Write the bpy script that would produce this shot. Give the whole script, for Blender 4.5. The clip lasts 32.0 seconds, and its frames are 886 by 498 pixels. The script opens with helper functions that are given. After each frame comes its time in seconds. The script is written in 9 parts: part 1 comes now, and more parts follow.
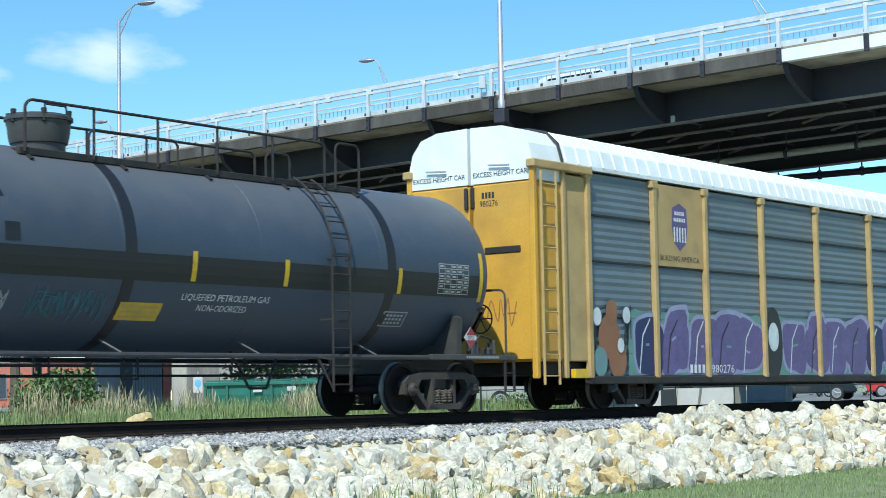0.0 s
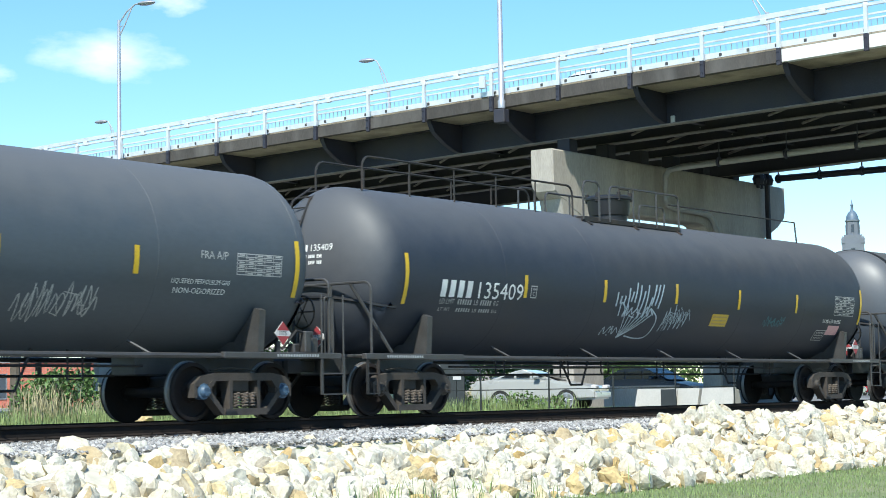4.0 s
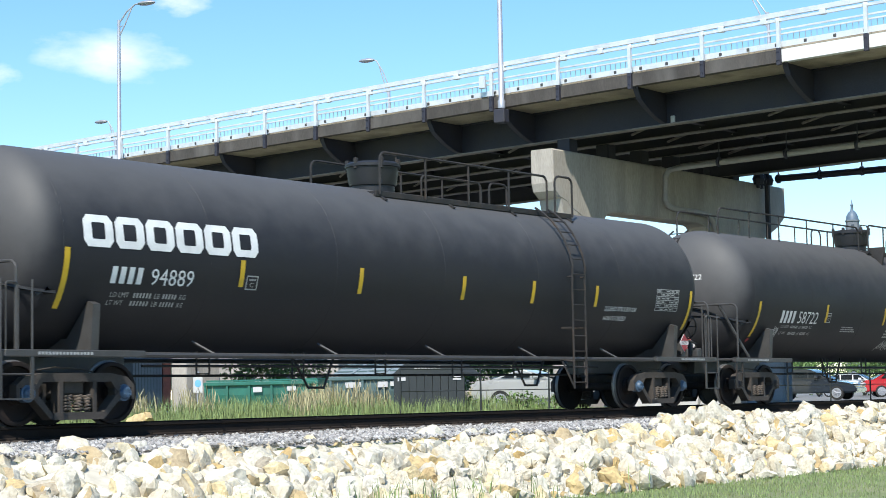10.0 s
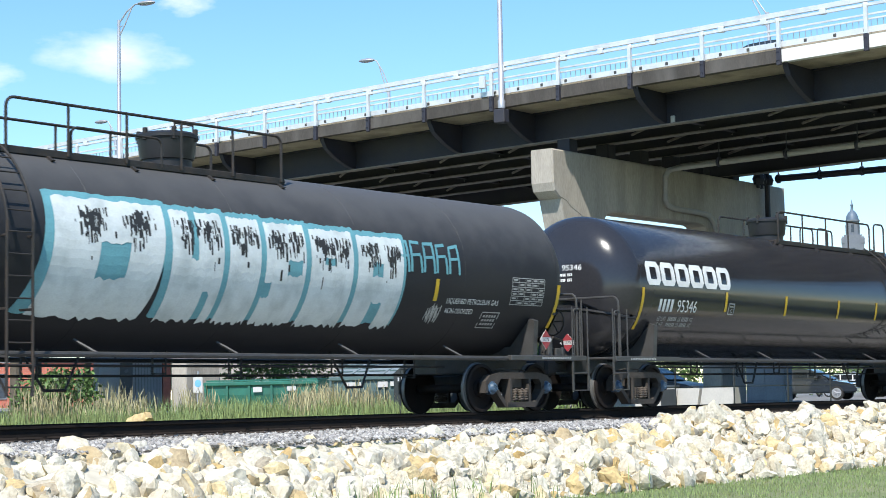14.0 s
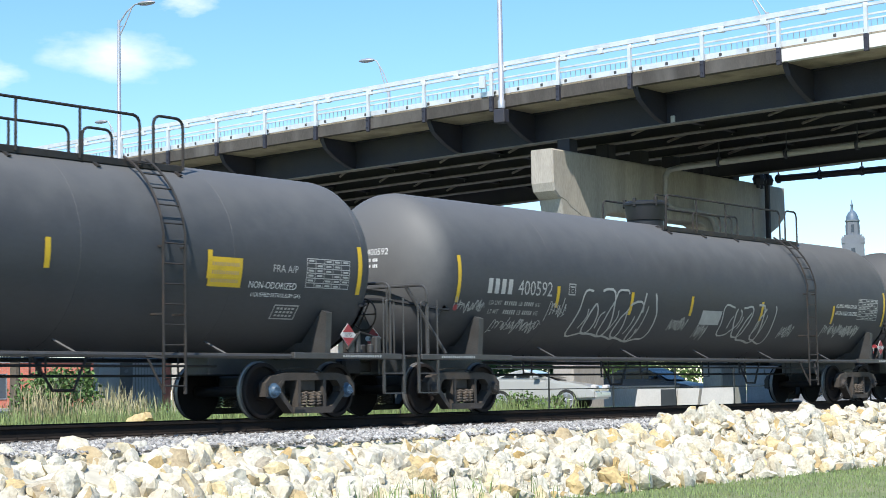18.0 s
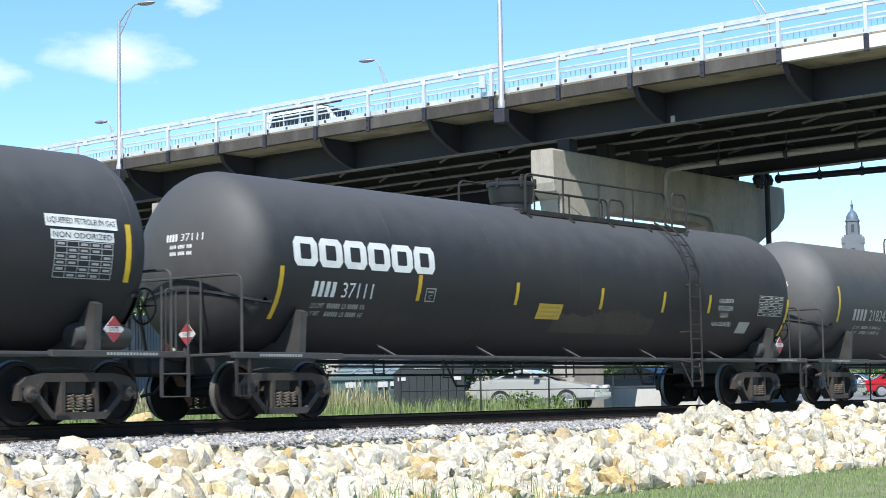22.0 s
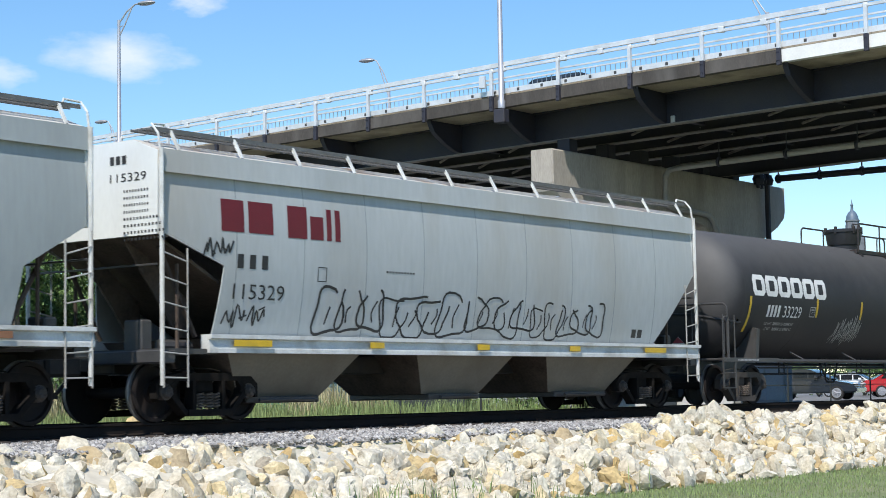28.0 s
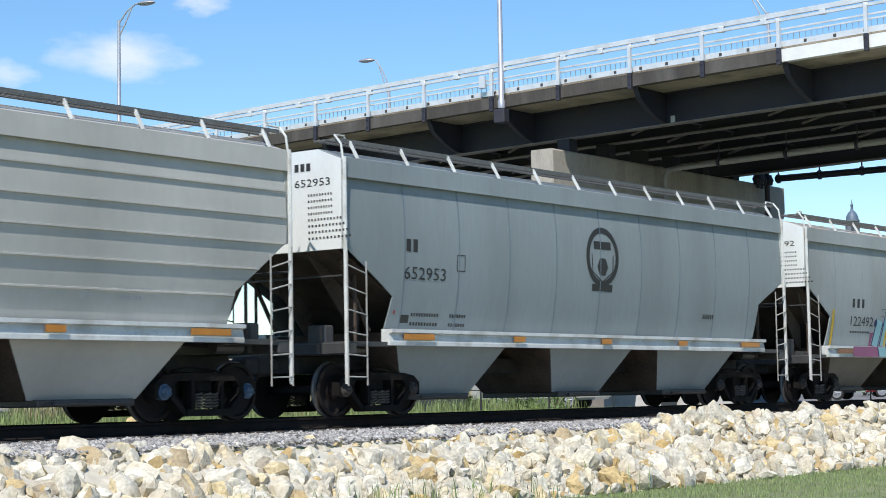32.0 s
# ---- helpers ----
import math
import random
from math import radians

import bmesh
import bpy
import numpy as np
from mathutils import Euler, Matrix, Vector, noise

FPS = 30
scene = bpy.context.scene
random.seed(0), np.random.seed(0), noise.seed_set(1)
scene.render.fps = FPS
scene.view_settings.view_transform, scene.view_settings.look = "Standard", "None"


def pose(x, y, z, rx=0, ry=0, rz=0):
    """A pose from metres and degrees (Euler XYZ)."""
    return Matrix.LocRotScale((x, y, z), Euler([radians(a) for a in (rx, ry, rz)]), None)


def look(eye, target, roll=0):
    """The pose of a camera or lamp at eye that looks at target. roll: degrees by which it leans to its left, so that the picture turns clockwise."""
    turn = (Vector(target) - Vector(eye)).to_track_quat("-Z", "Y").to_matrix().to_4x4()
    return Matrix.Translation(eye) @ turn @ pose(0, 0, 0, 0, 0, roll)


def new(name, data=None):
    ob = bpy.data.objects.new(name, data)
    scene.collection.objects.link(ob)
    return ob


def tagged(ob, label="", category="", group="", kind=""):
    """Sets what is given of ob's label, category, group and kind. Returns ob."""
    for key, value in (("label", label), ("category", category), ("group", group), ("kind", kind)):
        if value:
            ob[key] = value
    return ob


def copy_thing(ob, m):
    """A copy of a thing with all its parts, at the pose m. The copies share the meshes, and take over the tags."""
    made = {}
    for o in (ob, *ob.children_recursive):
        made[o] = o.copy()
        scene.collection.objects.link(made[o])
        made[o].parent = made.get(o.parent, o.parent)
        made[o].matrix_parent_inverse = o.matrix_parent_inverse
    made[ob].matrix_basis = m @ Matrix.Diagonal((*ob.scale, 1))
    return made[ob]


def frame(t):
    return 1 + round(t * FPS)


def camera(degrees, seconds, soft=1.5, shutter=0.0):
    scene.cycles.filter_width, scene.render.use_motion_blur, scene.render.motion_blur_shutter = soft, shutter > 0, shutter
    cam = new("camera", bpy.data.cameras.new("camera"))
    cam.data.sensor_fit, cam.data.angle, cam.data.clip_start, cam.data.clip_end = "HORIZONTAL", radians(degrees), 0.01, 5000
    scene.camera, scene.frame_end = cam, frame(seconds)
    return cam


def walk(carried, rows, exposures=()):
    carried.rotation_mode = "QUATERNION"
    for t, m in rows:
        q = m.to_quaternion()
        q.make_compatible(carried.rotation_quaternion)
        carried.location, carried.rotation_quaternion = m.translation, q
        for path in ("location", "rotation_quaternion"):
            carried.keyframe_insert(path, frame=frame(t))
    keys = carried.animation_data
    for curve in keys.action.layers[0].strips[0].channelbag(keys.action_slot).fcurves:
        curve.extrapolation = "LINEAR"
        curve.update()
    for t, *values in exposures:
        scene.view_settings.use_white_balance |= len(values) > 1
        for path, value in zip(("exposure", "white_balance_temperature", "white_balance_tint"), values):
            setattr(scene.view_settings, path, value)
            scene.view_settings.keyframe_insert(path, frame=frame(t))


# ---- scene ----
# World: x runs along the track in the direction of travel, y away from the viewer, z = 0 at the rail tops.
EYE = (0.0, -21.0, 0.34)
AIM = (EYE[0] + 78.748, EYE[1] + 61.097, EYE[2] + 8.123)
cam = camera(27.8, 32.0, soft=0.8, shutter=0.1)
walk(cam, [(0.0, look(EYE, AIM, -1.0)), (32.0, look(EYE, AIM, -1.0))],
     exposures=[(0.0, 0.12, 5850, -2), (1.5, 0.2, 5900, -2), (3.5, 0.48, 6150, 1), (5.5, 0.45, 6400, 5), (16.0, 0.4, 6400, 8), (25.5, 0.4, 6350, 9), (27.5, 0.08, 6400, 10), (32.0, 0.05, 6400, 10)])

# Distance travelled by the train at every half second.
TRAVEL = [
          0.24, 4.78, 9.31, 13.86, 18.37, 22.88, 27.41, 31.98, 36.5, 41.04, 45.58, 50.13, 54.61,
          59.1, 63.57, 68.05, 72.52, 76.84, 81.4, 85.84, 90.31, 94.77, 99.23, 103.69, 108.14, 112.6,
          117.04, 121.48, 125.92, 130.38, 134.85, 139.33, 143.79, 148.25, 152.68, 157.1, 161.5, 165.92, 170.32,
          174.73, 179.34, 184.02, 188.68, 193.38, 198.04, 202.76, 207.43, 212.11, 216.81, 221.48, 226.13, 230.83,
          235.52, 240.19, 244.87, 249.56, 254.28, 258.99, 263.71, 268.48, 273.26, 278.04, 282.85, 287.66, 292.44,
]


def travel(t):
    return float(np.interp(t * 2, range(65), TRAVEL))


# ---- world and sun ----
TO_SUN = Vector((-0.75, -0.32, 1.0)).normalized()
world = bpy.data.worlds.new("world")
scene.world = world
world.use_nodes = True
wn, wl = world.node_tree.nodes, world.node_tree.links
sky = wn.new("ShaderNodeTexSky")
sky.sky_type, sky.sun_disc = "NISHITA", False
sky.sun_elevation, sky.sun_rotation = math.asin(TO_SUN.z), math.atan2(TO_SUN.x, TO_SUN.y)
sky.air_density, sky.dust_density, sky.ozone_density = 1.1, 0.0, 5.0
wn["Background"].inputs["Strength"].default_value = 0.15
tone = wn.new("ShaderNodeHueSaturation")
tone.inputs["Saturation"].default_value = 1.15
wl.new(sky.outputs["Color"], tone.inputs["Color"])
wl.new(tone.outputs["Color"], wn["Background"].inputs["Color"])
sun = new("sun", bpy.data.lights.new("sun", "SUN"))
sun.data.energy, sun.data.angle, sun.data.color = 5.0, radians(0.5), (1.0, 0.95, 0.87)
sun.matrix_world = look((0, 0, 60), Vector((0, 0, 60)) - TO_SUN)

# ---- materials ----


def mat(name, color, rough=0.6, metal=0.0, vary=0.15, scale=3.0, fine=40.0, bump=0.1, dirt=None, dirt_amount=0.0, spread=0.0, stretch=(1, 1, 1), coat=0.0, glow=0.0):
    """Painted or raw surface: base colour varied at two scales, optional dirt patches, relief, and a spread between objects."""
    m = bpy.data.materials.new(name)
    m.use_nodes = True
    nt = m.node_tree
    b = nt.nodes["Principled BSDF"]
    co = nt.nodes.new("ShaderNodeTexCoord")
    mp = nt.nodes.new("ShaderNodeMapping")
    mp.inputs["Scale"].default_value = stretch
    nt.links.new(co.outputs["Object"], mp.inputs["Vector"])
    big, small = nt.nodes.new("ShaderNodeTexNoise"), nt.nodes.new("ShaderNodeTexNoise")
    for n, sc, det in ((big, scale, 5.0), (small, fine, 6.0)):
        n.inputs["Scale"].default_value, n.inputs["Detail"].default_value = sc, det
        nt.links.new(mp.outputs["Vector"], n.inputs["Vector"])
    add = nt.nodes.new("ShaderNodeMath")
    add.operation = "ADD"
    nt.links.new(big.outputs["Fac"], add.inputs[0])
    nt.links.new(small.outputs["Fac"], add.inputs[1])
    rng = nt.nodes.new("ShaderNodeMapRange")
    rng.inputs["From Min"].default_value, rng.inputs["From Max"].default_value = 0.6, 1.4
    rng.inputs["To Min"].default_value, rng.inputs["To Max"].default_value = 1 - vary, 1 + vary
    nt.links.new(add.outputs[0], rng.inputs["Value"])
    hsv = nt.nodes.new("ShaderNodeHueSaturation")
    hsv.inputs["Color"].default_value = (*color, 1)
    nt.links.new(rng.outputs["Result"], hsv.inputs["Value"])
    out = hsv.outputs["Color"]
    if spread:
        info = nt.nodes.new("ShaderNodeObjectInfo")
        r2 = nt.nodes.new("ShaderNodeMapRange")
        r2.inputs["To Min"].default_value, r2.inputs["To Max"].default_value = 1 - spread, 1 + spread * 0.6
        nt.links.new(info.outputs["Random"], r2.inputs["Value"])
        h2 = nt.nodes.new("ShaderNodeHueSaturation")
        nt.links.new(out, h2.inputs["Color"])
        nt.links.new(r2.outputs["Result"], h2.inputs["Value"])
        out = h2.outputs["Color"]
    if dirt:
        dn = nt.nodes.new("ShaderNodeTexNoise")
        dn.inputs["Scale"].default_value, dn.inputs["Detail"].default_value = scale * 0.7, 8.0
        nt.links.new(mp.outputs["Vector"], dn.inputs["Vector"])
        dr = nt.nodes.new("ShaderNodeMapRange")
        dr.inputs["From Min"].default_value, dr.inputs["From Max"].default_value = 0.48, 0.72
        dr.inputs["To Max"].default_value = dirt_amount
        nt.links.new(dn.outputs["Fac"], dr.inputs["Value"])
        mx = nt.nodes.new("ShaderNodeMix")
        mx.data_type = "RGBA"
        nt.links.new(dr.outputs["Result"], mx.inputs["Factor"])
        nt.links.new(out, mx.inputs["A"])
        mx.inputs["B"].default_value = (*dirt, 1)
        out = mx.outputs["Result"]
    nt.links.new(out, b.inputs["Base Color"])
    rr = nt.nodes.new("ShaderNodeMapRange")
    rr.inputs["To Min"].default_value, rr.inputs["To Max"].default_value = max(0.03, rough - 0.1), min(1, rough + 0.1)
    nt.links.new(big.outputs["Fac"], rr.inputs["Value"])
    nt.links.new(rr.outputs["Result"], b.inputs["Roughness"])
    b.inputs["Metallic"].default_value = metal
    b.inputs["Coat Weight"].default_value = coat
    if glow:
        nt.links.new(out, b.inputs["Emission Color"])
        b.inputs["Emission Strength"].default_value = glow
    if bump:
        bp = nt.nodes.new("ShaderNodeBump")
        bp.inputs["Strength"].default_value, bp.inputs["Distance"].default_value = bump, 0.02
        nt.links.new(small.outputs["Fac"], bp.inputs["Height"])
        nt.links.new(bp.outputs["Normal"], b.inputs["Normal"])
    return m


def tank_paint(name, color, rough, dirt, amount, dust_light=0.55):
    """Weathered shell paint; dust plus painted-in light pales the tank's upper side and heads."""
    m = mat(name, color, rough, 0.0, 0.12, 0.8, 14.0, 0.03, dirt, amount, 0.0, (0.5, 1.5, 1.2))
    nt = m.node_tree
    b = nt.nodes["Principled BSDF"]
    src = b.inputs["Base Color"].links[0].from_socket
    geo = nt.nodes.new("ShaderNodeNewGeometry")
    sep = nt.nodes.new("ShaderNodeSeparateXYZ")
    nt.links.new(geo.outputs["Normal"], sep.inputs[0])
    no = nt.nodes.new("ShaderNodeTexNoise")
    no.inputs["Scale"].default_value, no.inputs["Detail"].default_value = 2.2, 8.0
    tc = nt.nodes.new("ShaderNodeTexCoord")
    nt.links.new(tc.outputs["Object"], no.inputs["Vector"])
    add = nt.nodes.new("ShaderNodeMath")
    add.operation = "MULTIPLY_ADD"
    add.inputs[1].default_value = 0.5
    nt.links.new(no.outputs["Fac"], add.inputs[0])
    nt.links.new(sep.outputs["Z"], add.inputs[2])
    # the heads go paler too: dust, and the sun on them painted in
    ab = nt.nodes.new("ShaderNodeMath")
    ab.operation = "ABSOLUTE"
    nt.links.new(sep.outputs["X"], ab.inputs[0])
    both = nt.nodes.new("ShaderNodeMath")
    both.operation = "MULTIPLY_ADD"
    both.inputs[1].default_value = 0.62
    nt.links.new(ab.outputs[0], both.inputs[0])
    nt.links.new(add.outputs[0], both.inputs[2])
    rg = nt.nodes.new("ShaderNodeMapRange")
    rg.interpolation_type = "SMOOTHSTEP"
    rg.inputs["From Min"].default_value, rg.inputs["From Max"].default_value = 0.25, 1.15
    rg.inputs["To Max"].default_value = dust_light
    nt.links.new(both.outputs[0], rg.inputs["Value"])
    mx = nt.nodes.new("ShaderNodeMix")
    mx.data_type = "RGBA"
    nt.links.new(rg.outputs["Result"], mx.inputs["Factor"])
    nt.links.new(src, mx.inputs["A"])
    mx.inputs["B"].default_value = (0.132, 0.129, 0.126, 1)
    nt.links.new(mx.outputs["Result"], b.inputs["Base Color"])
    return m


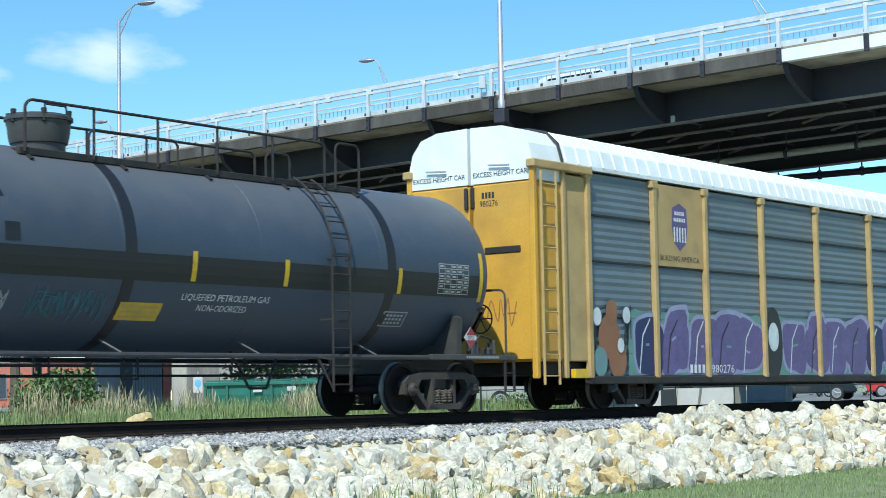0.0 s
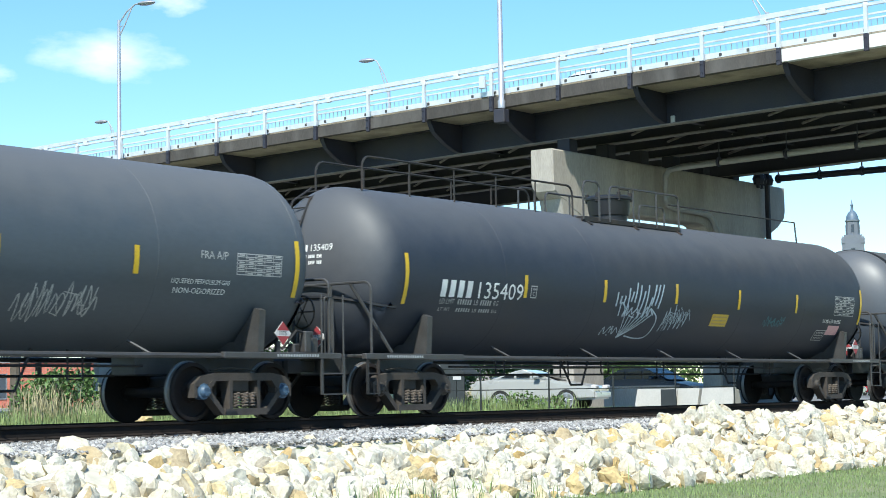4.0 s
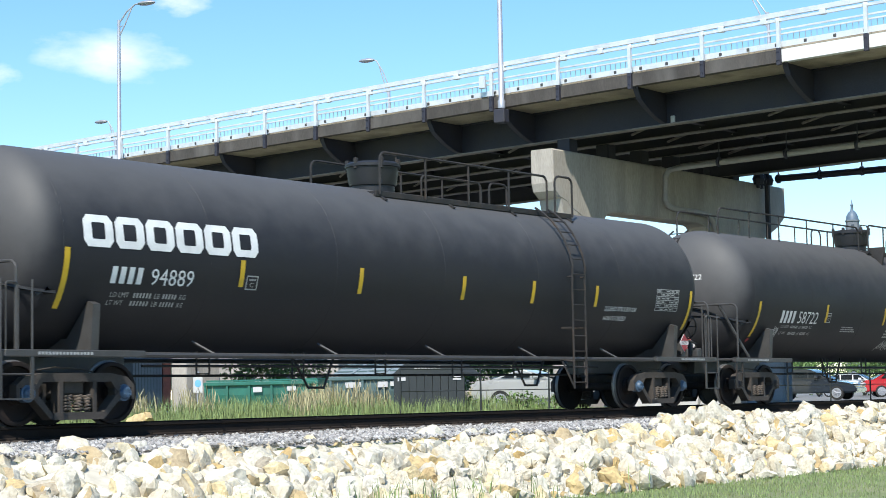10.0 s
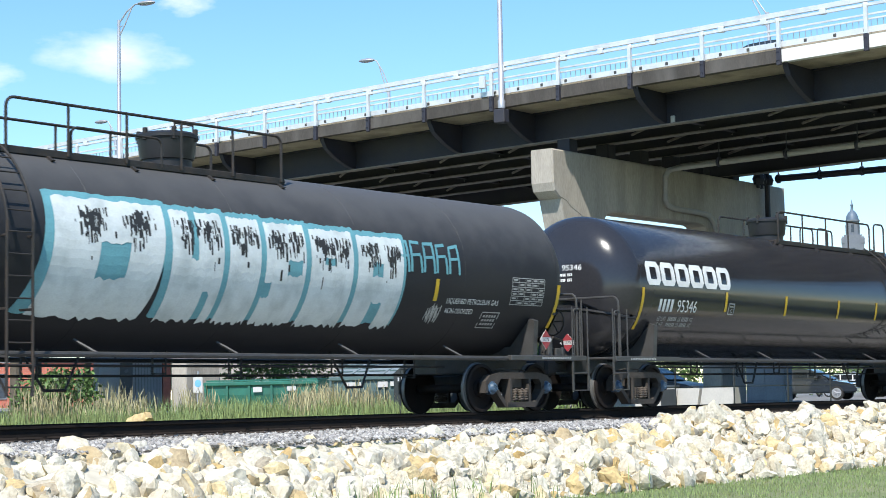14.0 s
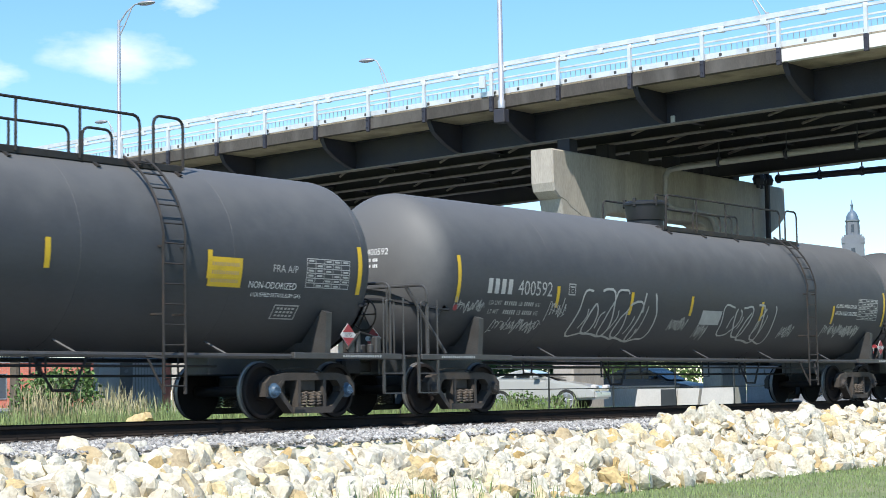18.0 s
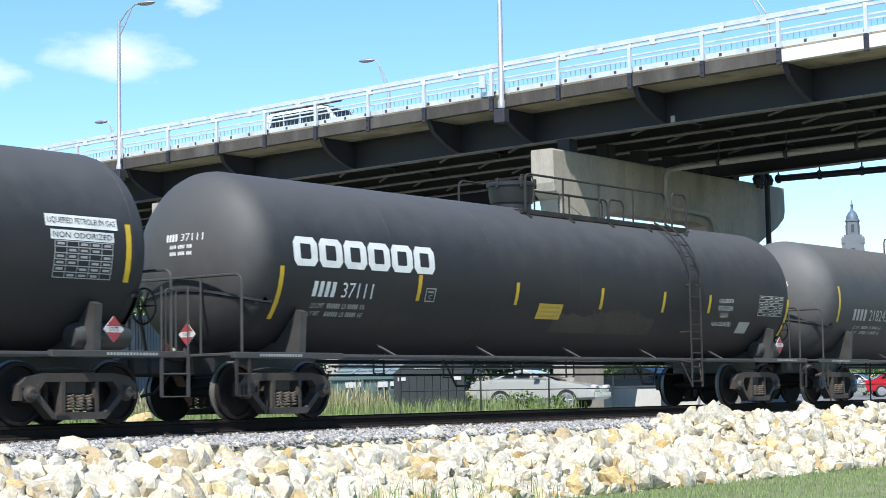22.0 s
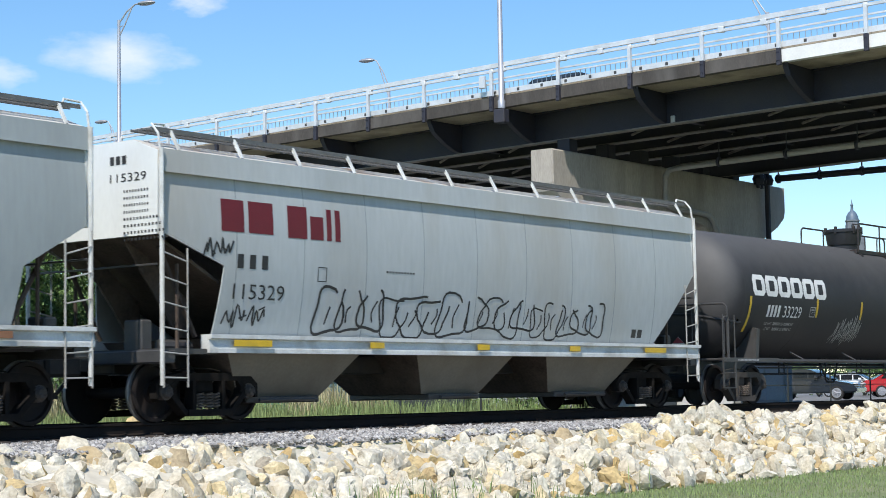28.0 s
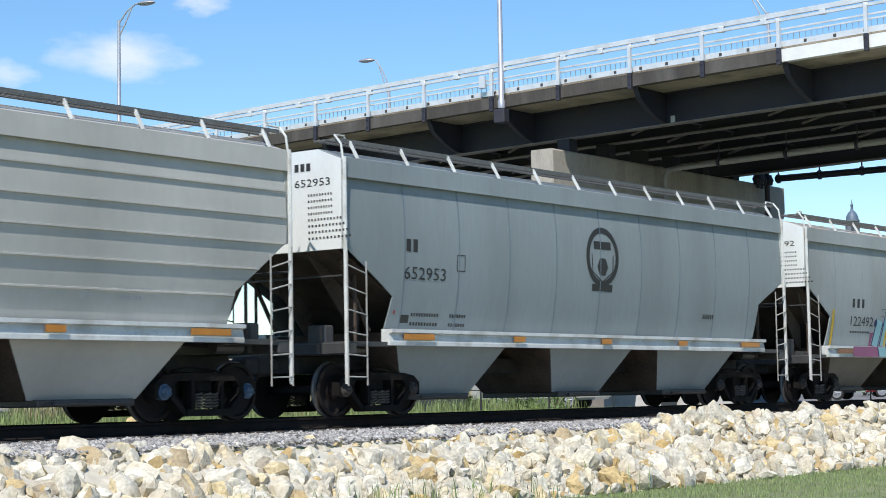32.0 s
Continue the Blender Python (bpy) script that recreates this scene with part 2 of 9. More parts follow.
M = {
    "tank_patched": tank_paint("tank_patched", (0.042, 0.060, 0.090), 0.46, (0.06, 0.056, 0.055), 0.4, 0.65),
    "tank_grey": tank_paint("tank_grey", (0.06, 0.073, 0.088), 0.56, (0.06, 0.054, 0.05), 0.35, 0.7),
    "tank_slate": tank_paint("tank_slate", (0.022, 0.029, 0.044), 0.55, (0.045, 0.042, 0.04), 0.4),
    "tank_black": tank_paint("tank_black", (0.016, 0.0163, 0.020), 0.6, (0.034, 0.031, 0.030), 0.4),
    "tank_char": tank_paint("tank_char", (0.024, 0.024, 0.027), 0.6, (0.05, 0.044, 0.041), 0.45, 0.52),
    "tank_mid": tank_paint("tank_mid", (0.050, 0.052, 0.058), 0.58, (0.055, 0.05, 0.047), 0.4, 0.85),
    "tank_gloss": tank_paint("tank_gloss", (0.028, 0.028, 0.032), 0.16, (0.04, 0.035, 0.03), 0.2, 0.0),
    "tank_scuff": mat("tank_scuff", (0.052, 0.045, 0.036), 0.7, 0, 0.3, 2.0, 20, 0.03, (0.03, 0.028, 0.026), 0.8),
    "band_black": mat("band_black", (0.014, 0.014, 0.016), 0.5, 0, 0.2, 1.0, 20, 0.03),
    "steel_dark": mat("steel_dark", (0.032, 0.03, 0.029), 0.6, 0.0, 0.3, 4, 50, 0.15, (0.07, 0.05, 0.038), 0.6),
    "steel_pipe": mat("steel_pipe", (0.065, 0.063, 0.062), 0.5, 0.2, 0.25, 4, 50, 0.1, (0.05, 0.04, 0.032), 0.5),
    # hopper trucks: grime, with the shade under the body put into the colour
    "truck_shade_grime": mat("truck_shade_grime", (0.013, 0.0115, 0.0105), 0.85, 0.0, 0.35, 6, 60, 0.25, (0.028, 0.022, 0.018), 0.6),
    "truck_iron": mat("truck_iron", (0.058, 0.050, 0.044), 0.7, 0.0, 0.35, 6, 60, 0.25, (0.075, 0.06, 0.05), 0.5),
    "wheel_iron": mat("wheel_iron", (0.023, 0.019, 0.018), 0.65, 0.0, 0.3, 5, 50, 0.15, (0.032, 0.022, 0.018), 0.6),
    "tread": mat("tread", (0.22, 0.21, 0.20), 0.5, 0.6, 0.15, 5, 40, 0.02),
    "cap_blue": mat("cap_blue", (0.055, 0.10, 0.16), 0.5, 0.0, 0.3, 8, 60, 0.1),
    "spring_rust": mat("spring_rust", (0.10, 0.08, 0.065), 0.7, 0.0, 0.4, 8, 60, 0.1),
    "yellow": mat("yellow", (0.62, 0.40, 0.02), 0.4, 0, 0.15, 5, 60, 0.02, (0.3, 0.22, 0.05), 0.4),
    "white_mark": mat("white_mark", (0.74, 0.74, 0.72), 0.55, 0, 0.1, 4, 60, 0.02, (0.4, 0.39, 0.37), 0.35),
    "grey_mark": mat("grey_mark", (0.38, 0.38, 0.37), 0.6, 0, 0.2, 6, 60, 0.02),
    "black_mark": mat("black_mark", (0.025, 0.025, 0.025), 0.6, 0, 0.2, 6, 60, 0.02),
    "red_mark": mat("red_mark", (0.30, 0.035, 0.042), 0.5, 0, 0.15, 6, 60, 0.02),
    "cp_red": mat("cp_red", (0.13, 0.009, 0.015), 0.55, 0, 0.15, 4, 40, 0.02),
    "pink_mark": mat("pink_mark", (0.62, 0.35, 0.36), 0.55, 0, 0.15, 6, 60, 0.02),
    "paint_white": mat("paint_white", (0.62, 0.66, 0.66), 0.6, 0, 0.12, 3, 40, 0.02, (0.25, 0.3, 0.3), 0.5),
    "paint_teal": mat("paint_teal", (0.13, 0.33, 0.38), 0.55, 0, 0.2, 3, 40, 0.02),
    "paint_blue": mat("paint_blue", (0.16, 0.42, 0.62), 0.55, 0, 0.2, 3, 40, 0.02),
    "paint_purple": mat("paint_purple", (0.12, 0.092, 0.22), 0.55, 0, 0.35, 3, 30, 0.02),
    "paint_magenta": mat("paint_magenta", (0.25, 0.075, 0.16), 0.55, 0, 0.2, 3, 40, 0.02),
    "paint_brown": mat("paint_brown", (0.26, 0.12, 0.06), 0.6, 0, 0.2, 3, 40, 0.02),
    "hopper_grey": mat("hopper_grey", (0.325, 0.352, 0.352), 0.6, 0, 0.10, 0.9, 12, 0.04, (0.19, 0.19, 0.17), 0.5, 0, (0.9, 1, 0.18)),
    "hopper_blue": mat("hopper_blue", (0.25, 0.283, 0.288), 0.55, 0, 0.09, 0.9, 12, 0.04, (0.15, 0.165, 0.165), 0.45, 0, (1.0, 1, 0.18)),
    "hopper_beige": mat("hopper_beige", (0.46, 0.45, 0.415), 0.6, 0, 0.08, 0.9, 12, 0.04, (0.26, 0.25, 0.22), 0.45, 0, (0.6, 1, 0.25)),
    "hopper_white": mat("hopper_white", (0.42, 0.445, 0.445), 0.6, 0, 0.10, 0.9, 12, 0.04, (0.33, 0.29, 0.23), 0.45, 0, (0.9, 1, 0.18)),
    # dark brown grime; on the bin ends it also holds painted shade
    "bin_shade_grime": mat("bin_shade_grime", (0.085, 0.064, 0.052), 0.85, 0, 0.4, 2.0, 20, 0.1, (0.16, 0.13, 0.10), 0.5),
    "paint_sky": mat("paint_sky", (0.24, 0.45, 0.50), 0.55, 0, 0.15, 2, 30, 0.02, (0.2, 0.42, 0.5), 0.5),
    "paint_navy": mat("paint_navy", (0.02, 0.028, 0.10), 0.55, 0, 0.2, 3, 40, 0.02),
    "paint_lavender": mat("paint_lavender", (0.29, 0.30, 0.43), 0.55, 0, 0.2, 3, 40, 0.02),
    "paint_mint": mat("paint_mint", (0.14, 0.27, 0.23), 0.55, 0, 0.3, 2, 30, 0.02, (0.18, 0.18, 0.3), 0.6),
    "paint_pale": mat("paint_pale", (0.42, 0.50, 0.56), 0.6, 0, 0.2, 4, 40, 0.02),
    "paint_faint": mat("paint_faint", (0.05, 0.15, 0.18), 0.6, 0, 0.2, 4, 40, 0.02),
    "emblem_gold": mat("emblem_gold", (0.22, 0.15, 0.075), 0.6, 0, 0.3, 5, 40, 0.02),
    "hopper_bin": mat("hopper_bin", (0.165, 0.147, 0.115), 0.65, 0, 0.2, 1.5, 20, 0.06, (0.12, 0.10, 0.075), 0.8),
    "frame_white": mat("frame_white", (0.60, 0.61, 0.59), 0.6, 0, 0.15, 3, 30, 0.06, (0.25, 0.22, 0.18), 0.6),
    # hopper ends: whiter than the flanks, the sun on them put into the colour
    "end_sun_white": mat("end_sun_white", (0.68, 0.70, 0.68), 0.55, 0, 0.06, 1.5, 25, 0.03, (0.5, 0.48, 0.43), 0.35, 0, (1, 1, 0.3)),
    "roof_rust": mat("roof_rust", (0.55, 0.53, 0.48), 0.65, 0, 0.15, 2, 30, 0.05, (0.30, 0.16, 0.08), 0.8),
    "ladder_grey": mat("ladder_grey", (0.34, 0.335, 0.31), 0.6, 0, 0.2, 3, 30, 0.06, (0.18, 0.14, 0.10), 0.6),
    "grating": mat("grating", (0.15, 0.15, 0.145), 0.6, 0.3, 0.3, 6, 80, 0.2),
    "rack_yellow": mat("rack_yellow", (0.60, 0.33, 0.045), 0.5, 0, 0.12, 1.2, 20, 0.04, (0.30, 0.16, 0.05), 0.55),
    "rack_tan": mat("rack_tan", (0.45, 0.31, 0.13), 0.55, 0, 0.15, 2, 30, 0.05, (0.25, 0.16, 0.07), 0.5),
    "rack_panel": mat("rack_panel", (0.17, 0.215, 0.25), 0.42, 0.3, 0.15, 1.5, 30, 0.04, (0.18, 0.2, 0.2), 0.5),
    "rack_white": mat("rack_white", (0.78, 0.80, 0.80), 0.5, 0, 0.06, 1.5, 30, 0.03, (0.5, 0.5, 0.46), 0.4),
    "bridge_flange": mat("bridge_flange", (0.22, 0.20, 0.19), 0.7, 0, 0.3, 2.0, 30, 0.1, (0.07, 0.06, 0.05), 0.7),
    "amber": mat("amber", (0.48, 0.19, 0.025), 0.4, 0, 0.2, 5, 60, 0.02, (0.3, 0.12, 0.03), 0.4),
    "pipe_grey": mat("pipe_grey", (0.36, 0.34, 0.32), 0.6, 0, 0.15, 2.0, 30, 0.1, (0.28, 0.26, 0.23), 0.5),
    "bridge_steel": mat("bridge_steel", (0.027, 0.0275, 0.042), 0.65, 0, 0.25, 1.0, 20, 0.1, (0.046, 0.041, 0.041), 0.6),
    "bridge_concrete": mat("bridge_concrete", (0.36, 0.31, 0.24), 0.85, 0, 0.25, 1.2, 25, 0.25, (0.10, 0.09, 0.075), 0.75),
    "fascia": mat("fascia", (0.062, 0.054, 0.048), 0.85, 0, 0.4, 1.5, 25, 0.25, (0.13, 0.12, 0.11), 0.7, 0.25, (1.0, 1.3, 0.4)),
    "fascia_new": mat("fascia_new", (0.72, 0.72, 0.70), 0.8, 0, 0.1, 2, 25, 0.1),
    "pier_concrete": mat("pier_concrete", (0.40, 0.36, 0.31), 0.85, 0, 0.25, 0.8, 20, 0.2, (0.20, 0.18, 0.155), 0.75, 0.0, (1.6, 1.6, 0.3)),
    "rail_alu": mat("rail_alu", (0.69, 0.70, 0.71), 0.42, 0.35, 0.12, 3, 40, 0.05, (0.4, 0.4, 0.38), 0.4),
    "pole_alu": mat("pole_alu", (0.42, 0.43, 0.46), 0.45, 0.4, 0.1, 3, 40, 0.05),
    "rail_steel": mat("rail_steel", (0.020, 0.016, 0.014), 0.9, 0.0, 0.3, 4, 60, 0.2, (0.03, 0.021, 0.016), 0.6),
    "tie_wood": mat("tie_wood", (0.06, 0.048, 0.04), 0.9, 0, 0.35, 3, 40, 0.4, (0.12, 0.11, 0.1), 0.5),
    "ballast": mat("ballast", (0.345, 0.33, 0.315), 0.9, 0, 0.3, 25, 90, 0.4, (0.24, 0.228, 0.218), 0.6),
    "grass_ground": mat("grass_ground", (0.17, 0.20, 0.085), 0.95, 0, 0.35, 0.8, 18, 0.6, (0.24, 0.22, 0.14), 0.6),
    "grass_blade": mat("grass_blade", (0.19, 0.25, 0.095), 0.7, 0, 0.3, 2, 8, 0.0, (0.22, 0.24, 0.09), 0.6),
    "dry_grass": mat("dry_grass", (0.36, 0.32, 0.19), 0.8, 0, 0.3, 2, 8, 0.0, (0.24, 0.25, 0.10), 0.5),
    "leaf": mat("leaf", (0.09, 0.16, 0.04), 0.65, 0, 0.5, 1.2, 6, 0.0, (0.15, 0.22, 0.06), 0.7),
    "bark": mat("bark", (0.10, 0.08, 0.06), 0.9, 0, 0.3, 3, 30, 0.5),
    "brick_red": mat("brick_red", (0.48, 0.15, 0.10), 0.85, 0, 0.2, 3, 30, 0.3, (0.26, 0.10, 0.08), 0.5, 0.15),
    "mortar": mat("mortar", (0.36, 0.31, 0.28), 0.9, 0, 0.15, 3, 30, 0.2),
    "wall_grey": mat("wall_grey", (0.31, 0.32, 0.33), 0.8, 0, 0.15, 2, 20, 0.1),
    "wall_pale": mat("wall_pale", (0.40, 0.39, 0.36), 0.85, 0, 0.12, 2, 20, 0.1),
    "dumpster_green": mat("dumpster_green", (0.03, 0.15, 0.11), 0.5, 0, 0.2, 2, 30, 0.08, (0.05, 0.09, 0.07), 0.5),
    "dumpster_teal": mat("dumpster_teal", (0.09, 0.14, 0.14), 0.5, 0, 0.2, 2, 30, 0.08, (0.06, 0.08, 0.08), 0.5),
    "lid_grey": mat("lid_grey", (0.20, 0.24, 0.26), 0.5, 0, 0.15, 3, 30, 0.08),
    "screen_dark": mat("screen_dark", (0.03, 0.035, 0.036), 0.6, 0, 0.2, 3, 40, 0.1),
    "car_silver": mat("car_silver", (0.42, 0.42, 0.40), 0.3, 0.1, 0.05, 2, 20, 0.0, coat=0.6),
    "car_red": mat("car_red", (0.45, 0.02, 0.03), 0.25, 0.0, 0.05, 2, 20, 0.0, coat=0.6),
    "car_blue": mat("car_blue", (0.03, 0.045, 0.07), 0.4, 0.0, 0.05, 2, 20, 0.0, coat=0.1),
    "car_white": mat("car_white", (0.78, 0.79, 0.80), 0.28, 0.0, 0.05, 2, 20, 0.0, coat=0.5),
    "car_dark": mat("car_dark", (0.025, 0.03, 0.04), 0.25, 0.2, 0.05, 2, 20, 0.0, coat=0.6),
    "car_glass": mat("car_glass", (0.012, 0.014, 0.016), 0.25, 0.0, 0.05, 2, 20, 0.0),
    "tyre": mat("tyre", (0.02, 0.02, 0.02), 0.8, 0, 0.2, 5, 40, 0.1),
    "asphalt": mat("asphalt", (0.20, 0.195, 0.185), 0.9, 0, 0.25, 1, 40, 0.3),
    "tower_stone": mat("tower_stone", (0.15, 0.165, 0.19), 0.8, 0, 0.15, 0.2, 2, 0.1),
    "tower_dome": mat("tower_dome", (0.10, 0.14, 0.19), 0.5, 0, 0.15, 0.2, 2, 0.1),
    "window_dark": mat("window_dark", (0.05, 0.06, 0.075), 0.25, 0, 0.1, 1, 5, 0.0),
    "lamp_head": mat("lamp_head", (0.33, 0.34, 0.36), 0.4, 0.3, 0.1, 3, 40, 0.05),
    "placard_white": mat("placard_white", (0.55, 0.53, 0.52), 0.5, 0, 0.1, 6, 60, 0.02),
    "deck_road": mat("deck_road", (0.22, 0.22, 0.21), 0.9, 0, 0.2, 1, 30, 0.2),
}


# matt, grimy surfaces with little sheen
for key, sheen in (("truck_shade_grime", 0.1), ("truck_iron", 0.3), ("wheel_iron", 0.12), ("steel_dark", 0.25), ("tank_black", 0.32), ("tank_char", 0.32), ("tank_mid", 0.35), ("tank_slate", 0.4), ("rail_steel", 0.15), ("bin_shade_grime", 0.15)):
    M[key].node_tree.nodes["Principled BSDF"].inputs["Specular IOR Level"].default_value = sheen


def rock_paint(name, per_island):
    """Pale limestone: each stone white, cream or ochre, with stains and pitted relief."""
    m = mat(name, (0.7, 0.64, 0.52), 0.95, 0, 0.5, 3.0 if per_island else 0.7, 22 if per_island else 3.4, 1.0, (0.42, 0.31, 0.16), 0.55)
    nt = m.node_tree
    if per_island:
        n = nt.nodes.new("ShaderNodeNewGeometry").outputs["Random Per Island"]
    else:
        n = nt.nodes.new("ShaderNodeObjectInfo").outputs["Random"]
    ramp = nt.nodes.new("ShaderNodeValToRGB")
    ramp.color_ramp.interpolation = "LINEAR"
    stops = ((0.0, (0.58, 0.545, 0.45)), (0.35, (0.48, 0.44, 0.355)), (0.6, (0.62, 0.58, 0.485)), (0.86, (0.55, 0.46, 0.28)), (0.95, (0.46, 0.32, 0.13)), (1.0, (0.30, 0.27, 0.22)))
    while len(ramp.color_ramp.elements) < len(stops):
        ramp.color_ramp.elements.new(0.5)
    for e, (pos, c) in zip(ramp.color_ramp.elements, stops):
        e.position, e.color = pos, (*c, 1)
    nt.links.new(n, ramp.inputs["Fac"])
    first = next(q for q in nt.nodes if q.type == "HUE_SAT")
    nt.links.new(ramp.outputs["Color"], first.inputs["Color"])
    return m


M["rock"], M["rock_rubble"] = rock_paint("rock", False), rock_paint("rock_rubble", True)

# ---- geometry helpers ----


def part(name, bm, material, parent=None, label="", smooth=False, kind="", at=None):
    """Links a bmesh as one mesh object, under a thing or a part where one is given."""
    me = bpy.data.meshes.new(name)
    bm.normal_update()
    bm.to_mesh(me)
    bm.free()
    me.materials.append(M[material])
    if smooth:
        me.shade_smooth()
        me.set_sharp_from_angle(angle=radians(35))
    ob = new(name, me)
    if parent:
        ob.parent = parent
    if at is not None:
        ob.matrix_basis = at
    if label:
        ob["label"] = label
    if kind:
        ob["kind"] = kind
    return ob


def thing(name, at, label, category, group="", kind=""):
    e = new(name)
    e.matrix_basis = at
    return tagged(e, label, category, group, kind)


def box(bm, x0, x1, y0, y1, z0, z1):
    v = [bm.verts.new(p) for p in ((x0, y0, z0), (x1, y0, z0), (x1, y1, z0), (x0, y1, z0), (x0, y0, z1), (x1, y0, z1), (x1, y1, z1), (x0, y1, z1))]
    for f in ((3, 2, 1, 0), (4, 5, 6, 7), (0, 1, 5, 4), (1, 2, 6, 5), (2, 3, 7, 6), (3, 0, 4, 7)):
        bm.faces.new([v[i] for i in f])


def bbox(bm, x0, x1, y0, y1, z0, z1, r=0.02):
    """A box with chamfered edges."""
    b2 = bmesh.new()
    box(b2, x0, x1, y0, y1, z0, z1)
    bmesh.ops.bevel(b2, geom=b2.edges[:], offset=r, segments=1, affect="EDGES")
    merge(bm, b2)


def merge(bm, other):
    t = bpy.data.meshes.new("tmp")
    other.to_mesh(t)
    other.free()
    bm.from_mesh(t)
    bpy.data.meshes.remove(t)


def prism(bm, poly, axis, a, b):
    """Extrudes a polygon given in the two other axes from a to b along an axis."""
    def put(p, q):
        return {"x": (q, p[0], p[1]), "y": (p[0], q, p[1]), "z": (p[0], p[1], q)}[axis]
    lo = [bm.verts.new(put(p, a)) for p in poly]
    hi = [bm.verts.new(put(p, b)) for p in poly]
    n = len(poly)
    f1 = bm.faces.new(lo)
    f2 = bm.faces.new(list(reversed(hi)))
    fs = [f1, f2]
    for i in range(n):
        fs.append(bm.faces.new((lo[i], hi[i], hi[(i + 1) % n], lo[(i + 1) % n])))
    bmesh.ops.recalc_face_normals(bm, faces=fs)


def tube(bm, pts, r=0.02, seg=6, closed_ends=True):
    """A round bar along a polyline."""
    pts = [Vector(p) for p in pts]
    rings = []
    up = None
    for i, p in enumerate(pts):
        d = ((pts[i + 1] - p) if i == 0 else (p - pts[i - 1]) if i == len(pts) - 1 else (pts[i + 1] - p).normalized() + (p - pts[i - 1]).normalized())
        d = d.normalized()
        if up is None:
            up = Vector((0, 0, 1)) if abs(d.z) < 0.9 else Vector((1, 0, 0))
        s = d.cross(up)
        s = s.normalized() if s.length > 1e-4 else d.orthogonal().normalized()
        u = s.cross(d).normalized()
        up = u
        rings.append([bm.verts.new(p + (s * math.cos(a) + u * math.sin(a)) * r) for a in (2 * math.pi * k / seg for k in range(seg))])
    for a, b in zip(rings, rings[1:]):
        for k in range(seg):
            bm.faces.new((a[k], a[(k + 1) % seg], b[(k + 1) % seg], b[k]))
    if closed_ends:
        bm.faces.new(list(reversed(rings[0])))
        bm.faces.new(rings[-1])


def lathe(bm, prof, seg, axis="z", c=(0, 0, 0)):
    """Turns a profile of (along, radius) about an axis through c. A radius of 0 closes an end."""
    c = Vector(c)
    rings = []
    for h, r in prof:
        if r < 1e-6:
            off = {"x": (h, 0, 0), "y": (0, h, 0), "z": (0, 0, h)}[axis]
            rings.append([bm.verts.new(c + Vector(off))])
            continue
        ring = []
        for k in range(seg):
            a = 2 * math.pi * k / seg
            ca, sa = r * math.cos(a), r * math.sin(a)
            off = {"x": (h, ca, sa), "y": (sa, h, ca), "z": (ca, sa, h)}[axis]
            ring.append(bm.verts.new(c + Vector(off)))
        rings.append(ring)
    fs = []
    for a, b in zip(rings, rings[1:]):
        for k in range(seg):
            q = (k + 1) % seg
            if len(a) == 1:
                fs.append(bm.faces.new((a[0], b[q], b[k])))
            elif len(b) == 1:
                fs.append(bm.faces.new((a[k], a[q], b[0])))
            else:
                fs.append(bm.faces.new((a[k], a[q], b[q], b[k])))
    for r in (rings[0], rings[-1]):
        if len(r) > 1:
            fs.append(bm.faces.new(r))
    bmesh.ops.recalc_face_normals(bm, faces=fs)


def hoop(p0, p1, h, axis="x", r=0.18):
    """A rail bent down at both ends: from the foot p0 up by h, across and down to the foot p1."""
    a, b = Vector(p0), Vector(p1)
    d = (b - a)
    d.z = 0
    d.normalize()
    z = max(a.z, b.z) + h
    o = [tuple(a)]
    for k in range(5):
        t = k * math.pi / 8
        o.append((a.x + d.x * r * (1 - math.cos(t)), a.y + d.y * r * (1 - math.cos(t)), z - r + r * math.sin(t)))
    for k in range(5):
        t = math.pi / 2 - k * math.pi / 8
        o.append((b.x - d.x * r * (1 - math.cos(t)), b.y - d.y * r * (1 - math.cos(t)), z - r + r * math.sin(t)))
    o.append(tuple(b))
    return o


def text_flat(s, size):
    """Words in the built-in font as flat points and faces, from the left end of the baseline."""
    cu = bpy.data.curves.new("t", "FONT")
    cu.body, cu.size, cu.resolution_u = s, size, 2
    ob = new("t", cu)
    bpy.context.view_layer.update()
    me = ob.evaluated_get(bpy.context.evaluated_depsgraph_get()).to_mesh()
    vs, fs = [(v.co.x, v.co.y) for v in me.vertices], [tuple(p.vertices) for p in me.polygons]
    bpy.data.objects.remove(ob)
    bpy.data.curves.remove(cu)
    return vs, fs

# ---- the train ----
TANK_R, TANK_Z = 1.525, 2.55
WHEEL_R = 0.457


def on_tank(x, v, lift=0.006):
    """A point on the near flank of a tank: x along the car, v round the shell from the height of its axis."""
    a = v / TANK_R
    return (x, -(TANK_R + lift) * math.cos(a), TANK_Z + (TANK_R + lift) * math.sin(a))


def on_flat(y0, lean=0.0, z0=0.0):
    """A flank as a plane at y0, leaning inwards by lean per metre above z0; v is the height."""
    def f(x, v, lift=0.006):
        return (x, y0 + (v - z0) * lean - lift, v)
    return f


def patch(bm, surf, x0, x1, v0, v1, lift=0.006, slant=0.0):
    n = max(1, int(abs(v1 - v0) / 0.18) + 1)
    rows = []
    for i in range(n + 1):
        v = v0 + (v1 - v0) * i / n
        dx = slant * (v - v0)
        rows.append((bm.verts.new(surf(x0 + dx, v, lift)), bm.verts.new(surf(x1 + dx, v, lift))))
    for a, b in zip(rows, rows[1:]):
        bm.faces.new((a[0], a[1], b[1], b[0]))


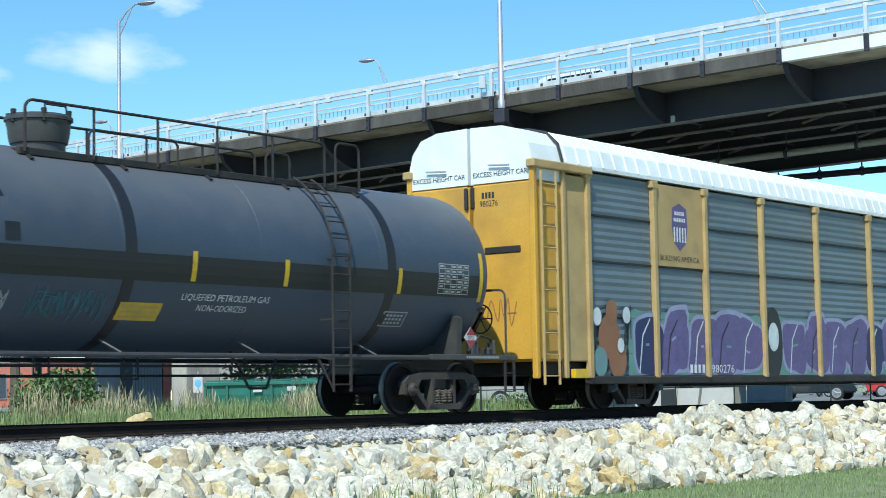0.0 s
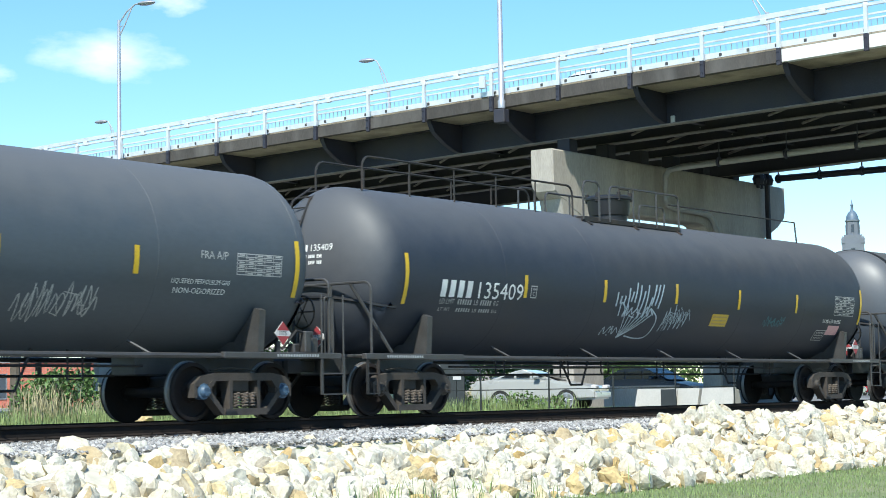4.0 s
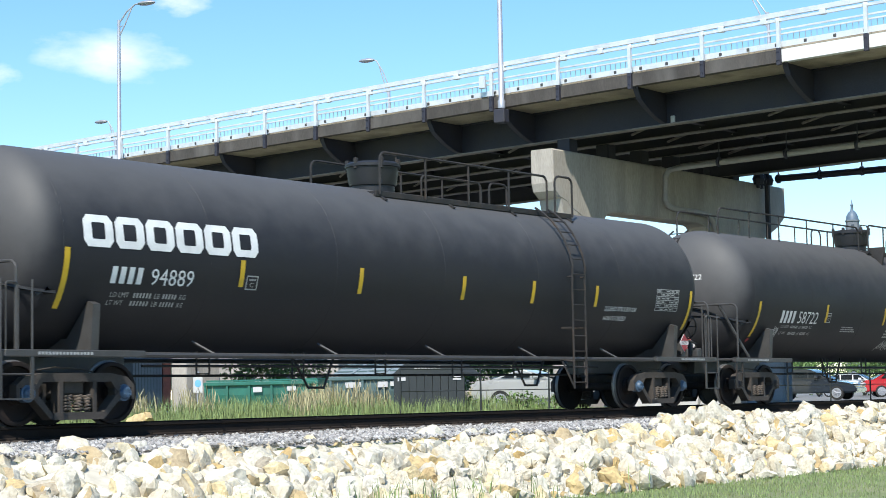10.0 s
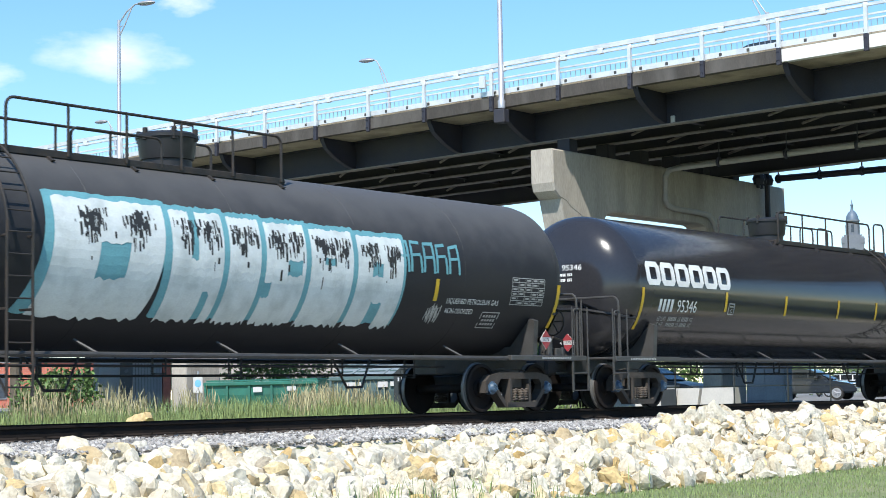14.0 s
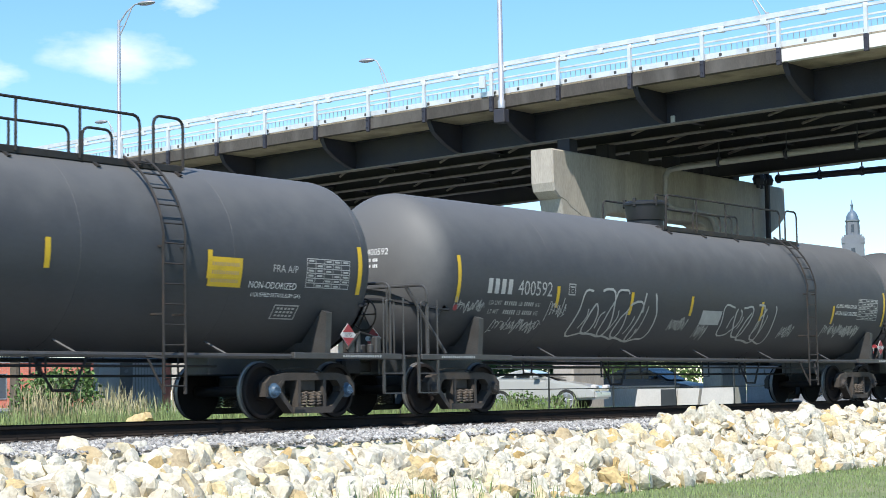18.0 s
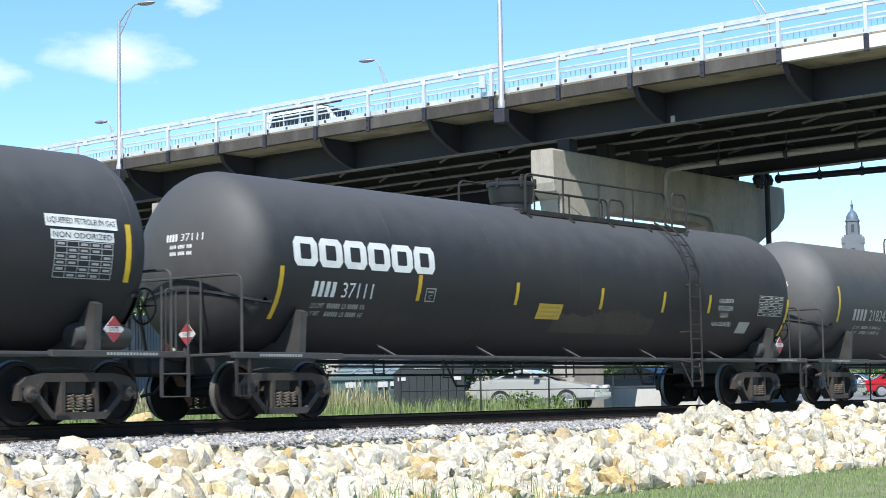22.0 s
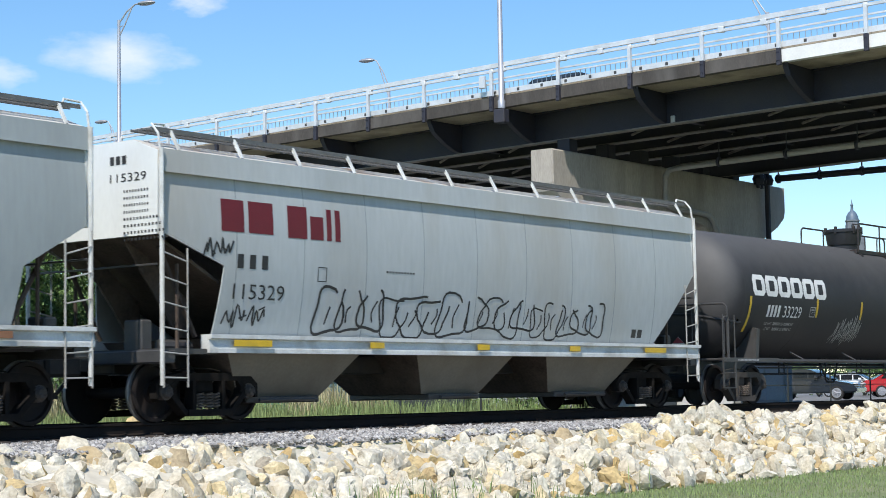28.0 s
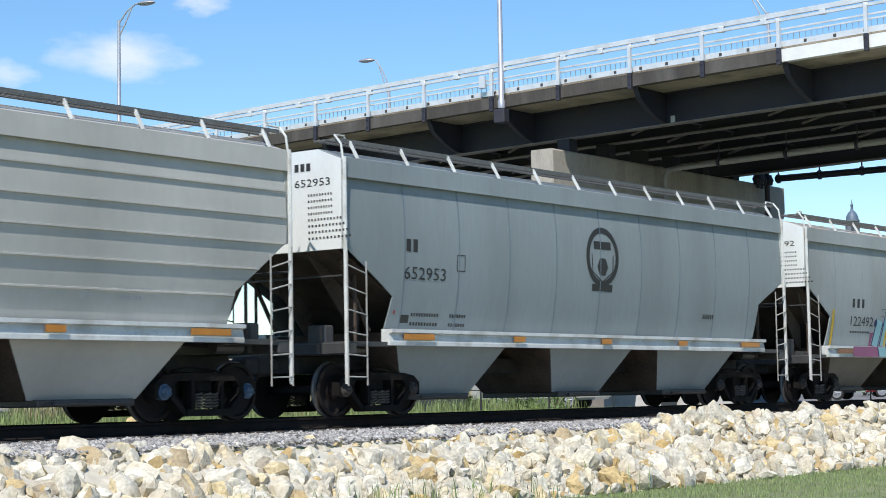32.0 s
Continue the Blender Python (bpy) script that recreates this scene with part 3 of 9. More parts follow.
def ring(bm, surf, x0, x1, v0, v1, t, lift=0.006):
    """A hollow rectangle in one piece."""
    n = max(1, int((v1 - v0 - 2 * t) / 0.16))
    xs_ = [x0, x0 + t, x1 - t, x1]
    vs_ = [v0] + [v0 + t + (v1 - v0 - 2 * t) * i / n for i in range(n + 1)] + [v1]
    g = [[bm.verts.new(surf(x, v, lift)) for x in xs_] for v in vs_]
    for r in range(len(vs_) - 1):
        for k in range(3):
            if k != 1 or r in (0, len(vs_) - 2):
                bm.faces.new((g[r][k], g[r][k + 1], g[r + 1][k + 1], g[r + 1][k]))


def stroke(bm, surf, pts, w, lift=0.007):
    """A painted line of width w along points (x, v)."""
    fine = [pts[0]]
    for a, b in zip(pts, pts[1:]):
        m = max(1, int(max(abs(b[1] - a[1]) / 0.09, abs(b[0] - a[0]) / 0.5)))
        fine += [(a[0] + (b[0] - a[0]) * k / m, a[1] + (b[1] - a[1]) * k / m) for k in range(1, m + 1)]
    pts = fine
    prev = None
    n = len(pts)
    for i, p in enumerate(pts):
        a, b = pts[max(0, i - 1)], pts[min(n - 1, i + 1)]
        d = Vector((b[0] - a[0], b[1] - a[1]))
        d = d.normalized() if d.length > 1e-6 else Vector((1, 0))
        s = Vector((-d.y, d.x)) * w / 2
        cur = (bm.verts.new(surf(p[0] + s.x, p[1] + s.y, lift)), bm.verts.new(surf(p[0] - s.x, p[1] - s.y, lift)))
        if prev:
            bm.faces.new((prev[0], prev[1], cur[1], cur[0]))
        prev = cur


def bars(bm, surf, r, n, gap=0.25, lift=0.006):
    """A row of n plain bars that stand for the characters of a marking."""
    x0, x1, v0, v1 = r
    w = (x1 - x0) / n
    for i in range(n):
        patch(bm, surf, x0 + i * w, x0 + (i + 1 - gap) * w, v0, v1, lift)


def block_ring(bm, surf, x0, x1, v0, v1, lift=0.006):
    """A heavy hollow block with blunted corners."""
    w, h = x1 - x0, v1 - v0
    outer = [(0.14, 0), (0.5, 0), (0.86, 0), (1, 0.2), (1, 0.5), (1, 0.8), (0.86, 1), (0.5, 1), (0.14, 1), (0, 0.8), (0, 0.5), (0, 0.2)]
    inner = [(0.30, 0.24), (0.5, 0.24), (0.70, 0.24), (0.72, 0.3), (0.72, 0.5), (0.72, 0.7), (0.70, 0.76), (0.5, 0.76), (0.30, 0.76), (0.28, 0.7), (0.28, 0.5), (0.28, 0.3)]
    o = [bm.verts.new(surf(x0 + a * w, v0 + b * h, lift)) for a, b in outer]
    q = [bm.verts.new(surf(x0 + a * w, v0 + b * h, lift)) for a, b in inner]
    for k in range(12):
        n = (k + 1) % 12
        bm.faces.new((o[k], o[n], q[n], q[k]))


def words(bm, surf, s, r, lift=0.007):
    """Readable words stretched into the field r."""
    x0, x1, v0, v1 = r
    vs, fs = text_flat(s, 1.0)
    xa, xb = min(v[0] for v in vs), max(v[0] for v in vs)
    ya, yb = min(v[1] for v in vs), max(v[1] for v in vs)
    vv = [bm.verts.new(surf(x0 + (x - xa) / (xb - xa) * (x1 - x0), v0 + (y - ya) / (yb - ya) * (v1 - v0), lift)) for x, y in vs]
    for f in fs:
        try:
            bm.faces.new([vv[i] for i in f])
        except ValueError:
            pass


def glide(ctrl, n=5):
    """A smooth line through control points."""
    p = [ctrl[0]] + list(ctrl) + [ctrl[-1]]
    out = []
    for a, b, c, d in zip(p, p[1:], p[2:], p[3:]):
        for k in range(n):
            t = k / n
            out.append(tuple(0.5 * (2 * b[q] + (c[q] - a[q]) * t + (2 * a[q] - 5 * b[q] + 4 * c[q] - d[q]) * t * t + (3 * b[q] - a[q] - 3 * c[q] + d[q]) * t ** 3) for q in (0, 1)))
    return out + [tuple(ctrl[-1])]


def scribble(bm, surf, r, w, n, seed):
    """A quick sprayed tag: one nervous line up and down the field, with crossing dashes."""
    rnd = random.Random(seed)
    x0, x1, v0, v1 = r
    step, h = (x1 - x0) / n, v1 - v0
    run = []
    for i in range(n):
        x = x0 + (i + 0.2) * step
        run.append((x + rnd.uniform(-0.2, 0.3) * step, v0 + h * rnd.uniform(0.05, 0.4)))
        run.append((x + rnd.uniform(0.2, 0.8) * step, v1 - h * rnd.uniform(0.0, 0.35)))
        if rnd.random() < 0.5:
            run.append((x + rnd.uniform(0.3, 1.3) * step, v0 + h * rnd.uniform(0.3, 0.7)))
        if rnd.random() < 0.2 or i == n - 1:
            if len(run) > 2:
                stroke(bm, surf, glide(run, 4), w * rnd.uniform(0.75, 1.15), 0.007 + 0.001 * (i % 3))
            run = []
    for i in range(max(1, n // 3)):
        x, v = rnd.uniform(x0, x1 - step), v0 + h * rnd.uniform(0.2, 0.9)
        stroke(bm, surf, [(x, v), (x + rnd.uniform(0.4, 1.4) * step, v + h * rnd.uniform(-0.15, 0.2))], w * 0.8, 0.011)


def bubbles(bm, surf, r, w, n, seed, lean=0.08):
    """Rounded overlapping outline shapes of a large sprayed piece."""
    rnd = random.Random(seed)
    x0, x1, v0, v1 = r
    step, h = (x1 - x0) / n, v1 - v0
    for i in range(n):
        cx = x0 + (i + 0.5) * step
        rx, rv = step * rnd.uniform(0.55, 0.78), h / 2 * rnd.uniform(0.7, 1.0)
        cv = v0 + rv + (h - 2 * rv) * rnd.random()
        a0, p1 = rnd.uniform(0.6, 2.6), rnd.uniform(0, 6)
        pts = []
        for k in range(25):
            a = a0 + 5.5 * k / 24
            c, q = math.cos(a), math.sin(a)
            g = 1 + 0.17 * math.sin(3 * a + p1)
            dv = rv * g * math.copysign(abs(q) ** 0.75, q)
            pts.append((cx + rx * g * math.copysign(abs(c) ** 0.7, c) + lean * dv, max(v0 - 0.02, min(v1 + 0.02, cv + dv))))
        stroke(bm, surf, pts, w * rnd.uniform(0.85, 1.2), 0.007 + 0.0012 * (i % 3))
        k1 = rnd.uniform(-0.35, 0.35) * rx
        stroke(bm, surf, glide([(cx + k1 - 0.1 * rx, cv - 0.55 * rv), (cx + k1 + rnd.uniform(-0.2, 0.3) * rx, cv), (cx + k1 + 0.2 * rx, cv + rnd.uniform(0.2, 0.6) * rv)]), w * 0.8, 0.012)


def disc(bm, surf, x, v, rx, rv, n=28, lift=0.006, inner=0.0):
    ring_o = [bm.verts.new(surf(x + rx * math.cos(6.2832 * k / n), v + rv * math.sin(6.2832 * k / n), lift)) for k in range(n)]
    if inner:
        ring_i = [bm.verts.new(surf(x + rx * inner * math.cos(6.2832 * k / n), v + rv * inner * math.sin(6.2832 * k / n), lift)) for k in range(n)]
        for k in range(n):
            q = (k + 1) % n
            bm.faces.new((ring_o[k], ring_o[q], ring_i[q], ring_i[k]))
    else:
        bm.faces.new(ring_o)


def data_table(bm, surf, r):
    x0, x1, v0, v1 = r
    ring(bm, surf, x0, x1, v0, v1, 0.014, 0.008)
    for i in range(1, 6):
        v = v0 + (v1 - v0) * i / 6
        patch(bm, surf, x0 + 0.014, x1 - 0.014, v - 0.007, v + 0.007, 0.008)
    for i in range(1, 5):
        x = x0 + (x1 - x0) * i / 5
        patch(bm, surf, x - 0.006, x + 0.006, v0, v1, 0.009)
    for i in range(6):
        for k in range(5):
            xa, va = x0 + (x1 - x0) * (k + 0.2) / 5, v0 + (v1 - v0) * (i + 0.3) / 6
            if (i * 3 + k * 5) % 4:
                patch(bm, surf, xa, xa + (x1 - x0) * 0.12, va, va + (v1 - v0) * 0.065, 0.008)


MESH = {}


def shared(key, make):
    """Builds a mesh object once and afterwards copies it on the same mesh."""
    if key not in MESH:
        MESH[key] = make()
        return MESH[key]
    ob = MESH[key].copy()
    scene.collection.objects.link(ob)
    return ob


def hang(ob, parent, at):
    ob.parent = parent
    ob.matrix_basis = at
    return ob


def make_wheelset():
    bm = bmesh.new()
    for s in (-1, 1):
        prof = [(0.66, 0.0), (0.66, 0.12), (0.69, 0.12), (0.695, 0.36), (0.68, 0.40), (0.68, 0.483), (0.71, 0.483), (0.72, 0.460), (0.815, 0.455), (0.82, 0.445), (0.82, 0.395), (0.765, 0.385), (0.74, 0.30), (0.735, 0.17), (0.80, 0.15), (0.80, 0.09), (1.02, 0.085), (1.02, 0.0)]
        lathe(bm, [(s * h, r) for h, r in prof], 36, "y")
    lathe(bm, [(-0.68, 0.085), (0.68, 0.085)], 12, "y")
    return part("wheelset", bm, "wheel_iron", smooth=True)


def make_tread():
    bm = bmesh.new()
    lathe(bm, [(0.679, 0.4845), (0.7105, 0.4848), (0.7225, 0.4618), (0.7700, 0.4600)], 36, "y")
    for f in [f for f in bm.faces if len(f.verts) > 4]:
        bm.faces.remove(f)
    return part("wheel_tread", bm, "tread", smooth=True, label="bright worn steel tread")


def make_cap(material="cap_blue"):
    bm = bmesh.new()
    lathe(bm, [(0, 0.0), (0, 0.07), (0.02, 0.09), (0.06, 0.10), (0.07, 0.125), (0.20, 0.125), (0.20, 0.0)], 18, "y")
    for k in range(3):
        a = k * 2.094
        lathe(bm, [(-0.02, 0.0), (-0.02, 0.018), (0.01, 0.018), (0.01, 0.0)], 6, "y", (0.05 * math.sin(a), 0, 0.05 * math.cos(a)))
    return part("bearing_cap", bm, material, smooth=True)


def make_side_frame(iron):
    """The cast side frame of a truck with its two window openings and spring seat, centred over the truck."""
    bm = bmesh.new()
    y0, y1 = -0.075, 0.075
    box(bm, -0.62, 0.62, y0, y1, 0.62, 0.745)
    box(bm, -0.46, 0.46, y0 - 0.05, y1 + 0.05, 0.08, 0.185)
    for s in (-1, 1):
        prism(bm, [(s * 0.62, 0.745), (s * 0.62, 0.62), (s * 0.98, 0.52), (s * 1.09, 0.57), (s * 0.95, 0.69)][::s], "y", y0, y1)
        prism(bm, [(s * 0.86, 0.56), (s * 0.76, 0.47), (s * 0.40, 0.10), (s * 0.50, 0.09), (s * 0.90, 0.47)][::s], "y", y0 - 0.02, y1 + 0.02)
        prism(bm, [(s * 0.70, 0.63), (s * 0.62, 0.63), (s * 0.76, 0.47), (s * 0.86, 0.52)][::s], "y", y0 - 0.01, y1 + 0.01)
        box(bm, s * 0.31 - 0.035, s * 0.31 + 0.035, y0 - 0.02, y1 + 0.02, 0.18, 0.63)
        # pedestal jaws round the bearing
        box(bm, s * 1.06 - 0.03, s * 1.06 + 0.03, y0, y1, 0.36, 0.58)
        box(bm, s * 0.74 - 0.03, s * 0.74 + 0.03, y0, y1, 0.36, 0.52)
    return part("side_frame", bm, iron)


def make_spring():
    bm = bmesh.new()
    pts = []
    for k in range(46):
        a = k * 2 * math.pi / 9
        pts.append((0.062 * math.cos(a), 0.062 * math.sin(a), 0.20 + 0.23 * k / 45))
    tube(bm, pts, 0.016, 5)
    return part("coil_spring", bm, "spring_rust", smooth=True)


def make_bolster(iron):
    bm = bmesh.new()
    bbox(bm, -0.20, 0.20, -0.98, 0.98, 0.43, 0.72, 0.03)
    lathe(bm, [(0.72, 0.22), (0.80, 0.22)], 16, "z")
    for s in (-1, 1):
        tube(bm, [(s * 0.36, -0.62, 0.42), (s * 0.36, 0.62, 0.42)], 0.045, 6)
        box(bm, s * 0.40 - 0.04, s * 0.40 + 0.04, -0.80, -0.66, 0.32, 0.60)
    tube(bm, [(-0.40, -0.45, 0.78), (0.55, -0.45, 0.72)], 0.025, 5)
    tube(bm, [(-0.62, -0.93, 0.79), (-0.3, -0.93, 0.83), (0.2, -0.93, 0.80), (0.4, -0.93, 0.76)], 0.014, 5)
    return part("truck_bolster", bm, iron)


def truck(car, x, cap=True, iron="truck_iron"):
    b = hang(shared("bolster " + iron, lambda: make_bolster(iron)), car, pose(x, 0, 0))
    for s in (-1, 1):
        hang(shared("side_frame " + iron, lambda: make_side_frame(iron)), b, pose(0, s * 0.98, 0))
        for dx, dy in ((-0.17, -0.05), (0.0, -0.07), (0.17, -0.05)):
            hang(shared("coil_spring", make_spring), b, pose(dx, s * (0.98 - dy * s * s) if s < 0 else 0.98 + dy, 0))
    for dx in (-0.889, 0.889):
        w = hang(shared("wheelset", make_wheelset), car, pose(x + dx, 0, WHEEL_R))
        for turn in (0, 180):
            hang(shared("wheel_tread", make_tread), w, pose(0, 0, 0, 0, 0, turn))
        WHEELS.append((w, car, x + dx))
        for s in (-1, 1):
            hang(shared("bearing_cap", make_cap) if cap else shared("dark_cap", lambda: make_cap("truck_iron")), b, pose(dx, s * 1.13, WHEEL_R, 0, 0, 0 if s < 0 else 180))


WHEELS, CARS = [], []


def placard(car, x, y, z, number, turn=0.0, rear=False):
    """A diamond hazard placard in its holder."""
    bm = bmesh.new()
    s = 0.19
    prism(bm, [(-s, 0), (0, -s), (s, 0), (0, s)], "y", 0.0, 0.012)
    p = part("placard", bm, "placard_white", car, "white and red diamond hazard placard", at=pose(x, y, z, 0, 0, turn))
    bm = bmesh.new()
    flat = on_flat(0.0)
    for poly in ([(-s, 0), (0, s), (s, 0), (s * 0.72, 0.04), (-s * 0.72, 0.04)][:5], [(-s * 0.75, -0.045), (s * 0.75, -0.045), (0, -s)]):
        vs = [bm.verts.new((a, -0.003, b)) for a, b in (poly if len(poly) == 3 else [(-s * 0.76, 0.045), (s * 0.76, 0.045), (0, s)])]
        bm.faces.new(vs)
    part("red_field", bm, "red_mark", p)
    if number:
        bm = bmesh.new()
        words(bm, flat, number, (-0.085, 0.085, -0.033, 0.033), 0.003)
        part("number", bm, "black_mark", p)


def ladder(car, pts_left, pts_right, n, name="ladder", material="steel_dark", r=0.022):
    """Two stiles along points with n rungs between them."""
    bm = bmesh.new()
    tube(bm, pts_left, r, 6)
    tube(bm, pts_right, r, 6)

    def along(pts, f):
        ls = [(Vector(b) - Vector(a)).length for a, b in zip(pts, pts[1:])]
        d = f * sum(ls)
        for (a, b), l in zip(zip(pts, pts[1:]), ls):
            if d <= l:
                return Vector(a).lerp(Vector(b), d / l)
            d -= l
        return Vector(pts[-1])
    lad = part(name, bm, material, car)
    for i in range(n):
        f = (i + 0.4) / n
        bm = bmesh.new()
        tube(bm, [along(pts_left, f), along(pts_right, f)], 0.013, 5)
        part("rung", bm, material, lad)
    return lad


def coupler(car, x, s):
    bm = bmesh.new()
    bbox(bm, min(x, x + s * 0.75), max(x, x + s * 0.75), -0.09, 0.09, 0.78, 0.96, 0.02)
    bbox(bm, min(x + s * 0.55, x + s * 0.92), max(x + s * 0.55, x + s * 0.92), -0.17, 0.17, 0.70, 1.02, 0.05)
    tube(bm, [(x, 0.3, 0.8), (x + s * 0.35, 0.32, 0.45), (x + s * 0.75, 0.2, 0.40)], 0.03, 6)
    part("coupler", bm, "steel_dark", car)


NUMBERS = {1: "209533", 2: "135409", 3: "219533", 4: "58722", 5: "94889", 6: "95346", 7: "92786", 8: "400592", 9: "218245", 10: "37111", 11: "202711", 12: "33229"}


def tank_car(centre, half, truck_half, paint, plat, dome, lad, strips, marks, label, rail="box", sill=True, reservoir=False, cap=True, seed=0, extras=()):
    car = thing("tank_car", pose(centre, 0, 0), label, "tank car", "freight cars of the train")
    CARS.append((car, centre))
    rnd = random.Random(seed)
    h = half
    # shell with elliptical heads and weld seams
    bm = bmesh.new()
    prof = []
    for k in range(11):
        a = math.pi / 2 * k / 10
        prof.append((-h - 0.74 * math.cos(a), max(0.0, TANK_R * math.sin(a)) if k else 0.0))
    seams = [-h + 0.02] + [-h + 2 * h * i / 6 for i in range(1, 6)] + [h - 0.02]
    for i in range(1, 25):
        prof.append((-h + 2 * h * i / 25, TANK_R))
    for k in range(10, -1, -1):
        a = math.pi / 2 * k / 10
        prof.append((h + 0.74 * math.cos(a), TANK_R * math.sin(a) if k else 0.0))
    prof = [p for i, p in enumerate(prof) if i == 0 or p[0] > prof[i - 1][0] + 1e-4]
    lathe(bm, prof, 72, "x", (0, 0, TANK_Z))
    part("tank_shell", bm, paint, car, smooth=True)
    for q in seams:
        bm = bmesh.new()
        lathe(bm, [(q - 0.014, TANK_R - 0.004), (q - 0.008, TANK_R + 0.002), (q + 0.008, TANK_R + 0.002), (q + 0.014, TANK_R - 0.004)], 64, "x", (0, 0, TANK_Z))
        part("weld_seam", bm, paint, car, smooth=True)
    # stub sills with draft gear and saddles
    for s in (-1, 1):
        bm = bmesh.new()
        x0, x1 = s * (truck_half - 1.6), s * (h + 0.70)
        bbox(bm, min(x0, x1), max(x0, x1), -0.28, 0.28, 0.72, 1.06, 0.02)
        prism(bm, [(-1.42, 0.98), (-1.47, 1.72), (-1.36, 1.76), (-0.9, 1.24), (0.9, 1.24), (1.36, 1.76), (1.47, 1.72), (1.42, 0.98)], "x", s * truck_half - 0.07, s * truck_half + 0.07)
        part("saddle_sill", bm, "steel_pipe", car)
        # end walkway
        xo = s * (h + 1.0)
        xa, xb = s * (truck_half - 0.9), xo
        for sy in (-1, 1):
            bm = bmesh.new()
            bbox(bm, min(xa, xb), max(xa, xb), sy * 1.47 - 0.05, sy * 1.47 + 0.05, 0.96, 1.06, 0.012)
            part("walkway_edge", bm, "steel_pipe", car)
        bm = bmesh.new()
        bbox(bm, min(xb, xb - s * 0.55), max(xb, xb - s * 0.55), -1.42, 1.42, 1.0, 1.05, 0.01)
        part("end_walkway", bm, "steel_pipe", car)
        bm = bmesh.new()
        xn = min(s * (h - 0.55), s * (h + 0.45))
        bars(bm, on_flat(-1.522), (xn, xn + 1.0, 0.99, 1.03), 16, 0.3)
        part("data_stencil", bm, "grey_mark", car, kind="stuff")
        coupler(car, s * (h + 0.60), s)
        # railing across the end, standing at the outer corners
        bm = bmesh.new()
        xr = s * (h + 0.77)
        tube(bm, hoop((xr, -1.45, 1.05), (xr, 1.45, 1.05), 1.23, axis="y", r=0.14), 0.024, 6)
        part("end_railing", bm, "steel_pipe", car)
        bm = bmesh.new()
        tube(bm, [(xr, -0.55, 2.27), (xr, -0.55, 1.06)], 0.02, 6)
        part("railing_post", bm, "steel_pipe", car)
        bm = bmesh.new()
        if s < 0 and seed in (1, 2, 3, 4, 8):
            tube(bm, [(xr, -1.0, 2.26), (xr + 0.62, -1.38, 1.08)], 0.032, 6)
        else:
            tube(bm, [(xr, 1.0, 2.26), (xr - s * 0.62, 1.38, 1.08)], 0.032, 6)
        part("railing_brace", bm, "steel_pipe", car)
        # ladder steps with tall grab irons at the corners
        xs = s * (h + 0.80)
        tall = (s > 0 and seed not in (1, 10, 12)) or (s < 0 and seed in (5, 6, 7, 8, 12))
        for sy in (-1, 1):
            bm = bmesh.new()
            for dx in (-0.27, 0.27) if tall else (-0.14, 0.14):
                top = 2.02 if tall else 1.02
                tube(bm, [(xs + dx, sy * 1.50, top), (xs + dx, sy * 1.50, 1.0)], 0.016, 5)
                box(bm, xs + dx - 0.028, xs + dx + 0.028, sy * 1.50 - 0.012, sy * 1.50 + 0.012, 0.38, 1.04)
            wd = 0.27 if tall else 0.14
            box(bm, xs - wd, xs + wd, sy * 1.50 - 0.03, sy * 1.50 + 0.03, 0.375, 0.395)
            tube(bm, [(xs - wd, sy * 1.50, 0.72), (xs + wd, sy * 1.50, 0.72)], 0.014, 5)
            part("corner_step", bm, "steel_pipe" if tall else "steel_dark", car)
            if tall:
                bm = bmesh.new()
                tube(bm, hoop((xs - 0.16, sy * 1.47, 1.0), (xs + 0.05, sy * 1.47, 1.0), 0.98, r=0.05), 0.014, 5)
                part("grab_iron", bm, "steel_pipe", car)
        bm = bmesh.new()
        prism(bm, [(s * (h - 0.72), 1.04), (s * (h + 0.62), 1.04), (s * (h + 0.30), 1.62), (s * (h + 0.02), 1.75)][::1 if s > 0 else -1], "y", -0.07, 0.07)
        part("head_web", bm, "steel_dark", car)
        # half-height shield over the lower head, with its shadow gap along the top edge
        bm = bmesh.new()
        rim, cols = [], []
        for k in range(25):
            y = -1.40 + 2.80 * k / 24
            zt = 2.08 - 0.16 * (y / 1.2) ** 2
            zb = TANK_Z - math.sqrt((TANK_R + 0.02) ** 2 - y * y) + 0.05
            col = []
            for m in range(9):
                z = zt + (zb - zt) * m / 8
                q = 1 - (y / (TANK_R + 0.03)) ** 2 - ((z - TANK_Z) / (TANK_R + 0.03)) ** 2
                col.append(bm.verts.new((s * (h + 0.045 + 0.745 * math.sqrt(max(0.0, q))), y, z)))
            rim.append(col[0].co.copy())
            cols.append(col)
        for a, b in zip(cols, cols[1:]):
            for m in range(8):
                bm.faces.new((a[m], b[m], b[m + 1], a[m + 1]))
        shield = part("head_shield", bm, paint, car, smooth=True)
        bm = bmesh.new()
        tube(bm, rim, 0.03, 5)
        part("shield_edge", bm, "band_black", shield, "dark edge of the head shield", smooth=True)
        if s > 0:
            # hand brake wheel behind the leading railing
            bm = bmesh.new()
            tube(bm, [(xr - 0.04, -0.9 + 0.27 * math.cos(0.3142 * k), 1.75 + 0.27 * math.sin(0.3142 * k)) for k in range(21)], 0.016, 5)
            for k in range(3):
                a = k * 1.047
                tube(bm, [(xr - 0.04, -0.9 + 0.27 * math.cos(a), 1.75 + 0.27 * math.sin(a)), (xr - 0.04, -0.9 - 0.27 * math.cos(a), 1.75 - 0.27 * math.sin(a))], 0.012, 5)
            part("hand_brake", bm, "steel_dark", car)
    blue = cap and seed in (3, 5, 6, 7, 9)
    truck(car, -truck_half, blue)
    truck(car, truck_half, blue)
